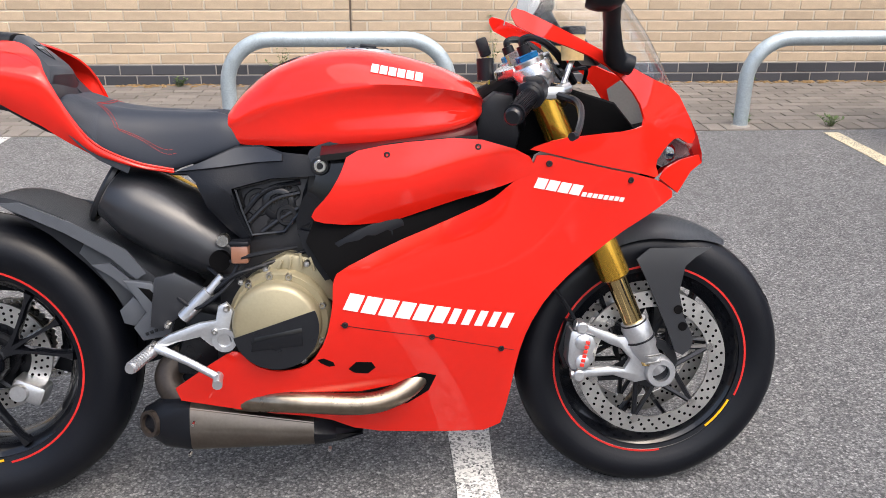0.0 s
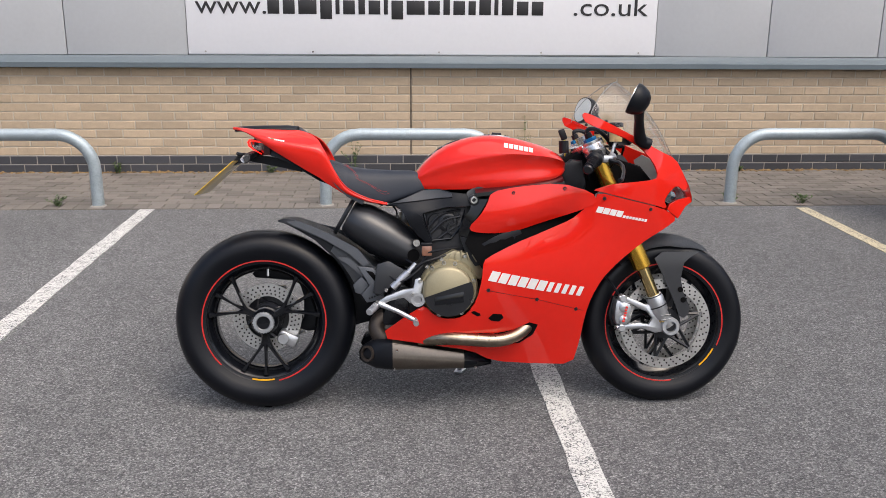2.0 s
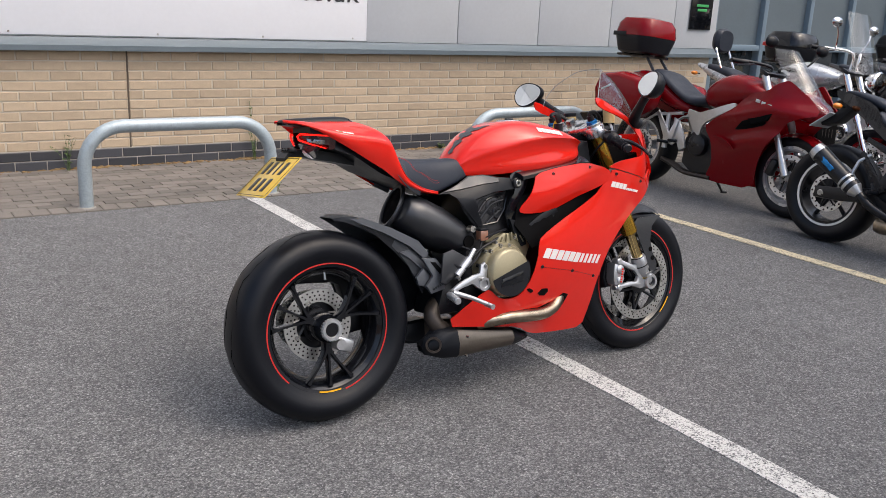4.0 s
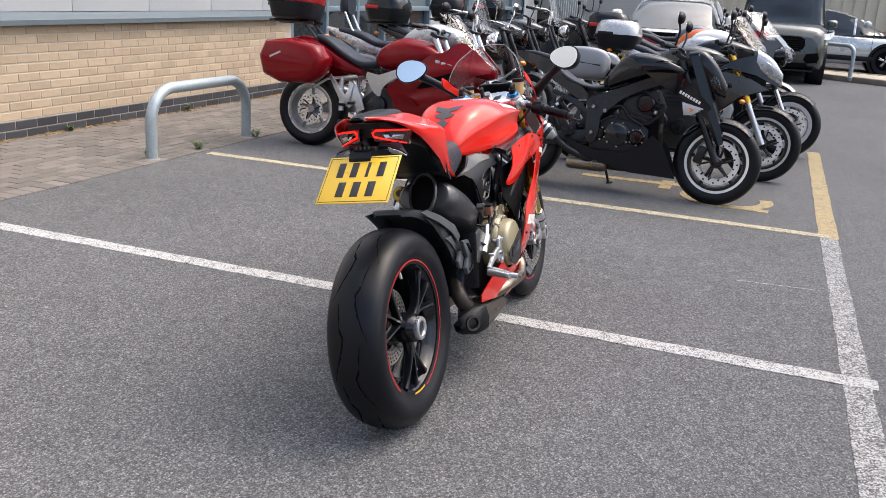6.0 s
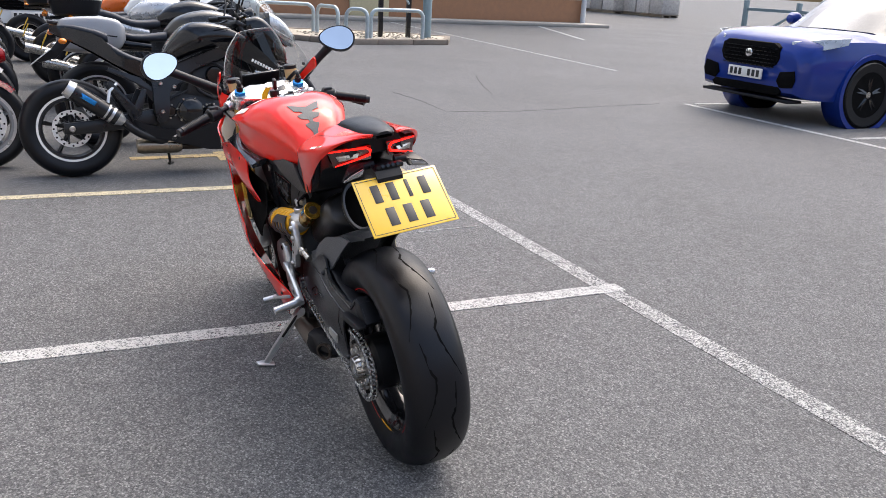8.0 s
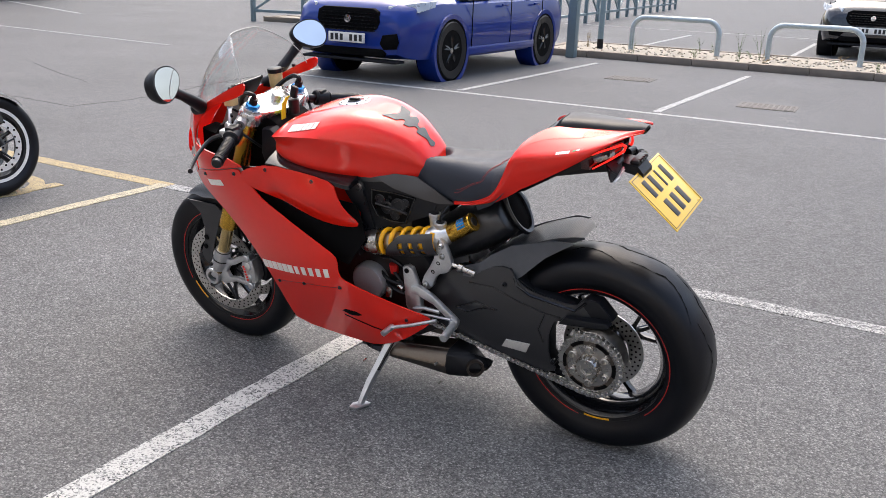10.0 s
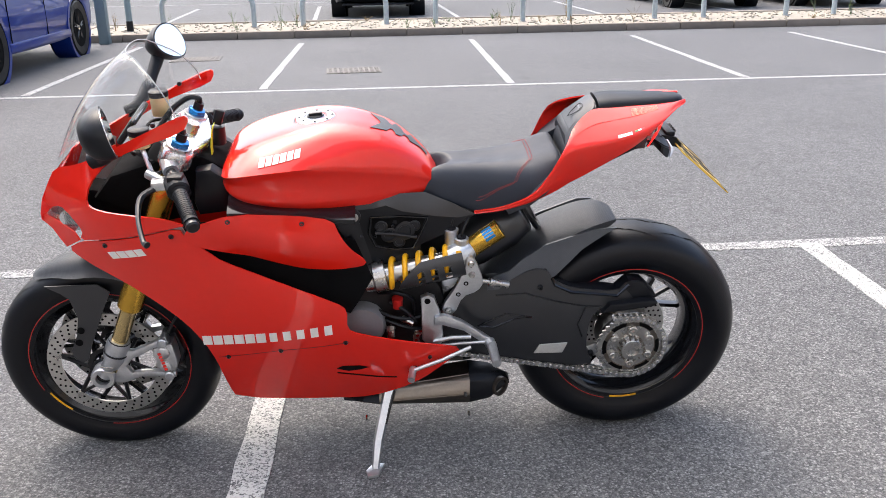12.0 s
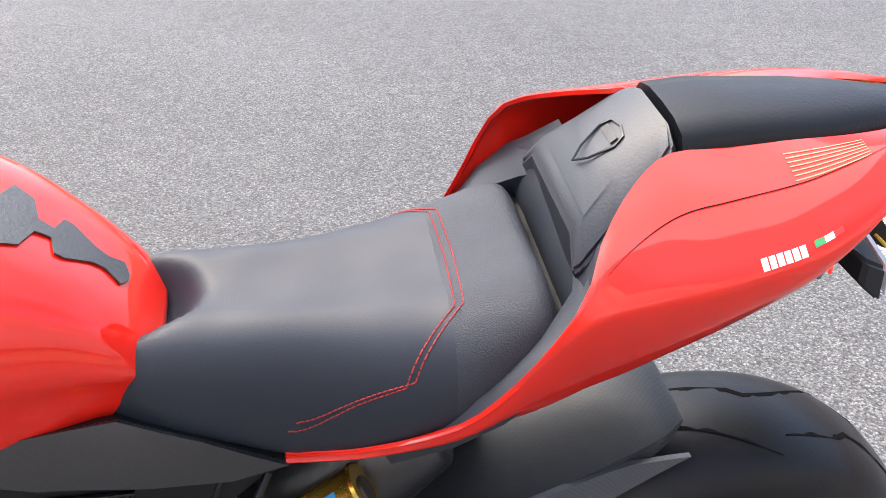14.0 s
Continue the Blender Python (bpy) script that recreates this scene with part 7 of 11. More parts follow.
# frame covers: a carbon rail, struts and a pocket that shows the belt covers
def pocket_rim(parent, outline, hgt, s, r, material):
    bm = bmesh.new()
    pts = [V(x, s * (hgt(x, z) + 0.001), z) for x, z in outline + outline[:1]]
    tube(bm, pts, r, 6)
    part("pocket_rim", bm, material, parent)


def pivot_bolt(parent, x, z, y0, s):
    bm = bmesh.new()
    lathe(bm, [(0.0185, s * (y0 - 0.012)), (0.0185, s * (y0 + 0.004)), (0.016, s * (y0 + 0.006)), (0.0, s * (y0 + 0.006))], (x, 0, z), "y", 24)
    cup = part("pivot_boss", bm, M_BLACK_SATIN, parent)
    bm = bmesh.new()
    lathe(bm, [(0.0125, s * y0), (0.0125, s * (y0 + 0.0085)), (0.011, s * (y0 + 0.010)), (0.0065, s * (y0 + 0.010)), (0.0055, s * (y0 + 0.004)), (0.0, s * (y0 + 0.004))], (x, 0, z), "y", 24)
    part("pivot_bolt", bm, M_STEEL, cup, "steel pivot bolt")


# right
fr = sub("frame_cover", bike, "matt black frame side cover")
hgt = field([(0.44, 0.728, 0.104), (0.562, 0.780, 0.094), (0.616, 0.782, 0.112), (0.58, 0.735, 0.134), (0.66, 0.755, 0.148), (0.72, 0.745, 0.152), (0.76, 0.745, 0.156), (0.62, 0.715, 0.146), (0.52, 0.70, 0.146), (0.53, 0.65, 0.138), (0.58, 0.61, 0.134), (0.70, 0.64, 0.152), (0.75, 0.60, 0.165)])
bm = bmesh.new()
shell(bm, [(0.430, 0.727), (0.491, 0.750), (0.562, 0.781), (0.616, 0.784), (0.659, 0.772), (0.719, 0.766), (0.752, 0.772), (0.768, 0.752), (0.757, 0.730), (0.707, 0.726), (0.635, 0.722), (0.556, 0.702), (0.565, 0.663), (0.590, 0.604), (0.575, 0.594), (0.543, 0.622), (0.508, 0.664), (0.486, 0.712), (0.466, 0.728)], hgt, -1, 0.010, 0.02)
part("upper_rail", bm, M_BLACK_PLASTIC, fr, "matt black rail under the tank", 50)
bm = bmesh.new()
shell(bm, [(0.446, 0.733), (0.505, 0.755), (0.562, 0.778), (0.616, 0.781), (0.657, 0.769), (0.657, 0.757), (0.60, 0.752), (0.54, 0.744), (0.485, 0.738)], lambda x, z: hgt(x, z) + 0.005 - 0.10 * max(0.0, z - 0.765), -1, 0.006, 0.02)
part("rail_blade", bm, M_CARBON, fr, "faceted carbon blade on the rail", 50)
bm = bmesh.new()
shell(bm, [(0.486, 0.712), (0.530, 0.708), (0.556, 0.690), (0.563, 0.655), (0.586, 0.606), (0.574, 0.600), (0.540, 0.640), (0.508, 0.672)], lambda x, z: hgt(x, z) + 0.004, -1, 0.006, 0.02)
part("rear_strut", bm, M_BLACK_PLASTIC, fr)
bm = bmesh.new()
prism(bm, [(0.550, 0.700), (0.705, 0.726), (0.70, 0.66), (0.66, 0.600), (0.580, 0.592)], -0.118, -0.100, 0.004)
part("cam_cover", bm, M_ENGINE, fr)
pocket_rim(fr, [(0.560, 0.700), (0.635, 0.718), (0.706, 0.722), (0.698, 0.690), (0.690, 0.655), (0.655, 0.612), (0.590, 0.606), (0.572, 0.655)], lambda x, z: 0.130, -1, 0.004, M_BLACK_GLOSS)
for q, r, y in (((0.605, 0.672), 0.030, 0.124), ((0.645, 0.668), 0.034, 0.126), ((0.660, 0.645), 0.022, 0.130), ((0.672, 0.690), 0.018, 0.124), ((0.640, 0.625), 0.024, 0.122)):
    bm = bmesh.new()
    lathe(bm, [(r, -0.112), (r, -y), (r * 0.88, -y - 0.003), (r * 0.62, -y - 0.003), (r * 0.56, -y), (0, -y)], (q[0], 0, q[1]), "y", 24)
    part("belt_cover", bm, M_BLACK_SATIN, fr)
for pts in (((0.575, 0.650), (0.62, 0.695), (0.69, 0.712)), ((0.585, 0.632), (0.635, 0.676), (0.688, 0.690)), ((0.61, 0.612), (0.65, 0.64), (0.685, 0.66))):
    bm = bmesh.new()
    tube(bm, [V(x, -0.127, z) for x, z in pts], 0.0055, 8, smooth=5)
    part("rib", bm, M_BLACK_SATIN, fr)
bolts([(0.668, 0.702), (0.655, 0.650), (0.612, 0.690)], 0.005, fr, M_BLACK_GLOSS, -0.124, -0.132)
bm = bmesh.new()
shell(bm, round_off([(0.705, 0.772), (0.735, 0.790), (0.810, 0.800), (0.792, 0.776), (0.776, 0.740), (0.750, 0.697), (0.716, 0.655), (0.722, 0.640), (0.765, 0.630), (0.870, 0.632), (0.870, 0.610), (0.800, 0.594), (0.755, 0.570), (0.735, 0.540), (0.712, 0.552), (0.676, 0.626), (0.694, 0.682), (0.724, 0.720), (0.716, 0.748)], 1), lambda x, z: hgt(x, z) + 0.002, -1, 0.010, 0.025)
part("front_strut", bm, M_BLACK_GLOSS, fr, "gloss black frame casting")
bm = bmesh.new()
shell(bm, [(0.684, 0.622), (0.700, 0.575), (0.735, 0.520), (0.755, 0.525), (0.748, 0.560), (0.765, 0.595), (0.735, 0.612)], lambda x, z: 0.172, -1, 0.012, 0.03)
part("front_strut", bm, M_BLACK_PLASTIC, fr)
pivot_bolt(fr, 0.732, 0.747, 0.158, -1)
bm = bmesh.new()
prism(bm, [(0.765, 0.545), (0.79, 0.575), (0.90, 0.63), (0.88, 0.66), (0.80, 0.625), (0.755, 0.60)], -0.19, -0.13, 0.008)
part("radiator_duct", bm, M_BLACK_PLASTIC, fr)
# left
fr = sub("frame_cover", bike, "matt black frame side cover")
hgl = field([(0.44, 0.745, 0.090), (0.561, 0.800, 0.084), (0.66, 0.795, 0.110), (0.56, 0.760, 0.104), (0.66, 0.765, 0.124), (0.76, 0.765, 0.134), (0.74, 0.74, 0.128), (0.66, 0.70, 0.118), (0.54, 0.70, 0.112), (0.70, 0.62, 0.122), (0.60, 0.64, 0.112), (0.80, 0.66, 0.150)])
bm = bmesh.new()
shell(bm, [(0.432, 0.728), (0.500, 0.765), (0.561, 0.792), (0.640, 0.798), (0.707, 0.793), (0.790, 0.775), (0.782, 0.745), (0.748, 0.690), (0.728, 0.640), (0.735, 0.600), (0.690, 0.600), (0.623, 0.632), (0.550, 0.668), (0.498, 0.690), (0.462, 0.715)], hgl, 1, 0.010, 0.02)
part("lower_plate", bm, M_BLACK_PLASTIC, fr, "matt black frame plate", 50)
bm = bmesh.new()
shell(bm, [(0.434, 0.730), (0.500, 0.767), (0.561, 0.794), (0.640, 0.800), (0.720, 0.790), (0.775, 0.776), (0.772, 0.752), (0.735, 0.768), (0.690, 0.770), (0.660, 0.776), (0.620, 0.756), (0.540, 0.736), (0.48, 0.726)], lambda x, z: hgl(x, z) + 0.006, 1, 0.006, 0.02)
part("upper_rail", bm, M_CARBON, fr, "carbon rail under the tank", 50)
pocket_rim(fr, [(0.700, 0.744), (0.630, 0.742), (0.556, 0.732), (0.574, 0.690), (0.595, 0.648), (0.640, 0.646), (0.690, 0.659), (0.706, 0.700)], hgl, 1, 0.003, M_BLACK_GLOSS)
bm = bmesh.new()
shell(bm, [(0.696, 0.740), (0.630, 0.738), (0.562, 0.729), (0.578, 0.690), (0.597, 0.652), (0.640, 0.650), (0.686, 0.662), (0.701, 0.700)], lambda x, z: hgl(x, z) + 0.0006, 1, 0.002, 0.03)
part("pocket", bm, M_CAVITY, fr)
for q, r in (((0.615, 0.700), 0.026), ((0.655, 0.690), 0.022), ((0.590, 0.712), 0.015), ((0.675, 0.716), 0.017), ((0.63, 0.668), 0.016)):
    bm = bmesh.new()
    y = hgl(*q)
    lathe(bm, [(r, y - 0.004), (r, y + 0.002), (r * 0.85, y + 0.004), (r * 0.6, y + 0.004), (r * 0.55, y + 0.002), (0, y + 0.002)], (q[0], 0, q[1]), "y", 22)
    part("belt_cover", bm, M_BLACK_SATIN, fr)
bolts([(0.645, 0.718), (0.690, 0.690)], 0.006, fr, M_BLACK_GLOSS, 0.112, 0.126)
bm = bmesh.new()
tube(bm, [V(x, hgl(x, z) + 0.003, z) for x, z in ((0.69, 0.70), (0.63, 0.69), (0.585, 0.68))], 0.005, 8)
part("rib", bm, M_BLACK_SATIN, fr)
bm = bmesh.new()
shell(bm, round_off([(0.735, 0.785), (0.800, 0.790), (0.785, 0.735), (0.760, 0.692), (0.728, 0.655), (0.745, 0.625), (0.880, 0.632), (0.875, 0.605), (0.80, 0.58), (0.75, 0.545), (0.705, 0.575), (0.700, 0.625), (0.715, 0.680), (0.728, 0.735)], 1), lambda x, z: hgl(x, z) + 0.008, 1, 0.010, 0.03)
part("front_strut", bm, M_BLACK_SATIN, fr)
pivot_bolt(fr, 0.742, 0.750, 0.128, 1)
bm = bmesh.new()
prism(bm, [(0.735, 0.535), (0.725, 0.600), (0.79, 0.612), (0.90, 0.645), (0.90, 0.60), (0.80, 0.555)], 0.120, 0.172, 0.008)
part("radiator_duct", bm, M_BLACK_PLASTIC, fr, "dark grey plastic duct")
# exhaust shield under the seat
bm = bmesh.new()
rings = []
d = V(0.262, 0, -0.150).normalized()
nrm = V(0.150, 0, 0.262).normalized()
for t, q, w, cy in ((0.0, 0.050, 0.085, -0.025), (0.005, 0.058, 0.094, -0.025), (0.06, 0.074, 0.108, -0.025), (0.15, 0.078, 0.112, -0.028), (0.23, 0.070, 0.108, -0.03), (0.29, 0.052, 0.100, -0.03), (0.325, 0.030, 0.085, -0.03)):
    c = V(0.298, cy, 0.688) + d * t
    rings.append([c + nrm * (q * math.copysign(abs(math.sin(a)) ** 0.8, math.sin(a))) + V(0, w * math.cos(a), 0) for a in (math.tau * i / 28 for i in range(28))])
loft(bm, rings)
sh = part("exhaust_shield", bm, M_CARBON, bike, "matt carbon barrel shield under the seat", 50)
bm = bmesh.new()
lathe(bm, [(0.0, 0.0), (0.046, 0.0), (0.05, 0.003), (0.046, 0.006), (0.0, 0.006)], (0, 0, 0), "z", 28)
o = part("shield_mouth", bm, M_CAVITY, sh)
bm = bmesh.new()
lathe(bm, [(0.046, 0.002), (0.056, 0.0), (0.058, 0.008), (0.054, 0.014), (0.047, 0.012)], (0, 0, 0), "z", 32, True)
rim = part("mouth_rim", bm, M_CARBON, sh)
rim.matrix_local = o.matrix_local = Matrix.Translation(V(0.294, -0.025, 0.690)) @ V(-0.87, 0, 0.5).to_track_quat("Z", "Y").to_matrix().to_4x4() @ Matrix.Diagonal((0.9, 1.45, 1, 1))
bm = bmesh.new()
cyl(bm, (0.525, -0.118, 0.558), (0.525, -0.141, 0.556), 0.021, seg=22)
part("shield_hole", bm, M_CAVITY, sh)
bm = bmesh.new()
cyl(bm, (0.535, -0.13, 0.600), (0.535, -0.155, 0.600), 0.012, seg=14)
part("sensor", bm, M_STEEL, sh)
# header pipes and mufflers
# near-black patch on the panel paints the shaded slot round the pipe
bm = bmesh.new()
shell(bm, [(0.570, 0.262), (0.610, 0.280), (0.66, 0.294), (0.80, 0.284), (0.87, 0.296), (0.925, 0.322), (0.955, 0.312), (0.940, 0.275), (0.895, 0.244), (0.80, 0.238), (0.65, 0.250)], lambda x, z: SIDE(x, z) + 0.0014, -1, 0.0014, 0.02)
part("header_recess", bm, M_CAVITY, bike, "dark slot round the header pipe")
bm = bmesh.new()
tube(bm, [(0.545, -0.140, 0.262), (0.60, -0.168, 0.268), (0.66, -0.184, 0.272), (0.80, -0.182, 0.262), (0.865, -0.172, 0.272), (0.905, -0.158, 0.293), (0.935, -0.130, 0.318)], 0.0225, 18, smooth=5)
part("header_pipe", bm, M_PIPE, bike, "straw-tinted steel header pipe")
bm = bmesh.new()
tube(bm, [(0.50, -0.02, 0.350), (0.43, -0.055, 0.335), (0.395, -0.080, 0.305), (0.405, -0.095, 0.268), (0.45, -0.10, 0.235)], 0.029, 18, smooth=5)
part("link_pipe", bm, M_DARK_PIPE, bike, "brown heat-stained link pipe")
for s in (-1, 1):
    muf = sub("muffler", bike, "short titanium muffler with black end caps")
    def muffler_ring(x, z0, z1, ya, yb):
        o = [(ya + 0.012, z0), (yb - 0.022, z0), (yb - 0.006, z0 + 0.014), (yb, (z0 + z1) / 2), (yb - 0.010, z1 - 0.012), (yb - 0.030, z1), (ya + 0.01, z1), (ya, z1 - 0.01), (ya, z0 + 0.01)]
        return [V(x, s * y, z) for y, z in o]
    tab = tuple((x, z0 + (0.012 if s > 0 else 0), z1 - (0.004 if s > 0 else 0), ya, yb - 0.034) for x, z0, z1, ya, yb in ((0.333, 0.188, 0.214, 0.095, 0.135), (0.345, 0.174, 0.234, 0.085, 0.155), (0.392, 0.160, 0.260, 0.07, 0.190), (0.450, 0.156, 0.264, 0.06, 0.202), (0.700, 0.154, 0.220, 0.06, 0.190), (0.745, 0.156, 0.205, 0.07, 0.180), (0.800, 0.160, 0.180, 0.09, 0.150)))
    for i0, i1, mt, nm in ((0, 3, M_BLACK_PLASTIC, "end_cap"), (3, 4, M_TITANIUM, "muffler_body"), (4, 6, M_BLACK_PLASTIC, "front_cap")):
        bm = bmesh.new()
        loft(bm, [muffler_ring(*tab[i]) for i in range(i0, i1 + 1)])
        bmesh.ops.bevel(bm, geom=[e for e in bm.edges if e.calc_length() > 0.05], offset=0.002, segments=2, affect="EDGES", clamp_overlap=True)
        part(nm, bm, mt, muf)
    bm = bmesh.new()
    lathe(bm, [(0.021, 0.004), (0.028, 0.004), (0.028, -0.008), (0.021, -0.008)], (0, 0, 0), "z", 24, True)
    o = part("outlet_ring", bm, M_DARK_PIPE, muf)
    o.matrix_local = Matrix.Translation((0.362, s * 0.136, 0.212)) @ V(-0.62, s * 0.76, 0.08).to_track_quat("Z", "Y").to_matrix().to_4x4()
    bm = bmesh.new()
    lathe(bm, [(0.0, 0.002), (0.022, 0.002), (0.022, -0.01), (0, -0.01)], (0, 0, 0), "z", 24)
    o2 = part("outlet_bore", bm, M_CAVITY, muf)
    o2.matrix_local = o.matrix_local
    bolts([(0.455, 0.17), (0.735, 0.172), (0.465, 0.235)], 0.004, muf, M_STEEL, s * 0.19, s * 0.204)

# ---- footrests, levers, suspension on the left, side stand ----
rest = sub("footrest_right", bike, "bright alloy footrest bracket and brake pedal")
bm = bmesh.new()
prism(bm, [(0.545, 0.488), (0.558, 0.470), (0.548, 0.425), (0.552, 0.400), (0.535, 0.392), (0.51, 0.40), (0.49, 0.418), (0.445, 0.408), (0.405, 0.392), (0.395, 0.402), (0.43, 0.425), (0.49, 0.447), (0.522, 0.452), (0.528, 0.480)], -0.205, -0.190, 0.005)
part("bracket", bm, M_ALLOY, rest)
bm = bmesh.new()
lathe(bm, [(0.014, -0.188), (0.024, -0.188), (0.024, -0.208), (0.014, -0.208)], (0.538, 0, 0.412), "y", 20, True)
part("pivot_ring", bm, M_ALLOY, rest)
bm = bmesh.new()
tube(bm, [(0.405, -0.205, 0.40), (0.47, -0.222, 0.375), (0.53, -0.235, 0.345)], [0.010, 0.008, 0.008], 10)
tube(bm, [(0.526, -0.225, 0.346), (0.530, -0.262, 0.340)], 0.010, 10)
part("brake_pedal", bm, M_ALLOY, rest)
bm = bmesh.new()
tube(bm, [(0.396, -0.20, 0.392), (0.384, -0.24, 0.388), (0.374, -0.282, 0.384)], [0.014, 0.0115, 0.0095], 10)
peg = part("foot_peg", bm, M_ALLOY, bike)
for k in range(8):
    q = V(0.396, -0.20, 0.392).lerp(V(0.374, -0.282, 0.384), 0.25 + k * 0.09)
    bm = bmesh.new()
    tube(bm, [q, q + V(-0.001, -0.004, 0)], 0.0125, 8)
    part("peg_ring", bm, M_ALLOY, peg)
bm = bmesh.new()
prism(bm, [(0.45, 0.455), (0.50, 0.505), (0.44, 0.54), (0.40, 0.53), (0.385, 0.43), (0.41, 0.42)], -0.165, -0.155, 0.004)
part("heel_guard", bm, M_CARBON, rest, "small carbon heel guard")
bolts([(0.545, 0.475), (0.43, 0.445), (0.40, 0.405), (0.52, 0.43)], 0.007, rest, M_STEEL, -0.195, -0.212)
bm = bmesh.new()
cyl(bm, (0.452, -0.165, 0.448), (0.505, -0.165, 0.500), 0.014, seg=14)
cyl(bm, (0.505, -0.165, 0.500), (0.532, -0.160, 0.530), 0.009, seg=12)
part("rear_master_cylinder", bm, M_ALLOY, rest)
bm = bmesh.new()
box(bm, (0.570, -0.158, 0.575), (0.034, 0.03, 0.036), 0.004)
rr = part("rear_reservoir", bm, paint("brown_fluid_cup", (0.22, 0.10, 0.06), 0.3, coat=0.5), bike, "small brown brake fluid reservoir")
bm = bmesh.new()
box(bm, (0.570, -0.158, 0.597), (0.038, 0.034, 0.010), 0.003)
part("reservoir_cap", bm, M_BLACK_PLASTIC, rr)
for pts in ([(0.565, -0.16, 0.555), (0.55, -0.165, 0.53), (0.52, -0.165, 0.52), (0.505, -0.165, 0.505)], [(0.62, -0.165, 0.552), (0.56, -0.172, 0.535), (0.51, -0.165, 0.50), (0.47, -0.15, 0.50)], [(0.70, -0.14, 0.575), (0.60, -0.168, 0.548), (0.54, -0.16, 0.525), (0.50, -0.13, 0.54)], [(0.55, -0.165, 0.56), (0.60, -0.17, 0.575), (0.68, -0.15, 0.585)], [(0.44, -0.16, 0.49), (0.48, -0.175, 0.47), (0.53, -0.175, 0.50), (0.56, -0.165, 0.53)]):
    bm = bmesh.new()
    tube(bm, pts, 0.0045, 7, smooth=5)
    part("hose", bm, M_BLACK_PLASTIC, bike)
lf = sub("footrest_left", bike, "bright alloy footrest bracket and gear lever")
bm = bmesh.new()
prism(bm, [(0.580, 0.530), (0.562, 0.538), (0.545, 0.530), (0.528, 0.478), (0.520, 0.395), (0.535, 0.378), (0.565, 0.382), (0.578, 0.40)], 0.150, 0.172, 0.006)
part("bracket", bm, M_ALLOY, lf)
bm = bmesh.new()
lathe(bm, [(0.0, 0.173), (0.008, 0.173), (0.008, 0.175), (0.0, 0.175)], (0.563, 0, 0.522), "y", 14)
part("bracket_hole", bm, M_CAVITY, lf)
bm = bmesh.new()
prism(bm, [(0.545, 0.478), (0.520, 0.482), (0.475, 0.462), (0.405, 0.408), (0.388, 0.392), (0.392, 0.378), (0.408, 0.382), (0.470, 0.432), (0.525, 0.452), (0.548, 0.452)], 0.166, 0.184, 0.004)
tube(bm, [(0.548, 0.172, 0.395), (0.50, 0.180, 0.412), (0.45, 0.182, 0.412)], 0.006, 10)
tube(bm, [(0.552, 0.170, 0.378), (0.48, 0.180, 0.392), (0.402, 0.184, 0.396)], 0.0045, 10)
part("peg_arm", bm, M_ALLOY, lf)
bm = bmesh.new()
tube(bm, [(0.402, 0.178, 0.394), (0.398, 0.192, 0.390), (0.396, 0.194, 0.388), (0.391, 0.266, 0.382)], [0.015, 0.015, 0.0135, 0.0120], 12)
part("foot_peg", bm, M_ALLOY, lf)
bm = bmesh.new()
tube(bm, [(0.452, 0.20, 0.392), (0.53, 0.215, 0.365), (0.61, 0.22, 0.338)], 0.0055, 10)
tube(bm, [(0.605, 0.21, 0.339), (0.612, 0.255, 0.334)], 0.0095, 10)
part("gear_lever", bm, M_ALLOY, lf)
bm = bmesh.new()
prism(bm, round_off([(0.458, 0.642), (0.438, 0.628), (0.414, 0.562), (0.430, 0.534), (0.470, 0.520), (0.492, 0.466), (0.518, 0.464), (0.526, 0.490), (0.482, 0.560), (0.468, 0.605)], 1), 0.136, 0.156, 0.004)
lk = part("suspension_link", bm, M_ALLOY, bike, "milled alloy suspension rocker")
bolts([(0.449, 0.618), (0.447, 0.586), (0.508, 0.482)], 0.0095, lk, M_STEEL, 0.150, 0.164)
bolts([(0.462, 0.560), (0.482, 0.528)], 0.0075, lk, M_CAVITY, 0.150, 0.1568, "lightening_hole")
bm = bmesh.new()
tube(bm, [(0.432, 0.146, 0.562), (0.402, 0.144, 0.556), (0.400, 0.144, 0.556), (0.388, 0.143, 0.552), (0.386, 0.143, 0.552), (0.350, 0.138, 0.541)], [0.007, 0.007, 0.013, 0.013, 0.009, 0.010], 12)
part("link_rod", bm, M_STEEL, lk)
shock = sub("rear_shock", bike, "yellow-sprung rear shock lying on its side")
A, B = V(0.712, 0.138, 0.576), V(0.470, 0.124, 0.622)
u = (B - A).normalized()
bm = bmesh.new()
tube(bm, [A - u * 0.03, A - u * 0.012, A - u * 0.010, A + u * 0.012, A + u * 0.016, A + u * 0.045, A + u * 0.047, B], [0.026, 0.026, 0.034, 0.036, 0.041, 0.042, 0.026, 0.026], 20)
part("damper_body", bm, M_STEEL, shock)
e1, e2 = u.cross(V(0, 1, 0)).normalized(), V(0, 1, 0)
e2 = e1.cross(u).normalized()
bm = bmesh.new()
pts = []
for k in range(101):
    a = math.tau * 5.4 * k / 100
    pts.append(A + u * (0.050 + 0.190 * k / 100) + (e1 * math.cos(a) + e2 * math.sin(a)) * 0.0355)
tube(bm, pts, 0.0072, 8)
part("spring", bm, M_YELLOW, shock, "yellow coil spring")
bm = bmesh.new()
rings = []
for k in range(21):
    f = k / 20
    c = A + u * (0.072 + 0.175 * f)
    w0, w1 = -1.25 + 0.55 * (1 - f) ** 2, -0.62 + 1.35 * min(1, f * 2.6) ** 0.6
    rings.append([c + (e2 * math.cos(a) - e1 * math.sin(a)) * 0.0465 for a in np.linspace(w0, w1, 15)])
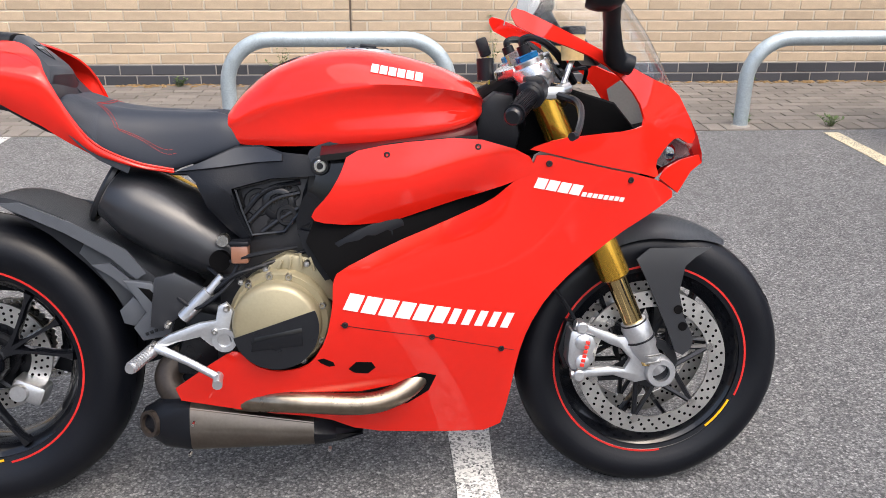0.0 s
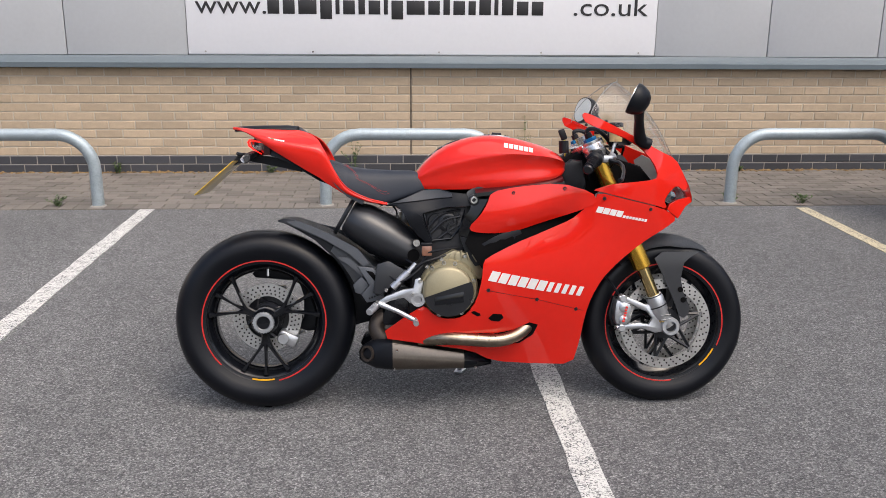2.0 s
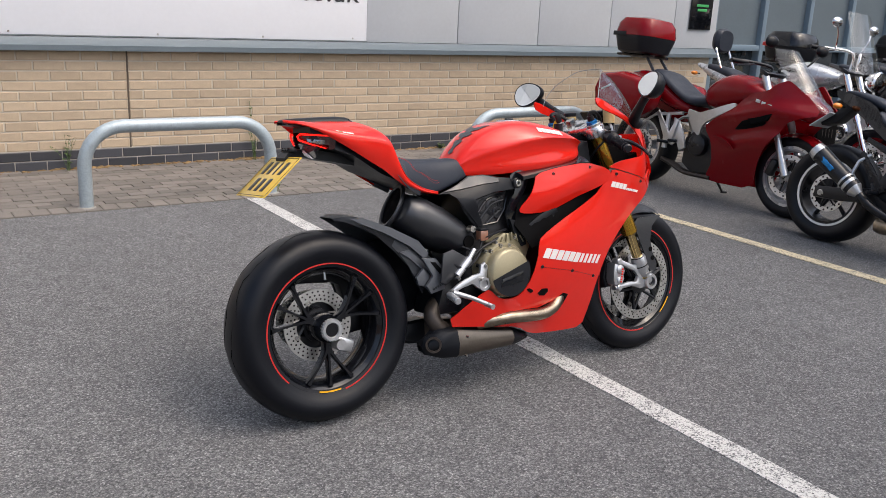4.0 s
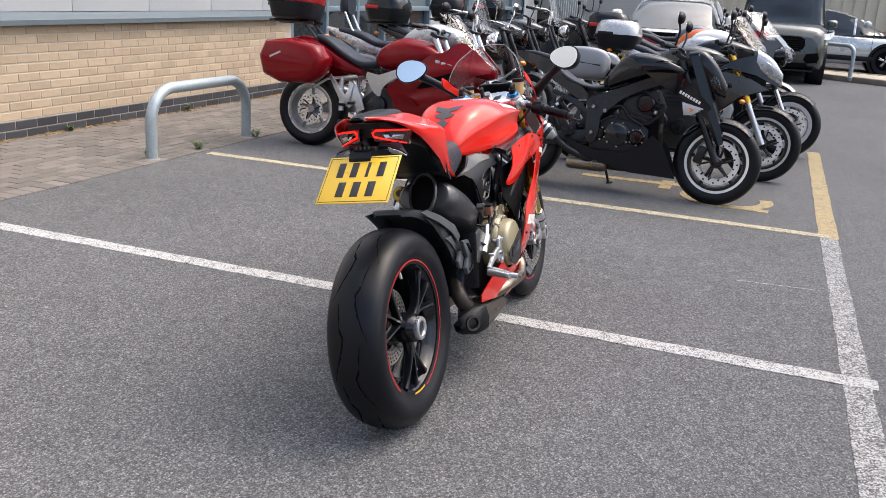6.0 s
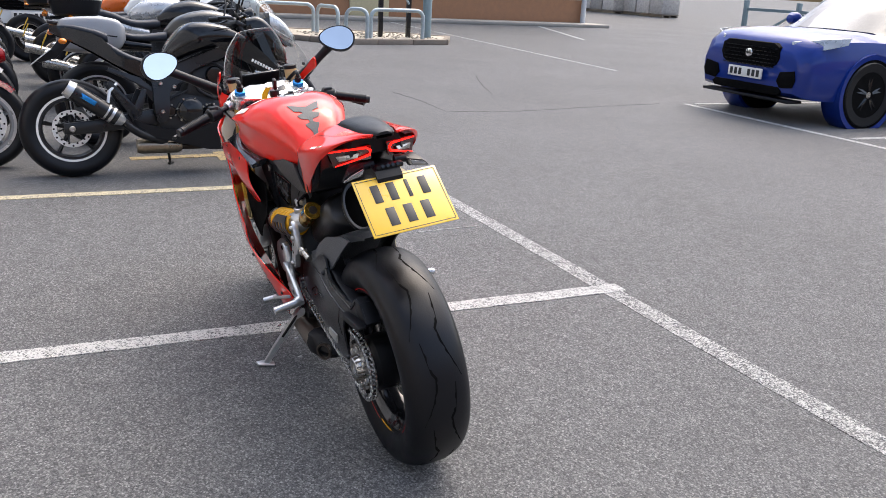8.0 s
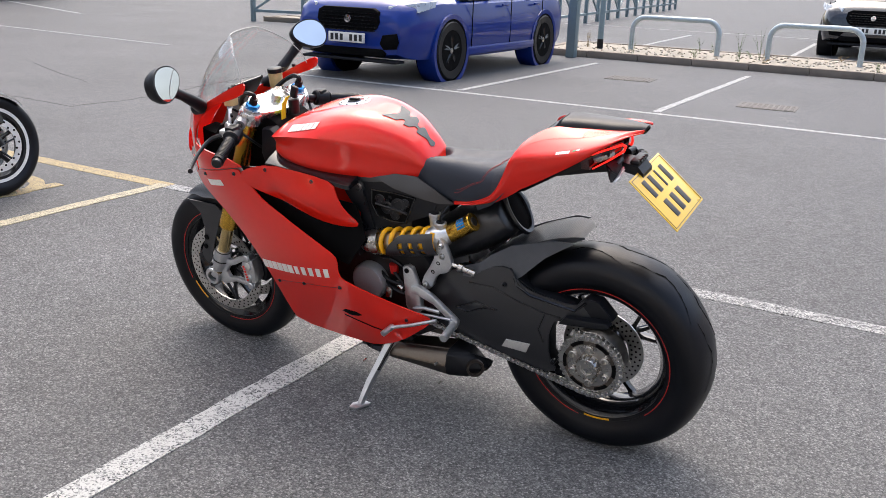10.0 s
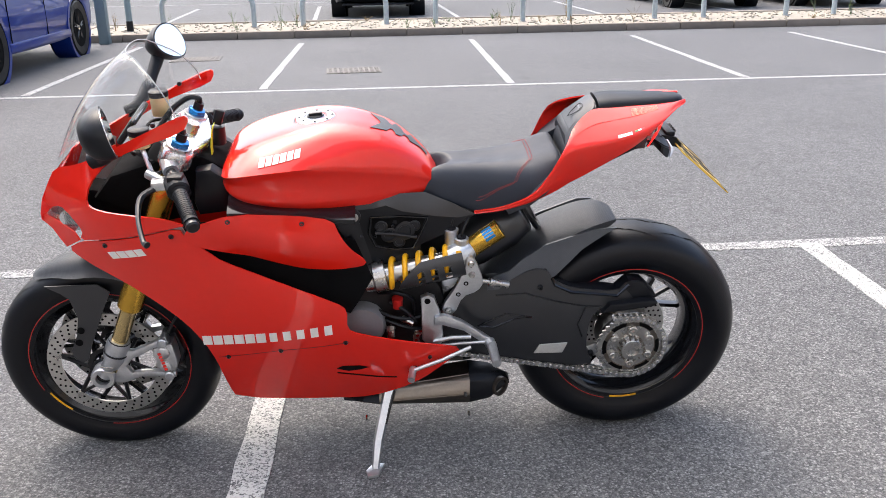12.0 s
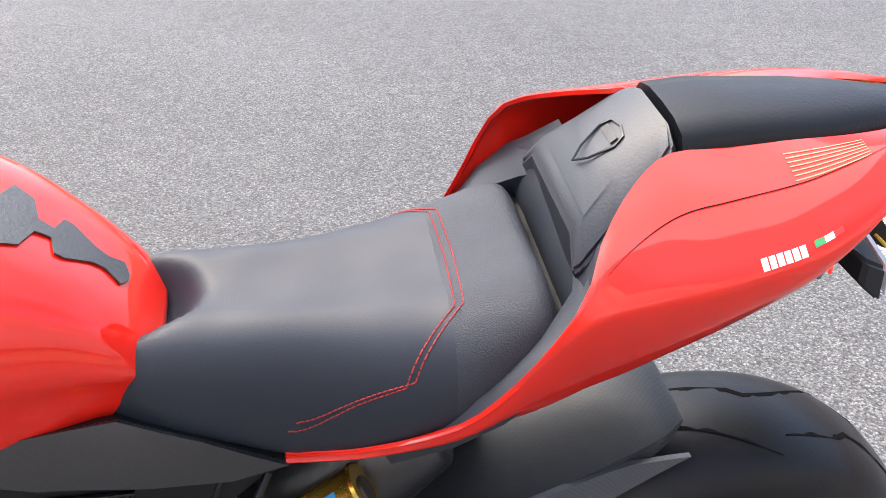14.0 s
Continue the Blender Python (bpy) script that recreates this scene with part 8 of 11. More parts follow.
rings = [[V(*[float(v) for v in q]) for q in r] for r in rings]
loft(bm, rings, False, False)
bm.faces.ensure_lookup_table()
# two columns of slots through which the coils show
cut = [bm.faces[r * 14 + c] for r in (6, 7, 10, 11, 14, 15) for c in (3, 4, 5, 7, 8, 9)]
bmesh.ops.delete(bm, geom=cut, context="FACES")
bmesh.ops.solidify(bm, geom=bm.faces[:], thickness=0.0025)
part("shock_guard", bm, M_CARBON, shock, "slotted carbon guard over the spring")
bm = bmesh.new()
tube(bm, [(0.510, 0.128, 0.616), (0.480, 0.122, 0.624), (0.455, 0.112, 0.634), (0.442, 0.108, 0.641)], [0.033, 0.036, 0.030, 0.022], 16)
part("shock_head", bm, M_ALLOY, shock)
for c in ((0.496, 0.103, 0.626), (0.471, 0.116, 0.606)):
    bm = bmesh.new()
    lathe(bm, [(0.017, 0.0), (0.017, 0.055), (0.0185, 0.056), (0.0185, 0.066), (0.014, 0.068), (0.0, 0.066)], c, "z", 20)
    part("adjuster", bm, M_ALLOY, shock)
    bm = bmesh.new()
    lathe(bm, [(0.0125, 0.0672), (0.0125, 0.071), (0.0, 0.072)], c, "z", 16)
    tube(bm, [V(*c) + V(0, 0, 0.07), V(*c) + V(-0.004, 0, 0.09), V(*c) + V(-0.02, -0.02, 0.115)], 0.0035, 6, smooth=4)
    part("adjuster_cap", bm, M_BLACK_PLASTIC, shock)
bm = bmesh.new()
g0, g1 = V(0.452, 0.106, 0.634), V(0.370, 0.098, 0.687)
gd = (g1 - g0).normalized()
tube(bm, [g0, g0 + gd * 0.004, g0 + gd * 0.05, g1 - gd * 0.006, g1 - gd * 0.003, g1], [0.024, 0.0265, 0.0265, 0.0265, 0.0285, 0.0265], 24)
gr = part("gas_reservoir", bm, M_GOLD, shock, "gold gas reservoir")
bm = bmesh.new()
tube(bm, [g1 - gd * 0.002, g1 + gd * 0.002], [0.015, 0.013], 16)
part("reservoir_plug", bm, M_DARK_PIPE, gr)
# blue maker's patch: four blocks round the upper side
n1 = gd.cross(V(0, 1, 0)).normalized()
n2 = gd.cross(n1).normalized()
for k in range(4):
    bm = bmesh.new()
    a0 = 0.25 + k * 0.34
    loft(bm, [[g0 + gd * t + (n1 * math.cos(a) * (-1 if n1.z < 0 else 1) + n2 * math.sin(a) * (1 if n2.y > 0 else -1)) * q for q in (0.0262, 0.0269) for a in ((a0, a0 + 0.13, a0 + 0.26) if q < 0.0265 else (a0 + 0.26, a0 + 0.13, a0))] for t in (0.052, 0.066, 0.080)])
    part("maker_patch", bm, M_BLUE_ANOD, gr, "blue maker's patch")
# clutter of hoses and a red cap behind the left frame
bm = bmesh.new()
tube(bm, [(0.64, 0.125, 0.478), (0.64, 0.128, 0.508)], [0.013, 0.015], 14)
part("red_cap", bm, M_RED_MARK, bike, "small red filler cap")
bm = bmesh.new()
lathe(bm, [(0.062, 0.09), (0.062, 0.135), (0.055, 0.145), (0.03, 0.15), (0, 0.15)], (0.735, 0, 0.430), "y", 36)
part("alternator_cover", bm, M_DULL_SILVER, eng, "grey alternator cover")
for pts in ([(0.70, 0.12, 0.47), (0.65, 0.14, 0.455), (0.60, 0.14, 0.45), (0.56, 0.13, 0.46)], [(0.69, 0.12, 0.52), (0.64, 0.14, 0.53), (0.60, 0.13, 0.50), (0.60, 0.12, 0.45)], [(0.68, 0.12, 0.44), (0.63, 0.145, 0.43), (0.60, 0.14, 0.42), (0.57, 0.13, 0.41)], [(0.66, 0.12, 0.49), (0.62, 0.14, 0.475), (0.59, 0.14, 0.44)]):
    bm = bmesh.new()
    tube(bm, pts, 0.006, 7, smooth=5)
    part("hose", bm, M_BLACK_PLASTIC, bike)
bm = bmesh.new()
tube(bm, [(0.63, 0.135, 0.45), (0.60, 0.145, 0.437)], 0.009, 10)
tube(bm, [(0.66, 0.13, 0.425), (0.66, 0.14, 0.395)], 0.012, 12)
part("hose_joint", bm, M_STEEL, bike)
stand = sub("side_stand", bike, "bright forged alloy side stand, down")
bm = bmesh.new()
S0, S1 = V(0.655, 0.115, 0.252), V(0.716, 0.268, 0.052)
rings = []
for f, w, t in ((0, 0.020, 0.010), (0.08, 0.022, 0.011), (0.25, 0.017, 0.009), (0.7, 0.014, 0.008), (0.95, 0.011, 0.008), (1.0, 0.010, 0.007)):
    c = S0.lerp(S1, f) + V(0.010 * math.sin(math.pi * f), 0, 0)
    rings.append([c + V(w * a, t * b, t * b * 0.7) for a, b in ((-1, -0.5), (-0.6, 1), (0.6, 1), (1, -0.5), (0.6, -1), (-0.6, -1))])
loft(bm, rings)
part("stand_leg", bm, M_ALLOY, stand)
bm = bmesh.new()
prism(bm, [(0.690, 0.245), (0.722, 0.240), (0.742, 0.275), (0.735, 0.305), (0.708, 0.300)], 0.0, 0.010, 0.003, "xy")
bmesh.ops.transform(bm, matrix=Matrix.Translation((0, 0, 0.0)) @ Matrix.Translation((0.72, 0.27, 0.044)) @ Matrix.Rotation(radians(9.2), 4, "X") @ Matrix.Translation((-0.72, -0.27, 0)), verts=bm.verts)
part("stand_foot", bm, M_ALLOY, stand)
bm = bmesh.new()
tube(bm, [(0.648, 0.118, 0.262), (0.665, 0.16, 0.205), (0.685, 0.20, 0.15)], 0.005, 8)
part("stand_spring", bm, M_BLACK_SATIN, stand)
bm = bmesh.new()
prism(bm, [(0.60, 0.22), (0.60, 0.29), (0.70, 0.29), (0.69, 0.23)], 0.06, 0.115, 0.008)
part("stand_mount", bm, M_ENGINE, stand)

# ==== the other motorcycles parked along the shop front ====


def body(name, mat, parent, stations, label="", n=20, sq=0.72, steps=5, y=0.0):
    """A rounded body from stations of (x, bottom, top, half width)."""
    cols = list(zip(*stations))
    t = list(range(len(stations)))
    fs = [curve1(t, c) for c in cols]
    rings = []
    for k in range((len(stations) - 1) * steps + 1):
        x, z0, z1, w = [f(k / steps) for f in fs]
        c, h = (z0 + z1) / 2, (z1 - z0) / 2
        ring = []
        for i in range(n):
            a = math.tau * i / n
            ca, sa = math.cos(a), math.sin(a)
            ring.append(V(x, y + w * math.copysign(abs(ca) ** sq, ca), c + h * math.copysign(abs(sa) ** sq, sa)))
        rings.append(ring)
    bm = bmesh.new()
    loft(bm, rings)
    return part(name, bm, mat, parent, label, 55)


def bike_wheel(parent, name, x, z, big, half, rim, mat_rim, mat_lip, spokes, disc, two_sided, label):
    w = new(name)
    w.parent = parent
    w["label"] = label
    c = (x, 0, z)
    bm = bmesh.new()
    lathe(bm, tyre_profile(big, half, rim), c, "y", 56, True)
    part("tyre", bm, M_RUBBER, w, "", 60)
    hw = half * 0.75
    bm = bmesh.new()
    lathe(bm, [(rim - 0.03, -hw), (rim + 0.004, -hw), (rim - 0.018, 0), (rim + 0.004, hw), (rim - 0.03, hw), (rim - 0.04, 0)], c, "y", 48, True)
    part("rim", bm, mat_rim, w)
    for s in (-1, 1):
        bm = bmesh.new()
        lathe(bm, [(rim - 0.014, s * (hw + 0.001)), (rim + 0.004, s * (hw + 0.001)), (rim + 0.004, s * (hw + 0.004)), (rim - 0.014, s * (hw + 0.004))], c, "y", 48, True)
        part("rim_lip", bm, mat_lip, w)
    bm = bmesh.new()
    lathe(bm, [(0.0, -0.05), (0.03, -0.05), (0.042, -0.03), (0.042, 0.03), (0.03, 0.05), (0, 0.05)], c, "y", 24)
    part("hub", bm, mat_rim, w)
    for k in range(spokes):
        a = math.tau * k / spokes + 0.3
        bm = bmesh.new()
        p0 = V(x + 0.035 * math.cos(a), 0, z + 0.035 * math.sin(a))
        p1 = V(x + (rim - 0.02) * math.cos(a + 0.12), 0, z + (rim - 0.02) * math.sin(a + 0.12))
        tube(bm, [p0, p0.lerp(p1, 0.5), p1], [0.017, 0.012, 0.016], 6)
        part("spoke", bm, mat_rim, w)
    for s in ((-1, 1) if two_sided else (-1,)):
        d = new("brake_disc")
        d.parent = w
        bm = bmesh.new()
        lathe(bm, [(disc * 0.76, s * 0.066 - 0.002), (disc, s * 0.066 - 0.002), (disc, s * 0.066 + 0.002), (disc * 0.76, s * 0.066 + 0.002)], c, "y", 40, True)
        part("rotor", bm, M_PALE_DISC, d)
        bm = bmesh.new()
        for k in range(24):
            a = math.tau * k / 24
            q = disc * (0.80 if k % 2 else 0.91)
            cyl(bm, (x + q * math.cos(a), s * 0.066 - 0.0028, z + q * math.sin(a)), (x + q * math.cos(a), s * 0.066 + 0.0028, z + q * math.sin(a)), 0.007, seg=6)
        part("drill_hole", bm, M_CAVITY, d)["kind"] = "stuff"
        for k in range(6):
            a = math.tau * k / 6
            bm = bmesh.new()
            tube(bm, [(x + 0.04 * math.cos(a), s * 0.062, z + 0.04 * math.sin(a)), (x + disc * 0.75 * math.cos(a + 0.2), s * 0.066, z + disc * 0.75 * math.sin(a + 0.2))], 0.006, 5)
            part("carrier_arm", bm, M_BLACK_SATIN, d)
    return w


def panel(name, mat, parent, outline, hf, label="", thick=0.006, step=0.05, sides=(-1, 1), soft=1):
    for s in sides:
        bm = bmesh.new()
        shell(bm, round_off(outline, soft), hf, s, thick, step)
        part(name, bm, mat, parent, label, 50)


def sub2(name, parent, label=""):
    e = new(name)
    e.parent = parent
    if label:
        e["label"] = label
    return e


def base_bike(name, label, x, y, turn, lean, o):
    """Frame, wheels, engine, fork, bars and mirrors, common to all; o holds the sizes and finishes."""
    b = thing(name, label, "motorcycle", pose(x, y, 0.0, 0, 0, turn) @ pose(0, 0, 0, -lean), "parked motorcycles")
    L, rr, rf = o.get("L", 1.44), o.get("rr", 0.315), o.get("rf", 0.298)
    rim, lip = o.get("rim", M_BLACK_SATIN), o.get("lip", M_BLACK_SATIN)
    bike_wheel(b, "rear_wheel", 0, rr, rr, o.get("wr", 0.09), 0.213, rim, lip, o.get("spokes", 5), 0.12, False, "rear wheel with drilled disc")
    bike_wheel(b, "front_wheel", L, rf, rf, 0.06, 0.213, rim, lip, o.get("spokes", 5), 0.155, True, "front wheel with twin discs")
    head = V(L - 0.33, 0, 0.98 + o.get("high", 0))
    for s in (-1, 1):
        lg = sub2("fork_leg", b, "fork leg")
        foot = V(L, s * 0.10, rf)
        top = V(head.x, s * 0.10, head.z)
        mid = foot.lerp(top, 0.46)
        bm = bmesh.new()
        tube(bm, [mid, top], 0.027, 14)
        part("fork_tube", bm, o.get("fork", M_BLACK_SATIN), lg)
        bm = bmesh.new()
        tube(bm, [foot, foot.lerp(top, 0.1), mid], [0.028, 0.026, 0.022], 14)
        part("slider", bm, o.get("slider", M_ALLOY), lg)
        bm = bmesh.new()
        box(bm, (L - 0.115, s * 0.095, rf + 0.045), (0.055, 0.06, 0.125), 0.014, (0, 20, 0))
        part("caliper", bm, o.get("caliper", M_BLACK_SATIN), lg)
        gb = sub2("handlebar", b, "handlebar with black grip")
        e0, e1 = V(head.x - 0.0, s * 0.06, head.z + 0.06 + o.get("bar", 0)), V(head.x - 0.10 - o.get("pull", 0.0), s * 0.36, head.z + 0.07 + o.get("bar", 0))
        bm = bmesh.new()
        tube(bm, [V(head.x, s * 0.05, head.z + 0.02), e0, e0.lerp(e1, 0.6) + V(0, 0, 0.01), e1], 0.012, 10, smooth=3)
        part("bar", bm, o.get("barm", M_BLACK_SATIN), gb)
        bm = bmesh.new()
        tube(bm, [e0.lerp(e1, 0.62), e1 + (e1 - e0) * 0.05], 0.018, 12)
        part("grip", bm, M_RUBBER, gb)
        bm = bmesh.new()
        tube(bm, [e0.lerp(e1, 0.55) + V(0.03, 0, 0), e0.lerp(e1, 0.7) + V(0.06, 0, -0.01), e1 + V(0.045, 0, -0.03)], 0.006, 6, smooth=3)
        part("lever", bm, M_BLACK_SATIN, gb)
        mr = sub2("mirror", b, "black rear-view mirror")
        m0 = e0.lerp(e1, 0.45) if o.get("bar_mirror", True) else V(head.x + 0.12, s * 0.20, head.z + 0.10)
        m1 = m0 + V(0.02, s * 0.08, o.get("mz", 0.19))
        bm = bmesh.new()
        tube(bm, [m0, m0.lerp(m1, 0.6) + V(0.015, 0, 0), m1], 0.007, 8, smooth=3)
        part("stem", bm, o.get("mirm", M_BLACK_SATIN), mr)
        bm = bmesh.new()
        rings = []
        for d, k in ((-0.004, 0.95), (0.0, 1.0), (0.012, 0.98), (0.028, 0.75), (0.036, 0.35)):
            rings.append([m1 + V(d, s * 0.02 + 0.065 * k * math.cos(a), 0.02 + 0.042 * k * math.sin(a)) for a in (math.tau * i / 16 for i in range(16))])
        loft(bm, rings)
        part("mirror_shell", bm, o.get("mirm", M_BLACK_PLASTIC), mr)
        bm = bmesh.new()
        loft(bm, [[m1 + V(d, s * 0.02 + 0.060 * math.cos(a), 0.02 + 0.038 * math.sin(a)) for a in (math.tau * i / 16 for i in range(16))] for d in (-0.0055, -0.003)])
        part("mirror_glass", bm, M_MIRROR, mr)
    bm = bmesh.new()
    box(bm, head + V(0.0, 0, 0.015), (0.07, 0.26, 0.03), 0.008, (0, 25, 0))
    part("top_yoke", bm, M_BLACK_SATIN, b)
    if not o.get("own_engine"):
        eng = sub2("engine", b, "engine block")
        bm = bmesh.new()
        prism(bm, [(0.44, 0.26), (0.42, 0.45), (0.56, 0.56), (0.64, 0.74), (0.88, 0.72), (0.90, 0.52), (0.95, 0.40), (0.92, 0.26), (0.80, 0.20), (0.55, 0.20)], -0.17, 0.17, 0.02)
        part("crankcase", bm, o.get("engine", M_ENGINE), eng)
        for q, r in (((0.62, 0.40), 0.095), ((0.80, 0.38), 0.065)):
            for s in (-1, 1):
                bm = bmesh.new()
                lathe(bm, [(r, s * 0.16), (r, s * 0.195), (r * 0.85, s * 0.212), (r * 0.5, s * 0.215), (0, s * 0.215)], (q[0], 0, q[1]), "y", 28)
                part("case_cover", bm, o.get("cover", M_BLACK_SATIN), eng)
        bolts([(0.62 + 0.08 * math.cos(a), 0.40 + 0.08 * math.sin(a)) for a in (0.3, 1.3, 2.3, 3.3, 4.3, 5.3)], 0.008, eng, M_STEEL, -0.195, -0.212)
        bm = bmesh.new()
        for k in range(6):
            box(bm, (0.77, 0, 0.55 + k * 0.03), (0.22, 0.36, 0.008))
        part("cooling_fins", bm, o.get("engine", M_ENGINE), eng)
    for s in ((1,) if o.get("single", False) else (-1, 1)):
        bm = bmesh.new()
        prism(bm, [(-0.05, rr - 0.035), (-0.05, rr + 0.035), (0.12, rr + 0.055), (0.50, rr + 0.12), (0.52, rr + 0.02), (0.12, rr - 0.03)], s * 0.105, s * 0.145, 0.01)
        part("swinging_arm", bm, o.get("arm", M_BLACK_SATIN), b)
        bolts([(0.0, rr)], 0.02, b, M_STEEL, s * 0.14, s * 0.158, "axle_nut")
    for k in range(4):
        bm = bmesh.new()
        yy = -0.075 + k * 0.05
        tube(bm, [(0.90, yy, 0.60), (0.99, yy, 0.52), (0.97, yy, 0.30), (0.86, yy * 0.7, 0.19), (0.60, -0.06, 0.18)], 0.018, 8, smooth=4)
        part("header_pipe", bm, o.get("pipe", M_DARK_PIPE), b)
    bm = bmesh.new()
    prism(bm, [(0.95, 0.30), (1.02, 0.36), (0.99, 0.70), (0.93, 0.66)], -0.15, 0.15, 0.008)
    part("radiator", bm, M_CAVITY, b)
    # front mudguard
    bm = bmesh.new()
    rings = []
    for k in range(11):
        a = math.radians(45 + 100 * k / 10)
        rings.append([V(L + (rf + 0.016 - 0.035 * abs(u) ** 2.5) * math.cos(a), u * 0.075, rf + (rf + 0.016 - 0.035 * abs(u) ** 2.5) * math.sin(a)) for u in (-1, -0.8, -0.5, 0, 0.5, 0.8, 1)])
    loft(bm, rings, False, False)
    bmesh.ops.solidify(bm, geom=bm.faces[:], thickness=0.004)
    part("front_mudguard", bm, o.get("guard", M_BLACK_GLOSS), b, "", 60)
    # stand and pegs
    sn = math.sin(radians(lean))
    bm = bmesh.new()
    tube(bm, [(0.60, 0.10, 0.25), (0.64, 0.28, 0.28 * sn + 0.008)], [0.013, 0.009], 8)
    tube(bm, [(0.63, 0.27, 0.27 * sn + 0.006), (0.66, 0.31, 0.31 * sn + 0.006)], 0.012, 6)
    part("side_stand", bm, M_BLACK_SATIN, b)
    for s in (-1, 1):
        pg = sub2("footrest", b, "footrest on an alloy hanger")
        bm = bmesh.new()
        prism(bm, [(0.36, 0.36), (0.42, 0.40), (0.46, 0.56), (0.43, 0.57), (0.38, 0.46), (0.24, 0.62), (0.22, 0.60), (0.33, 0.42)], s * 0.17, s * 0.185, 0.005)
        part("hanger", bm, o.get("hanger", M_BLACK_SATIN), pg)
        bm = bmesh.new()
        tube(bm, [(0.38, s * 0.18, 0.38), (0.37, s * 0.28, 0.385)], 0.012, 8)
        part("foot_peg", bm, M_RUBBER, pg)
    bm = bmesh.new()
    box(bm, (-0.33, 0, 0.60), (0.01, 0.20, 0.15), 0.003, (0, 25, 0))
    if o.get("plate", True):
        part("number_plate", bm, M_PLATE, b, "rear number plate")
    return b


def headlamp(b, x, z, r, ring=M_CHROME):
    lamp = sub2("headlight", b, "round headlight")
    bm = bmesh.new()
    lathe(bm, [(0.0, -0.10), (r * 0.6, -0.09), (r * 0.95, -0.03), (r, 0.0), (r * 0.9, 0.012), (0.0, 0.012)], (x, 0, z), "x", 28)
    part("shell", bm, ring, lamp)
    bm = bmesh.new()
    lathe(bm, [(0.0, 0.03), (r * 0.6, 0.025), (r * 0.88, 0.013)], (x, 0, z), "x", 28)
    part("lens", bm, M_LENS, lamp)


def indicator(b, x, y, z, mat=M_AMBER):
    i = sub2("indicator", b, "amber indicator on a black stalk")
    s = 1 if y > 0 else -1
    bm = bmesh.new()
    tube(bm, [(x, y - s * 0.06, z), (x, y, z)], 0.007, 6)
    part("stalk", bm, M_BLACK_PLASTIC, i)
    bm = bmesh.new()
    bmesh.ops.create_uvsphere(bm, u_segments=12, v_segments=8, radius=0.026, matrix=Matrix.Translation((x, y + s * 0.02, z)) @ Matrix.Diagonal((1.0, 1.5, 0.75, 1)))
    part("lens", bm, mat, i)


def top_box(b, x, z, mat_top, mat_low, w=0.21, l=0.2, h=0.30):
    t = sub2("top_box", b, "luggage top box on a rear rack")
    for nm, mt, prof in (("box_base", mat_low, ((0.70, 0.0), (0.86, 0.06), (1.0, 0.44), (1.0, 0.47), (0.0, 0.47))), ("box_lid", mat_top, ((0.0, 0.48), (1.01, 0.48), (1.01, 0.55), (0.95, 0.80), (0.80, 0.95), (0.45, 1.0), (0.0, 1.01)))):
        bm = bmesh.new()
        rings = []
        for k in range(33):
            a = math.tau * k / 32
            ca, sa = math.cos(a), math.sin(a)
            rings.append([V(x + l * q * math.copysign(abs(ca) ** 0.55, ca), w * q * math.copysign(abs(sa) ** 0.55, sa), z + h * f) for q, f in prof])
        loft(bm, rings, False, False)
        bmesh.ops.remove_doubles(bm, verts=bm.verts, dist=0.0005)
        part(nm, bm, mt, t, "", 40)
    for s in (-1, 1):
        bm = bmesh.new()
        box(bm, (x - l * 0.45, s * (w * 1.0), z + h * 0.50), (l * 0.7, 0.012, h * 0.12), 0.004)
        part("side_reflector", bm, M_RED_MARK if mat_top is M_BLACK_GLOSS else mat_low, t)
    bm = bmesh.new()
    box(bm, (x - l - 0.002, 0, z + h * 0.42), (0.016, w * 1.1, h * 0.12), 0.004)
    part("reflector", bm, M_TAIL_RED, t)
    bm = bmesh.new()
    for s in (-1, 1):
        tube(bm, [(x + l, s * 0.08, z - 0.01), (x - l, s * 0.08, z - 0.01)], 0.012, 6)
        tube(bm, [(x + l * 0.6, s * 0.08, z - 0.01), (x + l * 1.3, s * 0.09, z - 0.16)], 0.012, 6)
    part("rack", bm, M_BLACK_SATIN, t)


def screen_sheet(b, base, top, wb, wt, mat=M_SCREEN, curl=0.12):
    bm = bmesh.new()
    rows = []
    for k in range(7):
        f = k / 6
        c = V(*base).lerp(V(*top), f)
        w = wb + (wt - wb) * f
        rows.append([c + V(-curl * abs(u) ** 2, u * w, 0.0) for u in [-1 + 2 * i / 10 for i in range(11)]])
    loft(bm, rows, False, False)
    bmesh.ops.solidify(bm, geom=bm.faces[:], thickness=0.004)
    o = part("windscreen", bm, mat, b, "clear windscreen", 60)
    o.visible_shadow = False


TURN = -90  # noses to the road

# -- dark red tourer with hard luggage --
b = base_bike("touring_motorcycle", "dark red touring motorcycle with panniers and top box", 4.30, 2.66, TURN, 6, dict(L=1.43, rim=M_DULL_SILVER, lip=M_SILVER, spokes=5, slider=M_ALLOY, fork=M_ALLOY, guard=M_DARK_RED, hanger=M_ALLOY, arm=M_ALLOY, bar_mirror=False, mz=0.10, single=True, plate=False, own_engine=True))
HF = field([(0.70, 0.50, 0.22), (0.80, 0.20, 0.125), (1.28, 0.17, 0.10), (0.85, 0.36, 0.19), (1.25, 0.36, 0.17), (1.15, 0.55, 0.255), (1.50, 0.66, 0.20), (1.70, 0.74, 0.07), (1.35, 0.92, 0.22), (1.58, 0.84, 0.10), (1.05, 0.76, 0.235), (0.90, 0.60, 0.24)])
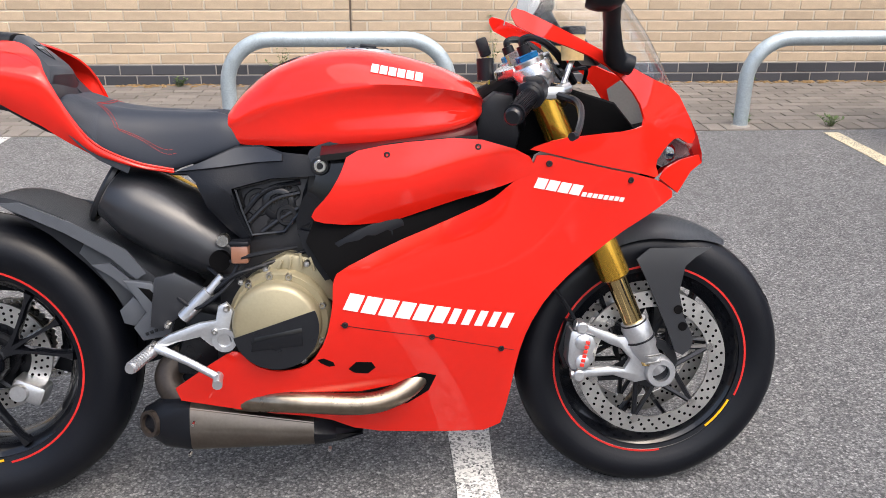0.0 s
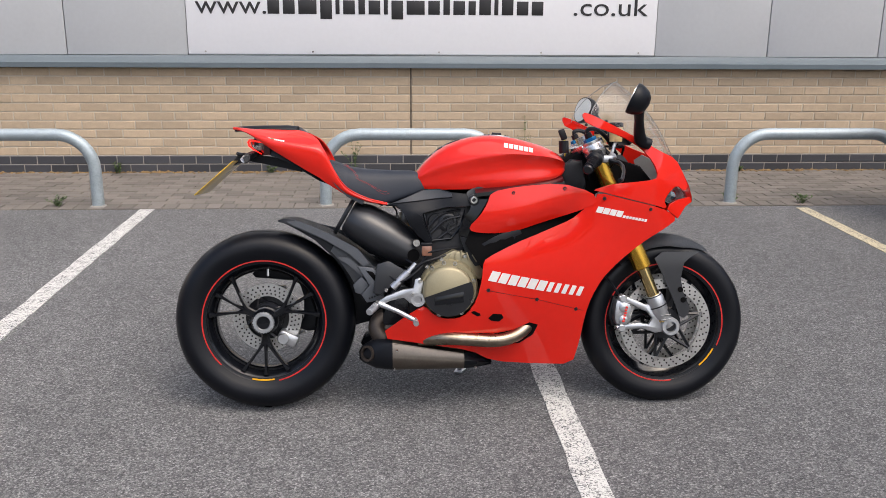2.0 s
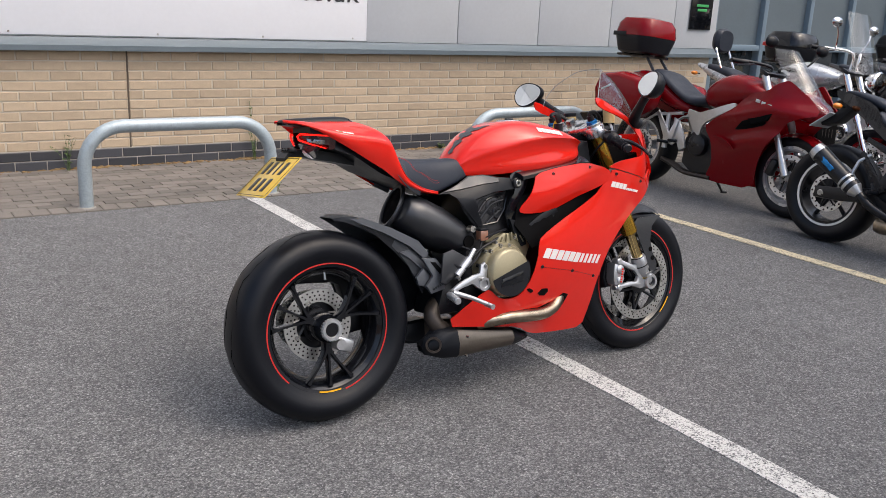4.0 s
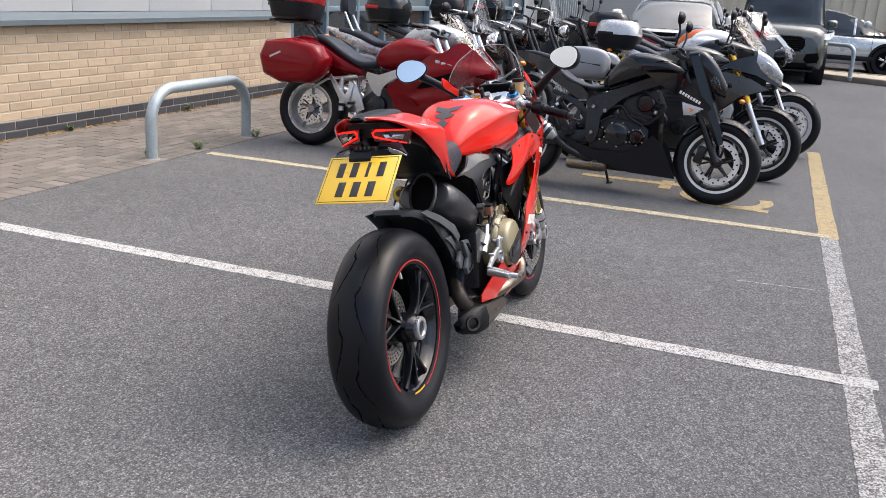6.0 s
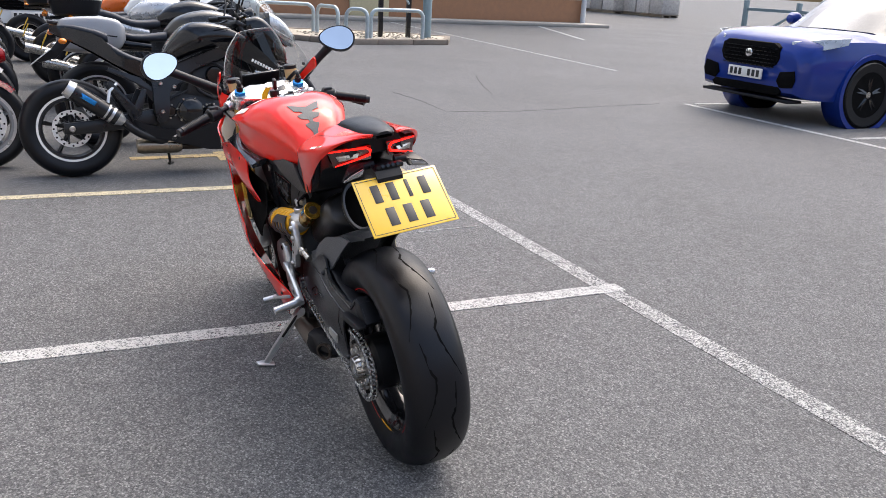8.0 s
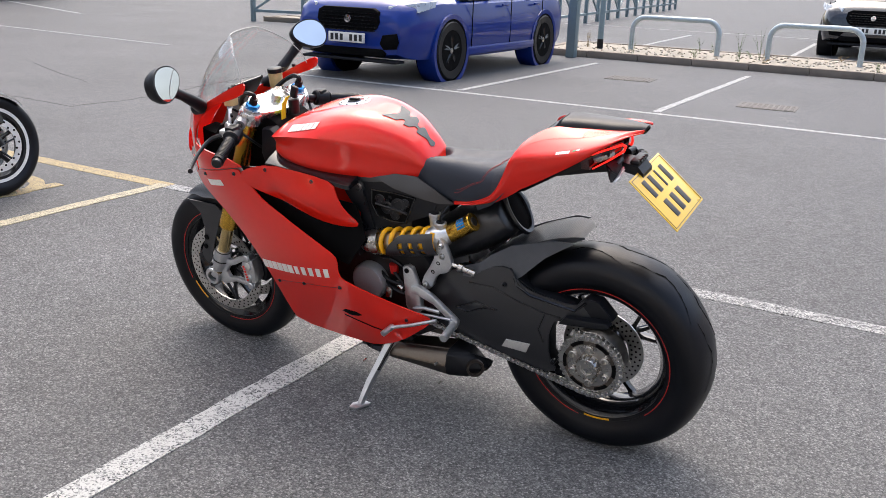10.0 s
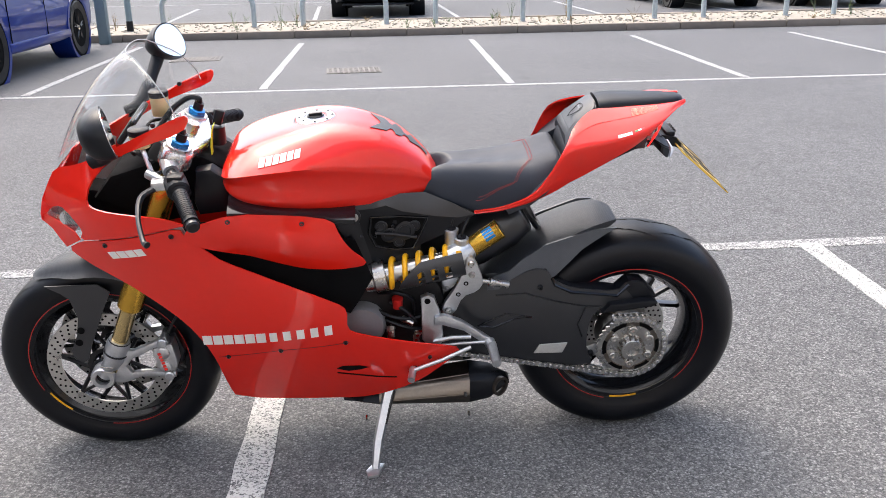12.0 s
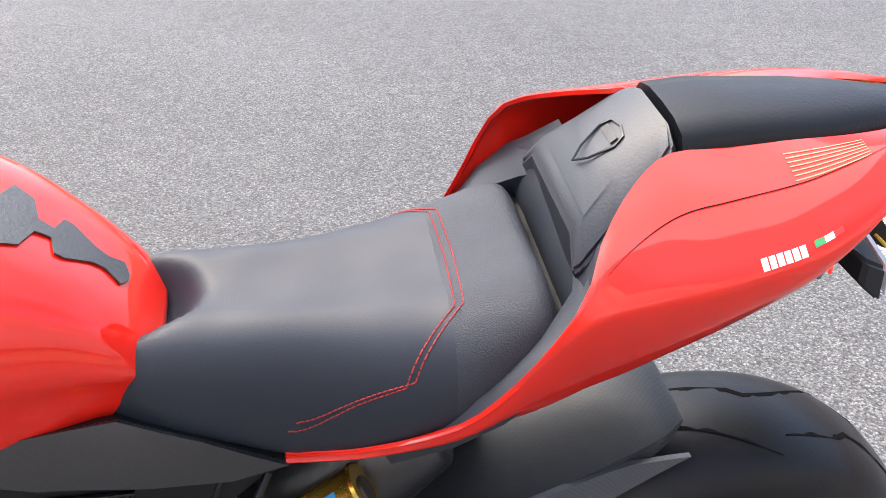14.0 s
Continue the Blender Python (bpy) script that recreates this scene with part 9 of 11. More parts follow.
FAIR = [(0.757, 0.548), (0.836, 0.444), (0.832, 0.292), (0.760, 0.185), (0.79, 0.145), (1.19, 0.155), (1.215, 0.318), (1.28, 0.46), (1.37, 0.570), (1.43, 0.665), (1.52, 0.712), (1.63, 0.748), (1.52, 0.855), (1.43, 0.925), (1.38, 0.958), (1.31, 0.925), (1.25, 0.865), (1.131, 0.843), (1.044, 0.774), (1.00, 0.715), (0.843, 0.612)]


def fair_height(x, z):
    """Side of the fairing: a ridge runs back from the nose over a hollow flank."""
    ridge = 0.745 - 0.26 * max(0.0, 1.30 - x)
    below = ridge - z
    return HF(x, z) + 0.022 * math.exp(-(below / 0.05) ** 2) - 0.03 * math.exp(-((below - 0.13) / 0.06) ** 2) * max(0.0, min(1.0, (x - 0.85) / 0.15))


panel("fairing_panel", M_DARK_RED, b, FAIR, fair_height, "dark red side fairing", 0.008, 0.025)
panel("fairing_vent", M_CAVITY, b, [(1.02, 0.562), (1.06, 0.60), (1.108, 0.645), (1.25, 0.668), (1.30, 0.640), (1.163, 0.590)], lambda x, z: fair_height(x, z) + 0.003, "dark side vent")
panel("fairing_fin", M_DARK_RED, b, [(0.842, 0.500), (0.987, 0.496), (1.071, 0.405), (0.92, 0.462)], lambda x, z: HF(x, z) + 0.012 + 0.25 * (z - 0.40), "dark red fin on the fairing")
panel("frame_spar", M_ALLOY, b, [(0.575, 0.665), (0.69, 0.644), (0.745, 0.660), (0.98, 0.752), (1.012, 0.752), (1.012, 0.722), (0.783, 0.593), (0.737, 0.547), (0.715, 0.465), (0.645, 0.515)], lambda x, z: HF(x, z) + 0.012, "bright alloy frame spar", 0.02)
body("fuel_tank", M_DARK_RED, b, ((0.60, 0.72, 0.83, 0.10), (0.66, 0.69, 0.89, 0.15), (0.76, 0.68, 0.945, 0.185), (0.88, 0.69, 0.967, 0.20), (1.05, 0.74, 0.94, 0.195), (1.15, 0.78, 0.885, 0.16), (1.20, 0.80, 0.85, 0.12)), "dark red fuel tank")
body("seat", M_SEAT, b, ((0.04, 0.89, 0.94, 0.10), (0.16, 0.84, 0.92, 0.14), (0.32, 0.75, 0.83, 0.15), (0.46, 0.69, 0.77, 0.15), (0.58, 0.69, 0.77, 0.12), (0.66, 0.72, 0.80, 0.08)), "black stepped dual seat")
body("tail_unit", M_DARK_RED, b, ((-0.22, 0.86, 0.90, 0.07), (-0.08, 0.79, 0.92, 0.12), (0.10, 0.70, 0.88, 0.145), (0.32, 0.63, 0.77, 0.145), (0.48, 0.62, 0.70, 0.12)), "dark red tail")
body("nose", M_DARK_RED, b, ((1.34, 0.72, 0.90, 0.15), (1.46, 0.69, 0.88, 0.13), (1.55, 0.68, 0.82, 0.10), (1.61, 0.70, 0.77, 0.05)), "dark red nose")
body("headlight", M_LENS, b, ((1.49, 0.75, 0.87, 0.112), (1.57, 0.73, 0.82, 0.09), (1.620, 0.735, 0.77, 0.045)), "clear headlight")
screen_sheet(b, (1.54, 0, 0.84), (1.25, 0, 1.17), 0.17, 0.12)
eng = sub2("engine", b, "dark engine behind the fairing")
bm = bmesh.new()
prism(bm, [(0.50, 0.24), (0.50, 0.44), (0.62, 0.54), (0.90, 0.56), (1.05, 0.42), (0.95, 0.20), (0.60, 0.18)], -0.12, 0.12, 0.02)
part("crankcase", bm, M_ENGINE, eng)
for s in (-1, 1):
    bm = bmesh.new()
    lathe(bm, [(0.085, s * 0.12), (0.082, s * 0.165), (0.06, s * 0.178), (0, s * 0.18)], (0.655, 0, 0.40), "y", 28)
    part("case_cover", bm, M_BLACK_SATIN, eng)
    hg = sub2("hanger_plate", b, "cast alloy footrest hanger")
    bm = bmesh.new()
    prism(bm, [(0.40, 0.58), (0.46, 0.56), (0.52, 0.46), (0.56, 0.36), (0.50, 0.33), (0.46, 0.40), (0.42, 0.36), (0.38, 0.37), (0.40, 0.47)], s * 0.155, s * 0.172, 0.005)
    part("plate", bm, M_ALLOY, hg)
    bm = bmesh.new()
    tube(bm, [(0.46, s * 0.165, 0.40), (0.45, s * 0.25, 0.40)], 0.012, 8)
    part("foot_peg", bm, M_RUBBER, hg)
    bm = bmesh.new()
    tube(bm, [(0.33, s * 0.16, 0.60), (0.345, s * 0.165, 0.33)], [0.018, 0.022], 10)
    tube(bm, [(0.46, s * 0.15, 0.62), (0.20, s * 0.165, 0.58), (0.08, s * 0.17, 0.50)], [0.014, 0.012, 0.010], 8)
    part("bracket_tube", bm, M_ALLOY, hg)
for k in range(3):
    bm = bmesh.new()
    tube(bm, [(0.80, -0.11 + k * 0.03, 0.17), (0.55, -0.12 + k * 0.02, 0.17), (0.42, -0.13 + k * 0.02, 0.215), (0.30, -0.12, 0.24)], 0.018, 8, smooth=4)
    part("exhaust_pipe", bm, M_DARK_PIPE, b)
for s in (-1, 1):
    pn = sub2("pannier", b, "dark red hard pannier")
    side = [(-0.345, 0.72), (-0.29, 0.855), (-0.05, 0.885), (0.20, 0.84), (0.275, 0.74), (0.25, 0.63), (0.14, 0.535), (-0.14, 0.515), (-0.30, 0.575)]
    bm = bmesh.new()
    loft(bm, [[V(-0.04 + (x + 0.04) * k, s * y, 0.70 + (z - 0.70) * k) for x, z in side] for y, k in ((0.19, 0.90), (0.22, 0.98), (0.31, 1.0), (0.375, 0.96), (0.410, 0.84), (0.418, 0.70))])
    bmesh.ops.bevel(bm, geom=bm.edges[:], offset=0.006, segments=2, affect="EDGES", clamp_overlap=True)
    part("pannier_shell", bm, M_DARK_RED, pn)
    bm = bmesh.new()
    box(bm, (-0.16, s * 0.418, 0.74), (0.11, 0.006, 0.015), 0.002, (0, -25, 0))
    part("badge_bar", bm, M_SILVER, pn)
top_box(b, -0.22, 1.04, M_DARK_RED, M_BLACK_PLASTIC, 0.21, 0.21, 0.30)
for k in range(3):
    bm = bmesh.new()
    box(bm, (1.20 + k * 0.05, -(fair_height(1.30, 0.79) + 0.004), 0.79 - k * 0.012), (0.036, 0.006, 0.022), 0.001, (0, 8, 0))
    part("badge_bar", bm, M_SILVER, b)
bm = bmesh.new()
prism(bm, [(1.14, 0.66), (1.34, 0.72), (1.30, 0.66), (1.18, 0.62)], -0.262, -0.235, 0.006)
part("fairing_vent", bm, M_CAVITY, b)

# -- black naked bike with pale rim stripes --
b = base_bike("naked_motorcycle", "gloss black naked motorcycle with white rim stripes", 3.95, 0.69, TURN, 7, dict(L=1.42, lip=M_WHITE, guard=M_BLACK_GLOSS, mz=0.17, own_engine=True, slider=M_BLACK_SATIN, plate=False, spokes=5))
HK = field([(0.50, 0.60, 0.17), (0.60, 0.40, 0.19), (0.85, 0.78, 0.20), (1.05, 0.80, 0.25), (1.30, 0.66, 0.22), (0.70, 0.20, 0.15), (1.10, 0.22, 0.12), (0.62, 0.75, 0.165), (1.0, 0.42, 0.17)])
body("fuel_tank", M_BLACK_GLOSS, b, ((0.58, 0.73, 0.80, 0.10), (0.63, 0.73, 0.88, 0.145), (0.73, 0.77, 0.985, 0.19), (0.84, 0.81, 1.005, 0.215), (0.98, 0.84, 0.985, 0.20), (1.10, 0.86, 0.935, 0.16), (1.16, 0.87, 0.91, 0.11)), "gloss black faceted tank", sq=0.52)
body("seat", M_SEAT, b, ((0.24, 0.84, 0.865, 0.11), (0.29, 0.77, 0.835, 0.14), (0.38, 0.735, 0.785, 0.145), (0.50, 0.71, 0.755, 0.14), (0.60, 0.72, 0.77, 0.10)), "black rider seat")
body("pillion_seat", M_SEAT, b, ((-0.04, 0.945, 0.965, 0.05), (0.05, 0.925, 0.965, 0.075), (0.18, 0.885, 0.94, 0.09), (0.25, 0.855, 0.915, 0.08)), "small black pillion seat", sq=0.6)
panel("tail_panel", M_BLACK_GLOSS, b, [(-0.10, 0.965), (0.02, 0.945), (0.20, 0.90), (0.27, 0.82), (0.44, 0.735), (0.50, 0.66), (0.44, 0.635), (0.30, 0.71), (0.10, 0.83), (-0.08, 0.91)], lambda x, z: 0.07 + 0.14 * max(0, x) ** 0.7 if x > 0 else 0.07, "gloss black pointed tail panel")
body("tail_core", M_BLACK_PLASTIC, b, ((-0.09, 0.92, 0.955, 0.05), (0.10, 0.84, 0.92, 0.09), (0.30, 0.72, 0.80, 0.12), (0.46, 0.65, 0.72, 0.13)))
panel("frame_spar", M_BLACK_SATIN, b, [(0.48, 0.655), (0.60, 0.70), (0.78, 0.775), (0.98, 0.86), (1.03, 0.80), (0.88, 0.745), (0.76, 0.69), (0.66, 0.60), (0.60, 0.55), (0.60, 0.46), (0.585, 0.36), (0.52, 0.34), (0.50, 0.46), (0.50, 0.58)], lambda x, z: HK(x, z) + 0.006, "black alloy frame spar", 0.018, 0.04, (-1, 1), 1)
panel("radiator_shroud", M_BLACK_GLOSS, b, [(0.88, 0.862), (1.0, 0.872), (1.12, 0.872), (1.22, 0.79), (1.35, 0.665), (1.335, 0.645), (1.17, 0.70), (1.03, 0.77)], lambda x, z: HK(x, z) + 0.02, "gloss black shroud with name bar", 0.008, 0.04, (-1, 1), 0)
panel("belly_pan", M_BLACK_PLASTIC, b, [(0.36, 0.375), (0.40, 0.31), (0.50, 0.25), (0.84, 0.165), (1.16, 0.155), (1.06, 0.36), (0.98, 0.44), (0.90, 0.36), (0.78, 0.30), (0.60, 0.30), (0.46, 0.335)], lambda x, z: HK(x, z) + 0.015, "matt black belly pan", 0.006, 0.05, (-1, 1), 0)
eng = sub2("engine", b, "black four-cylinder engine")
bm = bmesh.new()
prism(bm, [(0.54, 0.26), (0.52, 0.46), (0.66, 0.55), (0.86, 0.53), (0.98, 0.46), (0.98, 0.28), (0.85, 0.20), (0.62, 0.20)], -0.14, 0.14, 0.02)
part("crankcase", bm, M_ENGINE, eng)
bm = bmesh.new()
prism(bm, [(0.70, 0.53), (0.76, 0.69), (0.96, 0.76), (1.02, 0.64), (0.94, 0.50)], -0.15, 0.15, 0.02)
part("cylinder_block", bm, M_ENGINE, eng)
for k in range(5):
    bm = bmesh.new()
    prism(bm, [(0.80 + k * 0.012, 0.555 + k * 0.028), (0.97 + k * 0.010, 0.520 + k * 0.028), (0.97 + k * 0.010, 0.532 + k * 0.028), (0.80 + k * 0.012, 0.567 + k * 0.028)], -0.162, 0.162, 0.003)
    part("cooling_fin", bm, M_BLACK_SATIN, eng)
bm = bmesh.new()
lathe(bm, [(0.062, 0.0), (0.062, 0.03), (0.052, 0.042), (0.0, 0.044)], (0, 0, 0), "z", 24)
o = part("head_cover", bm, M_BLACK_GLOSS, eng)
o.matrix_local = Matrix.Translation((0.90, -0.145, 0.655)) @ Matrix.Rotation(radians(90), 4, "X")
for q, r, y1 in (((0.73, 0.424), 0.078, 0.215), ((0.865, 0.415), 0.050, 0.20), ((0.60, 0.42), 0.04, 0.175)):
    for s in (-1, 1):
        bm = bmesh.new()
        lathe(bm, [(r * 1.12, s * 0.135), (r * 1.12, s * (y1 - 0.04)), (r, s * (y1 - 0.036)), (r * 0.96, s * (y1 - 0.01)), (r * 0.8, s * y1), (0, s * (y1 + 0.002))], (q[0], 0, q[1]), "y", 32)
        cv = part("case_cover", bm, M_BLACK_GLOSS, eng)
        bolts([(q[0] + r * 1.1 * math.cos(a), q[1] + r * 1.1 * math.sin(a)) for a in [math.tau * k / 7 + 0.3 for k in range(7)]], 0.0075, cv, M_STEEL, s * (y1 - 0.045), s * (y1 - 0.028))
for pts, r in (([(0.66, -0.17, 0.60), (0.74, -0.18, 0.62), (0.80, -0.17, 0.55), (0.90, -0.17, 0.50)], 0.011), ([(0.78, -0.17, 0.70), (0.88, -0.19, 0.74), (1.0, -0.19, 0.66)], 0.009), ([(0.60, -0.19, 0.50), (0.66, -0.195, 0.53), (0.72, -0.18, 0.56)], 0.007), ([(0.94, -0.16, 0.52), (1.0, -0.17, 0.58), (1.02, -0.16, 0.66)], 0.014)):
    bm = bmesh.new()
    tube(bm, pts, r, 8, smooth=5)
    part("hose", bm, M_RUBBER, eng)
bolts([(0.55, 0.42), (0.63, 0.58), (0.98, 0.60), (0.545, 0.60)], 0.014, eng, M_STEEL, -0.19, -0.215)
for k in range(8):
    for s in (-1, 1):
        bm = bmesh.new()
        xx = 1.135 + k * 0.0185
        zz = 0.752 - k * 0.0085
        box(bm, (xx, s * (HK(xx, zz) + 0.0215), zz), (0.0145, 0.003, 0.020), 0.001, (0, 26, 0))
        part("letter_block", bm, M_WHITE, b)
for s in (-1, 1):
    ind = sub2("front_indicator", b, "clear front indicator with an amber bulb")
    bm = bmesh.new()
    prism(bm, [(1.15, 0.690), (1.30, 0.655), (1.23, 0.605), (1.17, 0.60)], s * (HK(1.2, 0.66) - 0.01), s * (HK(1.2, 0.66) + 0.028), 0.006)
    part("lens", bm, M_SILVER, ind)
    bm = bmesh.new()
    prism(bm, [(1.20, 0.655), (1.235, 0.645), (1.22, 0.625)], s * (HK(1.2, 0.66) + 0.027), s * (HK(1.2, 0.66) + 0.031), 0.001)
    part("bulb", bm, M_AMBER, ind)
    bm = bmesh.new()
    loft(bm, [[V(x + a, s * (0.125 + c), z + a * 0.5) for a, c in ((-w, 0.0), (-w * 0.3, 0.022), (w * 0.8, 0.012), (w, -0.02), (0, -0.03))] for x, z, w in ((1.17, 1.0, 0.045), (1.23, 0.86, 0.05), (1.32, 0.66, 0.045), (1.40, 0.50, 0.035), (1.43, 0.42, 0.02))])
    part("fork_guard", bm, M_BLACK_GLOSS, b)
body("headlight_cowl", M_BLACK_GLOSS, b, ((1.14, 0.92, 1.04, 0.10), (1.24, 0.86, 1.05, 0.115), (1.34, 0.77, 0.96, 0.10), (1.42, 0.74, 0.83, 0.045)), "pointed black headlight cowl", sq=0.5)
bm = bmesh.new()
prism(bm, [(1.30, 0.80), (1.39, 0.79), (1.36, 0.86), (1.32, 0.90)], -0.108, 0.108, 0.006)
part("headlight", bm, M_LENS, b, "clear pointed headlight")
muf = sub2("muffler", b, "short black muffler with blue badge and steel tips")
m0, m1 = V(0.265, -0.235, 0.385), V(0.01, -0.255, 0.555)
d = (m1 - m0).normalized()
for q0, q1, r0, r1, mt, nm in ((0.0, 1.0, 0.052, 0.056, M_BLACK_SATIN, "muffler_body"), (-0.16, 0.0, 0.024, 0.052, M_ALLOY, "inlet_cone"), (0.995, 1.14, 0.058, 0.050, M_ALLOY, "outlet_cone"), (0.10, 0.16, 0.0545, 0.0545, M_ALLOY, "steel_band"), (0.22, 0.26, 0.0548, 0.0548, M_ALLOY, "steel_band")):
    bm = bmesh.new()
    tube(bm, [m0.lerp(m1, q0), m0.lerp(m1, q1)], [r0, r1], 24)
    part(nm, bm, mt, muf)
bm = bmesh.new()
lathe(bm, [(0.0, 0.0), (0.034, 0.0), (0.036, 0.003), (0.0, 0.004)], (0, 0, 0), "z", 20)
o = part("outlet", bm, M_CAVITY, muf)
o.matrix_local = Matrix.Translation(m0.lerp(m1, 1.135)) @ d.to_track_quat("Z", "Y").to_matrix().to_4x4()
bm = bmesh.new()
box(bm, m0.lerp(m1, 0.66) + V(0, -0.0545, 0.006), (0.10, 0.006, 0.030), 0.001, (0, 33.7, 0))
part("badge", bm, M_BLUE_ANOD, muf)
bm = bmesh.new()
tube(bm, [m0.lerp(m1, 0.2) + V(0, 0.03, 0.05), V(0.23, -0.19, 0.55), V(0.28, -0.16, 0.60)], 0.011, 8)
part("muffler_strap", bm, M_ALLOY, muf)
bm = bmesh.new()
tube(bm, [(0.62, -0.10, 0.20), (0.45, -0.17, 0.26), (0.36, -0.215, 0.31), m0 - d * 0.045], 0.027, 12, smooth=4)
part("link_pipe", bm, M_BLACK_SATIN, muf)
bm = bmesh.new()
lathe(bm, [(0.0, 0.38), (0.045, 0.385), (0.052, 0.41), (0.052, 0.64), (0.04, 0.67), (0.0, 0.67)], (0, -0.10, 0.195), "x", 24)
part("catalyser", bm, M_PIPE, b, "brown steel catalyser box")
bm = bmesh.new()
prism(bm, [(0.55, 0.42), (0.40, 0.60), (0.22, 0.68), (0.24, 0.70), (0.42, 0.64), (0.56, 0.52)], -0.165, -0.150, 0.004)
part("rear_hanger", bm, M_BLACK_SATIN, b)
for s in (-1, 1):
    indicator(b, -0.02, s * 0.13, 0.86)
pl = sub2("plate_holder", b, "black tail bracket with a pale plate seen from behind")
bm = bmesh.new()
prism(bm, [(-0.02, 0.90), (0.05, 0.88), (-0.06, 0.76), (-0.16, 0.73), (-0.18, 0.75), (-0.10, 0.80)], -0.05, 0.05, 0.005)
part("bracket", bm, M_BLACK_PLASTIC, pl)
bm = bmesh.new()
box(bm, (-0.15, 0, 0.765), (0.16, 0.21, 0.006), 0.002, (0, -38, 0))
part("plate", bm, M_CLAD, pl)

# -- charcoal sport roadster with gold forks --
M_CHARCOAL = paint("charcoal_paint", (0.013, 0.013, 0.0125), 0.3, coat=0.6)
b = base_bike("sport_roadster", "charcoal half-faired roadster with gold forks and silver pannier", 5.06, 0.45, TURN, 6, dict(L=1.45, fork=M_GOLD, slider=M_ALLOY, caliper=M_ALLOY, lip=M_ALLOY, high=0.0, mz=0.20, guard=M_BLACK_GLOSS, plate=False))
HB = field([(0.6, 0.5, 0.16), (0.95, 0.75, 0.19), (1.2, 0.85, 0.165), (1.45, 0.75, 0.08), (1.55, 0.78, 0.03), (1.35, 0.98, 0.09), (1.1, 0.55, 0.19), (1.0, 0.4, 0.16), (1.45, 0.95, 0.05)])
panel("fairing_panel", M_CHARCOAL, b, [(0.96, 0.80), (1.10, 0.84), (1.30, 0.80), (1.44, 0.73), (1.24, 0.66), (1.12, 0.56), (0.98, 0.46), (0.90, 0.50), (0.94, 0.66)], HB, "charcoal side fairing", 0.006, 0.05, (-1, 1), 0)
panel("fairing_upper", M_BLACK_GLOSS, b, [(1.04, 0.86), (1.16, 0.94), (1.32, 0.99), (1.42, 0.94), (1.53, 0.82), (1.50, 0.76), (1.34, 0.83), (1.12, 0.87)], lambda x, z: HB(x, z) + 0.01, "gloss black upper fairing", 0.006, 0.05, (-1, 1), 0)
body("nose", M_SILVER, b, ((1.32, 0.86, 1.04, 0.12), (1.44, 0.80, 0.97, 0.10), (1.53, 0.76, 0.86, 0.05)), "silver beak between the headlights", sq=0.5)
body("fuel_tank", M_CHARCOAL, b, ((0.52, 0.80, 0.88, 0.10), (0.62, 0.78, 0.98, 0.17), (0.80, 0.80, 1.03, 0.21), (0.98, 0.84, 1.01, 0.19), (1.12, 0.88, 0.95, 0.12)), "charcoal painted tank", sq=0.55)
body("seat", M_SEAT, b, ((-0.20, 0.90, 0.95, 0.09), (0.05, 0.85, 0.92, 0.13), (0.26, 0.78, 0.84, 0.14), (0.52, 0.78, 0.86, 0.10)), "black seat")
body("tail_unit", M_BLACK_GLOSS, b, ((-0.32, 0.90, 0.93, 0.06), (-0.10, 0.82, 0.91, 0.12), (0.15, 0.72, 0.83, 0.13), (0.40, 0.70, 0.78, 0.12)), "gloss black tail")
for s in (-1, 1):
    body("headlight", M_LENS, b, ((1.40, 0.84, 0.95, 0.05), (1.48, 0.82, 0.90, 0.045), (1.53, 0.80, 0.84, 0.02)), "clear slanted headlight", y=s * 0.085)
    pn = sub2("pannier", b, "silver-grey hard pannier")
    body("pannier_shell", M_DULL_SILVER, pn, ((-0.26, 0.76, 0.88, 0.04), (-0.22, 0.71, 0.93, 0.07), (-0.02, 0.69, 0.95, 0.085), (0.14, 0.71, 0.93, 0.08), (0.20, 0.78, 0.87, 0.04)), sq=0.4, y=s * 0.26)
    bm = bmesh.new()
    box(bm, (-0.03, s * 0.342, 0.82), (0.34, 0.008, 0.010), 0.003, (0, 5, 0))
    part("pannier_seam", bm, M_BLACK_PLASTIC, pn)
    indicator(b, 1.26, s * 0.25, 0.62)
    indicator(b, -0.30, s * 0.12, 0.84)
screen_sheet(b, (1.40, 0, 1.02), (1.18, 0, 1.28), 0.15, 0.10)
for k in range(3):
    bm = bmesh.new()
    box(bm, (1.05 + k * 0.05, -(HB(1.1, 0.72) + 0.009), 0.72 + k * 0.008), (0.035, 0.004, 0.035), 0.001)
    part("letter_block", bm, M_BLACK_GLOSS, b)


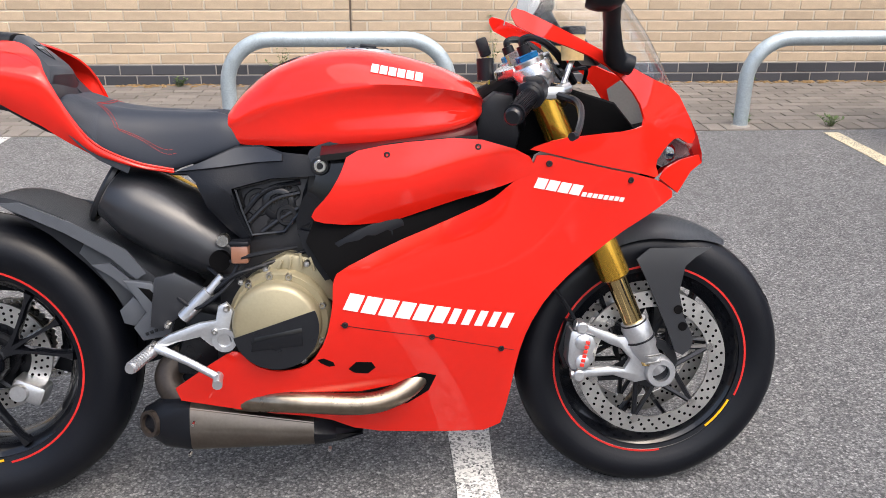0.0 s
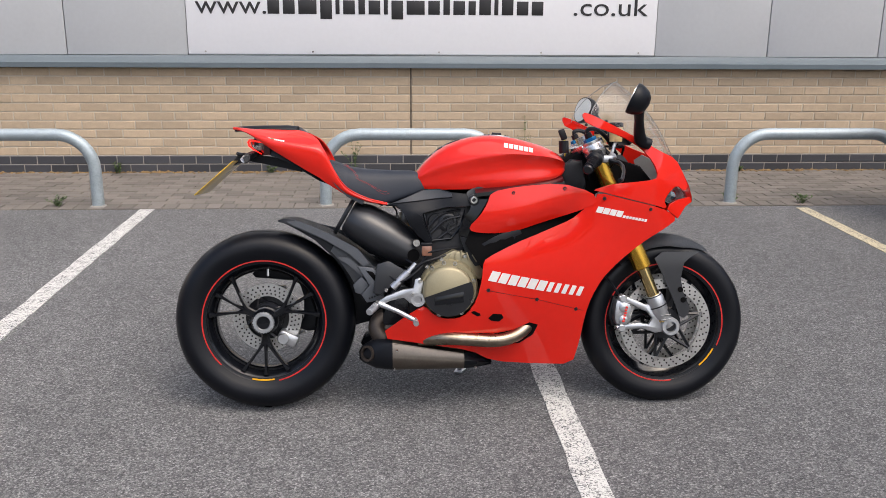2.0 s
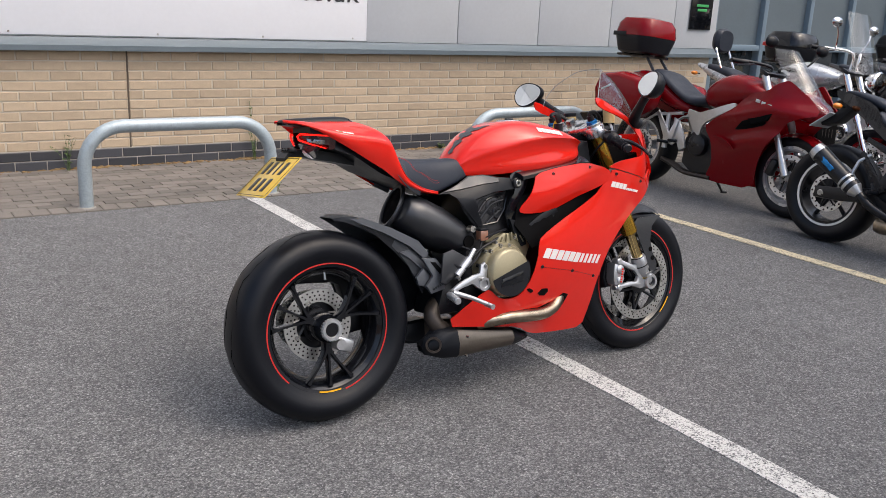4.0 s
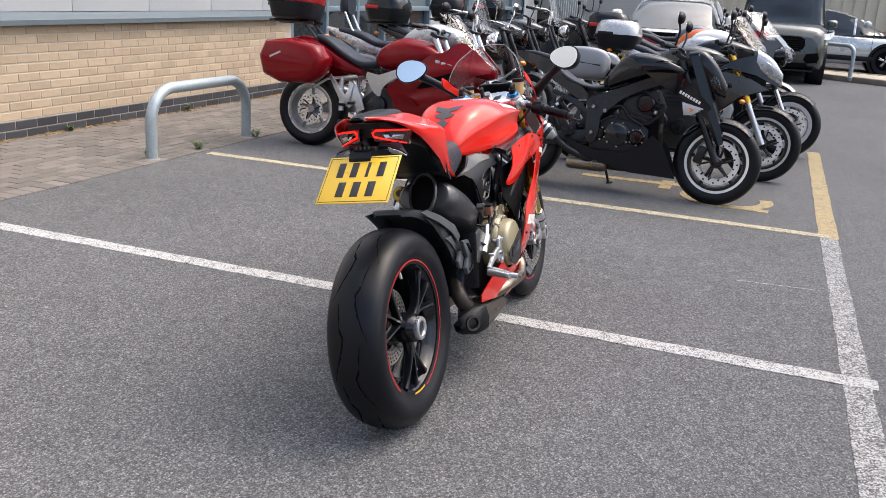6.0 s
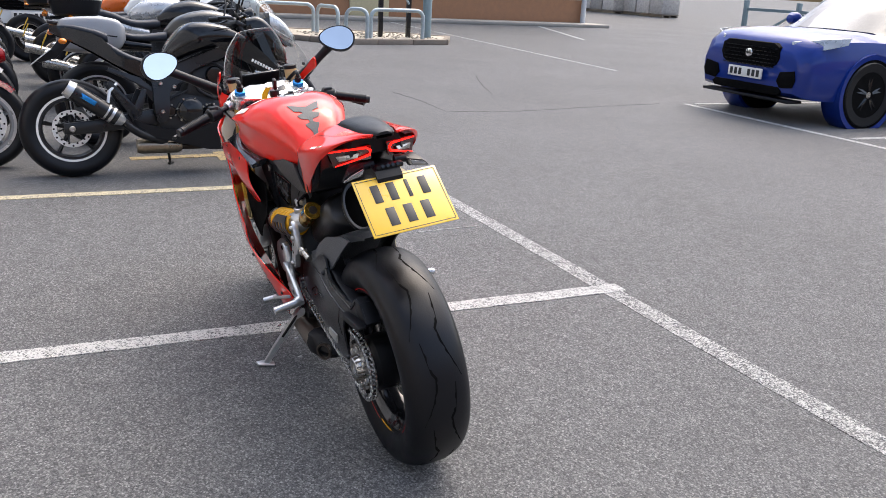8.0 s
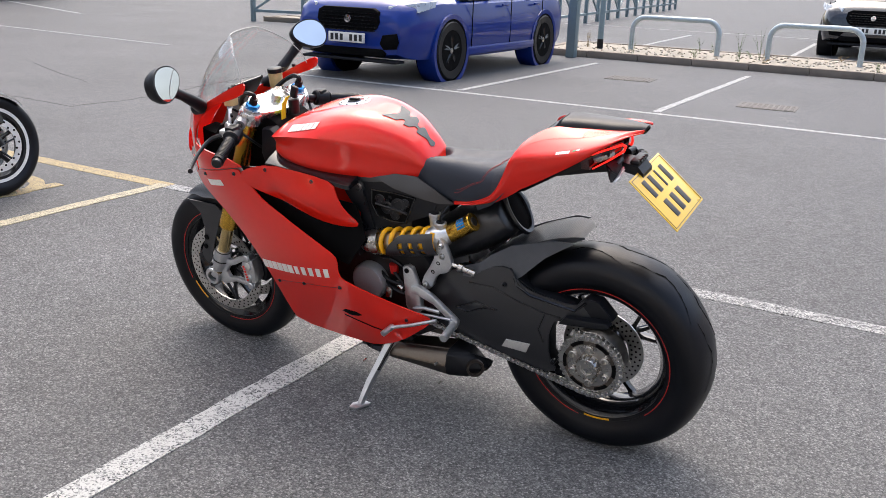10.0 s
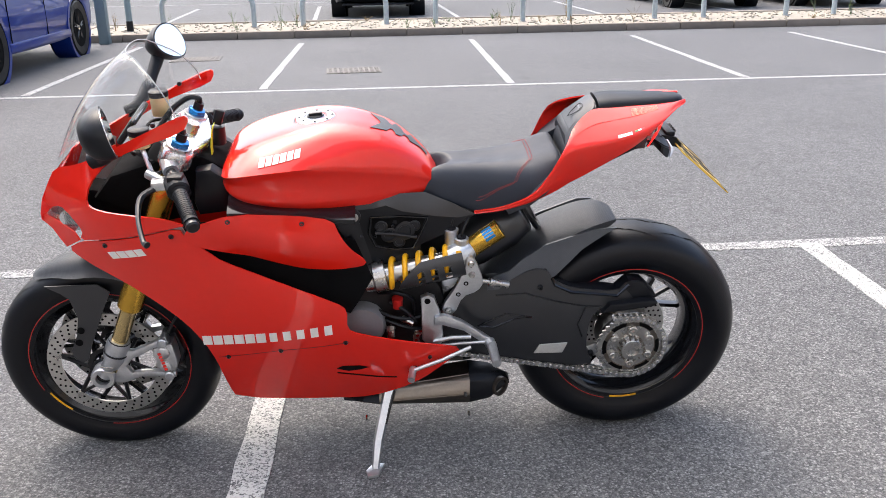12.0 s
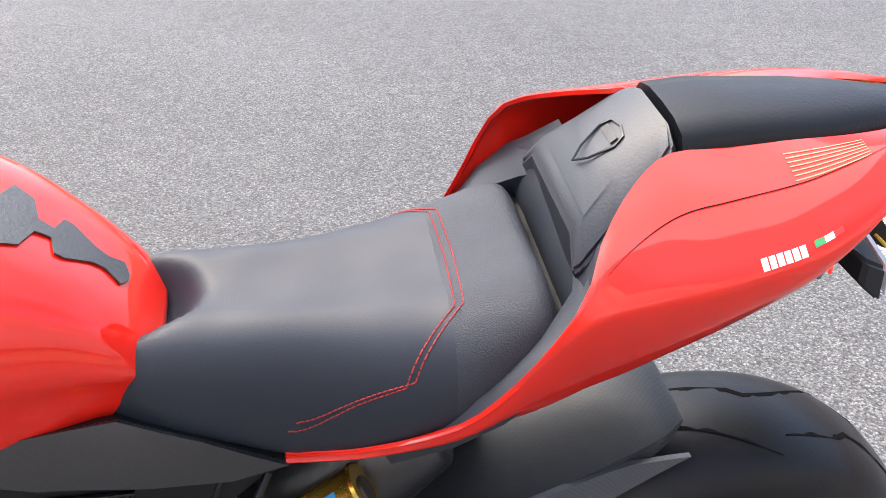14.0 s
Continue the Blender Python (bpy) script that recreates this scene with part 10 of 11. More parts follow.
# -- simpler machines further back --
def back_row(name, label, x, y, kind, tank, opts):
    b = base_bike(name, label, x, y, TURN + opts.get("yaw", 0), opts.get("lean", 6), opts)
    hi = opts.get("high", 0)
    body("fuel_tank", tank, b, ((0.44, 0.80, 0.90, 0.09), (0.56, 0.78, 1.0 + hi, 0.14), (0.74, 0.80, 1.05 + hi, 0.18), (0.92, 0.84, 1.02 + hi, 0.16), (1.05, 0.90, 0.97 + hi, 0.09)), "painted tank")
    body("seat", M_SEAT, b, ((-0.20, 0.90 + hi, 0.96 + hi, 0.10), (0.02, 0.84, 0.93, 0.13), (0.22, 0.78, 0.86, 0.15), (0.46, 0.79, 0.87, 0.10)), "black seat")
    body("tail_unit", opts.get("tail", tank), b, ((-0.34, 0.92, 0.96, 0.06), (-0.10, 0.80, 0.92, 0.12), (0.15, 0.72, 0.84, 0.14), (0.36, 0.70, 0.78, 0.12)), "tail unit")
    for s in (-1, 1):
        indicator(b, -0.30, s * 0.12, 0.86)
        mf = sub2("muffler", b, "chrome or black muffler")
        bm = bmesh.new()
        tube(bm, [(0.55, s * 0.14, 0.20), (0.30, s * 0.20, 0.26), (0.10, s * 0.21, 0.32), (-0.35, s * 0.22, 0.42)], [0.022, 0.03, 0.05, 0.05], 14, smooth=3)
        part("muffler_body", bm, opts.get("muffler", M_STEEL), mf)
    if kind == "cruiser":
        headlamp(b, 1.34, 0.92, 0.10)
        screen_sheet(b, (1.30, 0, 0.98), (1.12, 0, 1.45), 0.24, 0.18, M_SCREEN, 0.06)
        body("rear_mudguard", opts.get("guard"), b, ((-0.30, 0.45, 0.60, 0.10), (-0.15, 0.62, 0.70, 0.11), (0.05, 0.66, 0.74, 0.11), (0.25, 0.60, 0.72, 0.10)), "deep rear mudguard")
        bm = bmesh.new()
        tube(bm, [(-0.02, -0.10, 0.86), (-0.16, -0.09, 1.12), (-0.18, 0, 1.22), (-0.16, 0.09, 1.12), (-0.02, 0.10, 0.86)], 0.010, 8, smooth=4)
        part("backrest_rail", bm, M_CHROME, b)
        body("backrest_pad", M_SEAT, b, ((-0.20, 1.08, 1.26, 0.10), (-0.16, 1.06, 1.28, 0.12), (-0.12, 1.08, 1.26, 0.10)), "black backrest pad")
    else:
        hf = field([(0.8, 0.7, 0.18), (1.2, 0.9, 0.18), (1.55, 0.85, 0.03), (1.3, 1.1, 0.10), (1.0, 0.4, 0.15), (1.2, 0.5, 0.16), (1.48, 1.0, 0.05)])
        if kind == "faired":
            panel("fairing_panel", opts.get("fair", tank), b, [(0.60, 0.30), (0.80, 0.62), (0.90, 0.86), (1.15, 0.98), (1.38, 1.10), (1.50, 1.0), (1.58, 0.86), (1.36, 0.76), (1.20, 0.55), (1.16, 0.28), (0.85, 0.22)], hf, "painted fairing")
            screen_sheet(b, (1.46, 0, 1.04), (1.22, 0, 1.30), 0.16, 0.10)
            body("headlight", M_LENS, b, ((1.48, 0.86, 1.0, 0.11), (1.56, 0.84, 0.95, 0.08), (1.60, 0.86, 0.90, 0.04)), "clear headlight")
        else:
            headlamp(b, 1.32, 0.92, 0.09, M_BLACK_GLOSS)
            panel("radiator_shroud", tank, b, [(0.80, 0.92), (0.98, 0.96), (1.18, 0.78), (1.20, 0.62), (1.02, 0.70), (0.90, 0.80)], lambda x, z: 0.22, "tank shroud")
    if opts.get("box"):
        top_box(b, -0.25, opts.get("boxz", 0.98), opts["box"], M_BLACK_PLASTIC, 0.21, 0.22, 0.29)
    return b


back_row("cruiser_motorcycle", "chrome and silver cruiser with tall clear screen", 5.35, 2.75, "cruiser", M_SILVER, dict(rim=M_CHROME, lip=M_CHROME, fork=M_CHROME, slider=M_CHROME, engine=M_ALLOY, cover=M_CHROME, guard=M_SILVER, barm=M_CHROME, bar=0.10, pull=0.08, mirm=M_CHROME, spokes=12, yaw=4))
back_row("street_motorcycle", "black street motorcycle with silver tail and pale top box", 6.52, 0.25, "naked", M_BLACK_GLOSS, dict(tail=M_SILVER, box=M_SILVER, boxz=0.87, lip=M_ALLOY, rim=M_ALLOY, engine=M_ALLOY, cover=M_CHROME, slider=M_CHROME))
back_row("street_motorcycle", "black street motorcycle with black top box", 6.45, 2.75, "naked", M_BLACK_GLOSS, dict(box=M_BLACK_GLOSS, rim=M_ALLOY, lip=M_ALLOY, yaw=-4, engine=M_ALLOY, cover=M_CHROME, barm=M_CHROME, mirm=M_CHROME, slider=M_CHROME))
back_row("faired_motorcycle", "white and black faired motorcycle", 7.75, 0.42, "faired", M_CAR_WHITE, dict(fair=M_CAR_WHITE, guard=M_CAR_WHITE, high=0.05, fork=M_BLACK_SATIN, lip=M_ALLOY))
back_row("faired_motorcycle", "silver faired motorcycle with black luggage box", 7.05, 0.45, "faired", M_SILVER, dict(box=M_BLACK_GLOSS, boxz=0.93, fair=M_CHARCOAL, lip=M_ALLOY))
back_row("street_motorcycle", "black and chrome street motorcycle", 7.45, 2.8, "naked", M_CAR_BLACK, dict(rim=M_CHROME, lip=M_CHROME, engine=M_ALLOY, cover=M_CHROME, bar=0.06))
back_row("street_motorcycle", "orange and black street motorcycle", 8.55, 0.6, "naked", paint("orange_paint", (0.65, 0.12, 0.01), 0.3, coat=0.8), dict(high=0.03))
back_row("cruiser_motorcycle", "black cruiser with leather luggage and backrest", 8.6, 2.85, "cruiser", M_CAR_BLACK, dict(rim=M_CHROME, lip=M_CHROME, engine=M_ALLOY, guard=M_CAR_BLACK, barm=M_CHROME, bar=0.12, pull=0.1, box=M_BLACK_PLASTIC, spokes=12))
back_row("faired_motorcycle", "dark red faired motorcycle", 9.6, 0.6, "faired", M_DARK_RED, dict(fair=M_DARK_RED))
back_row("street_motorcycle", "black street motorcycle with black luggage box", 10.2, 2.8, "naked", M_BLACK_GLOSS, dict(box=M_BLACK_GLOSS, yaw=5))
back_row("street_motorcycle", "blue-grey street motorcycle with black seat", 11.2, 0.9, "naked", paint("blue_grey_paint", (0.10, 0.13, 0.17), 0.3, coat=0.8), dict())
back_row("street_motorcycle", "black street motorcycle with raised handlebars", 11.8, 2.9, "naked", M_BLACK_GLOSS, dict(bar=0.08))

# ==== parked cars ====


def car(name, label, x, y, turn, paint_mat, o):
    """A car from a side profile of stations; x runs forward from the tail."""
    c = thing(name, label, "car", pose(x, y, 0, 0, 0, turn), "parked cars")
    L, W, H = o.get("L", 4.4), o.get("W", 0.93), o.get("H", 1.65)
    wr, wx = o.get("wr", 0.35), o.get("wx", (0.82, 3.50))
    belt = o.get("belt", 1.02)

    def ring(px, z0, z1, w):
        half = [(0.0, z1), (0.45, z1 - 0.006), (0.80, z1 - 0.03), (0.94, z1 - 0.10), (1.0, z0 + (z1 - z0) * 0.62), (1.0, z0 + (z1 - z0) * 0.35), (0.985, z0 + 0.12), (0.95, z0 + 0.02), (0.6, z0), (0.0, z0)]
        pts = [V(px, -a * w, z) for a, z in half]
        return pts + [V(px, a * w, z) for a, z in half[::-1][1:-1]]

    st = o.get("lower", ((0.0, 0.50, 0.80, 0.72), (0.04, 0.34, 0.98, 0.82), (0.25, 0.27, 1.03, 0.90), (0.9, 0.25, 1.04, 0.925), (2.2, 0.24, 1.03, 0.93), (3.1, 0.25, 1.02, 0.925), (3.7, 0.26, 1.03, 0.92), (4.05, 0.27, 1.0, 0.90), (4.26, 0.29, 0.94, 0.84), (4.38, 0.34, 0.80, 0.74)))
    st = [(a * L / 4.4, b, z * H / 1.65, w * W / 0.93) for a, b, z, w in st]
    fs = [curve1(range(len(st)), col) for col in zip(*st)]
    rings = [ring(*[f(k / 5) for f in fs]) for k in range((len(st) - 1) * 5 + 1)]
    bm = bmesh.new()
    loft(bm, rings)
    part("body_shell", bm, paint_mat, c, "", 40)
    # glasshouse
    gh = o.get("glass", ((0.10, 0.98, 1.02, 0.78), (0.35, 0.98, 1.48, 0.70), (0.75, 0.98, 1.60, 0.66), (1.6, 0.98, 1.65, 0.64), (2.3, 0.98, 1.60, 0.65), (2.75, 0.98, 1.38, 0.70), (3.2, 0.98, 1.03, 0.78)))
    gh = [(a * L / 4.4, z0 * H / 1.65, z1 * H / 1.65, w * W / 0.93) for a, z0, z1, w in gh]
    fs2 = [curve1(range(len(gh)), col) for col in zip(*gh)]

    def cabin(px, z0, z1, w, grow=0.0):
        full = w + (0.84 * W / 0.93 - w) * 0.9
        half = [(0.0, z1 + grow), (w * 0.7, z1 - 0.01 + grow), (w * 0.93, z1 - 0.05 + grow), (w + grow, max(z0, z1 - 0.13)), (full + grow, z0 + 0.02), (full + grow, z0 - 0.02)]
        pts = [V(px, -a, z) for a, z in half]
        return pts + [V(px, a, z) for a, z in half[::-1][:-1]]

    bm = bmesh.new()
    loft(bm, [cabin(*[f(k / 4) for f in fs2]) for k in range((len(gh) - 1) * 4 + 1)])
    part("window_glass", bm, M_CAR_GLASS, c, "dark tinted windows", 40)
    bm = bmesh.new()
    n0, n1 = 5, (len(gh) - 2) * 4 - 3
    rows = []
    for k in range(n0, n1 + 1):
        px, z0, z1, w = [f(k / 4) for f in fs2]
        rows.append([V(px, -w * 0.95, z1 - 0.035), V(px, -w * 0.7, z1 + 0.004), V(px, 0, z1 + 0.012), V(px, w * 0.7, z1 + 0.004), V(px, w * 0.95, z1 - 0.035)])
    loft(bm, rows, False, False)
    bmesh.ops.solidify(bm, geom=bm.faces[:], thickness=0.03)
    part("roof", bm, o.get("roof", paint_mat), c)
    for k in o.get("pillars", (3, 10, 17)):
        for s in (-1, 1):
            px, z0, z1, w = [f(k / 4) for f in fs2]
            full = w + (0.84 * W / 0.93 - w) * 0.9
            bm = bmesh.new()
            tube(bm, [(px, s * (full + 0.004), z0), (px, s * (w + 0.004), max(z0, z1 - 0.13)), (px, s * w * 0.9, z1 - 0.04)], 0.03, 6)
            part("pillar", bm, paint_mat, c)
    for axle in wx:
        for s in (-1, 1):
            w = new("wheel")
            w.parent = c
            yo = s * (W - 0.10)
            bm = bmesh.new()
            lathe(bm, [(wr * 0.68, yo - 0.10), (wr * 0.93, yo - 0.11), (wr, yo - 0.08), (wr, yo + 0.08), (wr * 0.93, yo + 0.11), (wr * 0.68, yo + 0.10)], (axle, 0, wr), "y", 36, True)
            part("tyre", bm, M_RUBBER, w)
            bm = bmesh.new()
            lathe(bm, [(wr * 0.70, yo - 0.09), (wr * 0.70, yo + s * 0.09), (wr * 0.64, yo + s * 0.085), (wr * 0.60, yo + s * 0.02), (0.0, yo + s * 0.02)], (axle, 0, wr), "y", 32)
            part("rim", bm, o.get("rim", M_BLACK_SATIN), w)
            for k in range(5):
                a = math.tau * k / 5 + 0.3
                for da in (-0.14, 0.14):
                    bm = bmesh.new()
                    tube(bm, [(axle + 0.05 * math.cos(a), yo + s * 0.085, wr + 0.05 * math.sin(a)), (axle + wr * 0.66 * math.cos(a + da), yo + s * 0.075, wr + wr * 0.66 * math.sin(a + da))], [0.026, 0.018], 6)
                    part("spoke", bm, o.get("rim_spoke", M_BLACK_GLOSS), w)
            bm = bmesh.new()
            cyl(bm, (axle, yo + s * 0.07, wr), (axle, yo + s * 0.098, wr), 0.035, seg=14)
            part("hub_cap", bm, M_STEEL, w)
            # arch lining and cladding round the opening
            bm = bmesh.new()
            lathe(bm, [(wr + 0.015, s * (W - 0.26)), (wr + 0.015, s * (W + 0.003)), (wr + 0.07, s * (W + 0.006)), (wr + 0.075, s * (W - 0.04)), (wr + 0.06, s * (W - 0.26))], (axle, 0, wr), "y", 40, True)
            part("wheel_arch", bm, o.get("arch", M_BLACK_PLASTIC), c)
            # near-black drum in the uncut body: the wheel well's shade as colour
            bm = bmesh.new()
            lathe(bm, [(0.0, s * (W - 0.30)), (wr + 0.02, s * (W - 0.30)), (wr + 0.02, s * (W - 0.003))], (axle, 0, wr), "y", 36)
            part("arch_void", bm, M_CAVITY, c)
    # face: grille, lamps, lower intake, plate
    fx = L * 1.0
    bm = bmesh.new()
    prism(bm, [(-0.42, 0.64), (-0.46, 0.72), (-0.44, 0.83), (-0.36, 0.87), (0.36, 0.87), (0.44, 0.83), (0.46, 0.72), (0.42, 0.64), (0.34, 0.60), (-0.34, 0.60)], fx - 0.14, fx - 0.005, 0.01, "yz")
    gr = part("grille", bm, M_CAVITY, c, "black mesh grille")
    bm = bmesh.new()
    for i in range(13):
        for j in range(6):
            box(bm, (fx - 0.002, -0.38 + i * 0.063 + (0.03 if j % 2 else 0), 0.61 + j * 0.04), (0.01, 0.045, 0.012))
    part("grille_mesh", bm, M_BLACK_GLOSS, gr)
    bm = bmesh.new()
    lathe(bm, [(0.0, 0.012), (0.045, 0.01), (0.05, 0.0)], (fx, 0, 0.74), "x", 20)
    part("badge", bm, M_CHROME, gr)
    bm = bmesh.new()
    box(bm, (fx + 0.02, 0, 0.52), (0.02, 0.53, 0.115), 0.004)
    pl = part("number_plate", bm, M_WHITE, c, "white front number plate with bars")
    for k in range(7):
        if k != 3:
            bm = bmesh.new()
            box(bm, (fx + 0.0315, -0.21 + k * 0.07, 0.52), (0.003, 0.042, 0.075))
            part("plate_bar", bm, M_BLACK_INK, pl)
    bm = bmesh.new()
    prism(bm, [(-0.50, 0.405), (0.50, 0.405), (0.56, 0.36), (0.50, 0.315), (-0.50, 0.315), (-0.56, 0.36)], fx - 0.14, fx - 0.004, 0.01, "yz")
    part("lower_intake", bm, M_CAVITY, c)
    bm = bmesh.new()
    box(bm, (fx - 0.10, 0, 0.262), (0.20, 1.4 * W / 0.93, 0.035), 0.012)
    part("lower_lip", bm, M_BLACK_PLASTIC, c)
    for s in (-1, 1):
        hl = new("headlight")
        hl.parent = c
        hl["label"] = "slim clear headlight"
        bm = bmesh.new()
        lx = L * 0.935
        loft(bm, [[V(lx + d * 0.0 + a, s * (yy + d), z) for a, yy, z in ((0.20, 0.52, 0.90), (0.02, 0.83, 0.95), (-0.22, 0.91, 0.97), (-0.18, 0.915, 0.90), (0.06, 0.84, 0.84), (0.22, 0.54, 0.83))] for d in (0.0, 0.022)])
        part("lamp_lens", bm, M_SILVER, hl)
        bm = bmesh.new()
        prism(bm, [(s * y, z) for y, z in ((0.46, 0.47), (0.50, 0.57), (0.70, 0.60), (0.73, 0.50), (0.70, 0.42), (0.52, 0.40))], fx - 0.16, fx - 0.004, 0.01, "yz")
        part("side_intake", bm, M_CAVITY, c)
        tl = new("door_mirror")
        tl.parent = c
        body("mirror_shell", o.get("mirror", paint_mat), tl, ((2.78 * L / 4.4, belt + 0.02, belt + 0.12, 0.07), (2.86 * L / 4.4, belt, belt + 0.16, 0.10), (2.93 * L / 4.4, belt + 0.03, belt + 0.12, 0.06)), y=s * (W + 0.06))
        for dx in (1.15, 2.15):
            bm = bmesh.new()
            box(bm, (dx * L / 4.4, s * (W + 0.006), belt - 0.12), (0.18, 0.03, 0.03), 0.01)
            part("door_handle", bm, paint_mat, c)
        for dx in (0.95, 1.95, 3.02):
            bm = bmesh.new()
            box(bm, (dx * L / 4.4, s * (W * 0.998), 0.66), (0.006, 0.012, 0.68))
            part("door_gap", bm, M_CAVITY, c)
        bm = bmesh.new()
        box(bm, (2.15 * L / 4.4, s * (W - 0.005), 0.34), (2.0, 0.04, 0.11), 0.02)
        part("sill", bm, o.get("arch", M_BLACK_PLASTIC), c)
    return c


car("blue_suv", "bright blue compact SUV with black wheels, parked nose out", 5.72, -11.16, 90, M_BLUE, dict(L=4.6, rim=M_BLACK_SATIN, H=1.65, wx=(0.88, 3.67), wr=0.37, arch=M_BLUE))
car("black_suv", "black SUV parked nose towards the verge", 0.78, -20.0, 90, M_CAR_BLACK, dict(L=4.3, rim=M_ALLOY, rim_spoke=M_ALLOY, wr=0.36))
car("black_saloon", "black car parked beyond the verge", -6.3, -20.4, 90, M_CAR_BLACK, dict(L=4.3, H=1.5, wr=0.33, rim=M_ALLOY, rim_spoke=M_ALLOY))
car("silver_saloon", "silver saloon car parked beyond the verge", -8.9, -20.2, 90, M_CAR_SILVER, dict(L=4.4, H=1.45, wr=0.32, rim=M_ALLOY, rim_spoke=M_ALLOY))
SALOON = ((0.25, 0.98, 1.05, 0.78), (0.75, 0.98, 1.38, 0.66), (1.25, 0.98, 1.58, 0.62), (1.9, 0.98, 1.62, 0.61), (2.5, 0.98, 1.50, 0.64), (3.0, 0.98, 1.22, 0.72), (3.35, 0.98, 1.03, 0.78))
car("pale_silver_saloon", "pale silver saloon car parked by the warehouse", 20.9, 0.26, -90, M_CAR_SILVER, dict(L=4.6, W=0.9, H=1.42, wr=0.32, rim=M_ALLOY, rim_spoke=M_ALLOY, glass=SALOON))
BOXY = ((0.0, 0.98, 1.50, 0.78), (0.05, 0.98, 1.62, 0.76), (0.8, 0.98, 1.65, 0.75), (1.8, 0.98, 1.65, 0.74), (2.55, 0.98, 1.62, 0.74), (2.70, 0.98, 1.45, 0.75), (2.85, 0.98, 1.03, 0.78))
car("dark_four_by_four", "dark green boxy four-by-four facing the road", 19.6, -0.95, 180, paint("dark_green_car_paint", (0.020, 0.028, 0.026), 0.3, coat=0.9), dict(L=4.3, W=0.86, H=1.78, wr=0.36, glass=BOXY, rim=M_ALLOY))
car("white_car", "white hatchback parked near the shop", 16.6, 0.85, 180, M_CAR_WHITE, dict(L=4.0, H=1.45, wr=0.31, rim=M_ALLOY, rim_spoke=M_ALLOY))

# pale banner with unreadable lettering on the warehouse side
t = thing("banner", "grey printed banner with rows of pale lettering", "banner", pose(22.2, 5.0, 1.5, 0, 0, -80))
bm = bmesh.new()
box(bm, (0, 0, 0.2), (6.2, 0.04, 2.0), 0.006)
part("sheet", bm, paint("banner_grey", (0.42, 0.42, 0.41), 0.6, vary=0.05), t)
for k, (z, w) in enumerate(((0.85, 3.6), (0.45, 2.6), (0.05, 2.2), (-0.35, 3.0), (-0.65, 2.0))):
    bm = bmesh.new()
    box(bm, (-1.0 + 0.3 * k, 0.026, z), (w, 0.008, 0.22 if k == 0 else 0.12), 0.002)
    part("text_bar", bm, M_CAR_WHITE if k < 2 else M_BLACK_INK, t)
for x in (-3.0, 3.0):
    bm = bmesh.new()
    box(bm, (x, 0, -0.3), (0.08, 0.08, 2.4), 0.004)
    part("post", bm, M_GALV, t)

# ==== bricks and paving blocks ====


def block_mesh(name, l, d, h, chamfer, mat, facing):
    """One brick or block with a chamfered show face; facing 'y' (towards -y) or 'z' (up)."""
    c = chamfer
    outer = [(-l / 2, -h / 2), (l / 2, -h / 2), (l / 2, h / 2), (-l / 2, h / 2)]
    inner = [(-l / 2 + c, -h / 2 + c), (l / 2 - c, -h / 2 + c), (l / 2 - c, h / 2 - c), (-l / 2 + c, h / 2 - c)]
    if facing == "y":
        pts = [(x, d, z) for x, z in outer] + [(x, c * 0.7, z) for x, z in outer] + [(x, 0, z) for x, z in inner]
    else:
        pts = [(x, y, -d) for x, y in outer] + [(x, y, -c * 0.5) for x, y in outer] + [(x, y, 0) for x, y in inner]
    faces = [(0, 1, 2, 3), (8, 9, 10, 11)]
    for a in (0, 4):
        faces += [(a + i, a + (i + 1) % 4, a + 4 + (i + 1) % 4, a + 4 + i) for i in range(4)]
    me = bpy.data.meshes.new(name)
    me.from_pydata(pts, [], faces)
    bm = bmesh.new()
    bm.from_mesh(me)
    bmesh.ops.recalc_face_normals(bm, faces=bm.faces)
    bm.to_mesh(me)
    bm.free()
    me.materials.append(mat)
    return me, pts, faces


def lay(pieces, me, pts, faces, name, mat, parent, near, rest_name, rest_label):
    """Pieces inside the near stretch become parts; the others are joined."""
    vs, fs, count = [], [], 0
    for x, y, z in pieces:
        if near(x, y, z) and count < 300:
            ob = new(name, me)
            ob.parent = parent
            ob.location = (x, y, z)
            count += 1
        else:
            n = len(vs)
            vs += [(x + a, y + b, z + c) for a, b, c in pts]
            fs += [tuple(n + i for i in f) for f in faces]
    rest = bpy.data.meshes.new(rest_name)
    rest.from_pydata(vs, [], fs)
    rest.materials.append(mat)
    ob = new(rest_name, rest)
    ob.parent = parent
    tagged(ob, rest_label, kind="stuff")


JOINT_X = 0.62
rows = []
for r in range(10):
    z = 0.15 + 0.0375 + r * 0.075
    for k in range(-52, 36):
        x = JOINT_X + 0.1125 + k * 0.225 + (0.1125 if r % 2 else 0) + (0.006 if k >= 0 else -0.006)
        if x + 0.1075 < 7.44 and abs(x - JOINT_X) > 0.10:
            rows.append((x + random.uniform(-0.0015, 0.0015), 4.680 + random.uniform(-0.0012, 0.0012), z + random.uniform(-0.001, 0.001)))
me, pts, faces = block_mesh("brick", 0.215, 0.03, 0.065, 0.004, M_BRICK, "y")
lay(rows, me, pts, faces, "brick", M_BRICK, wall, lambda x, y, z: -2.55 < x < 4.05, "far_bricks", "buff bricks further along the wall")
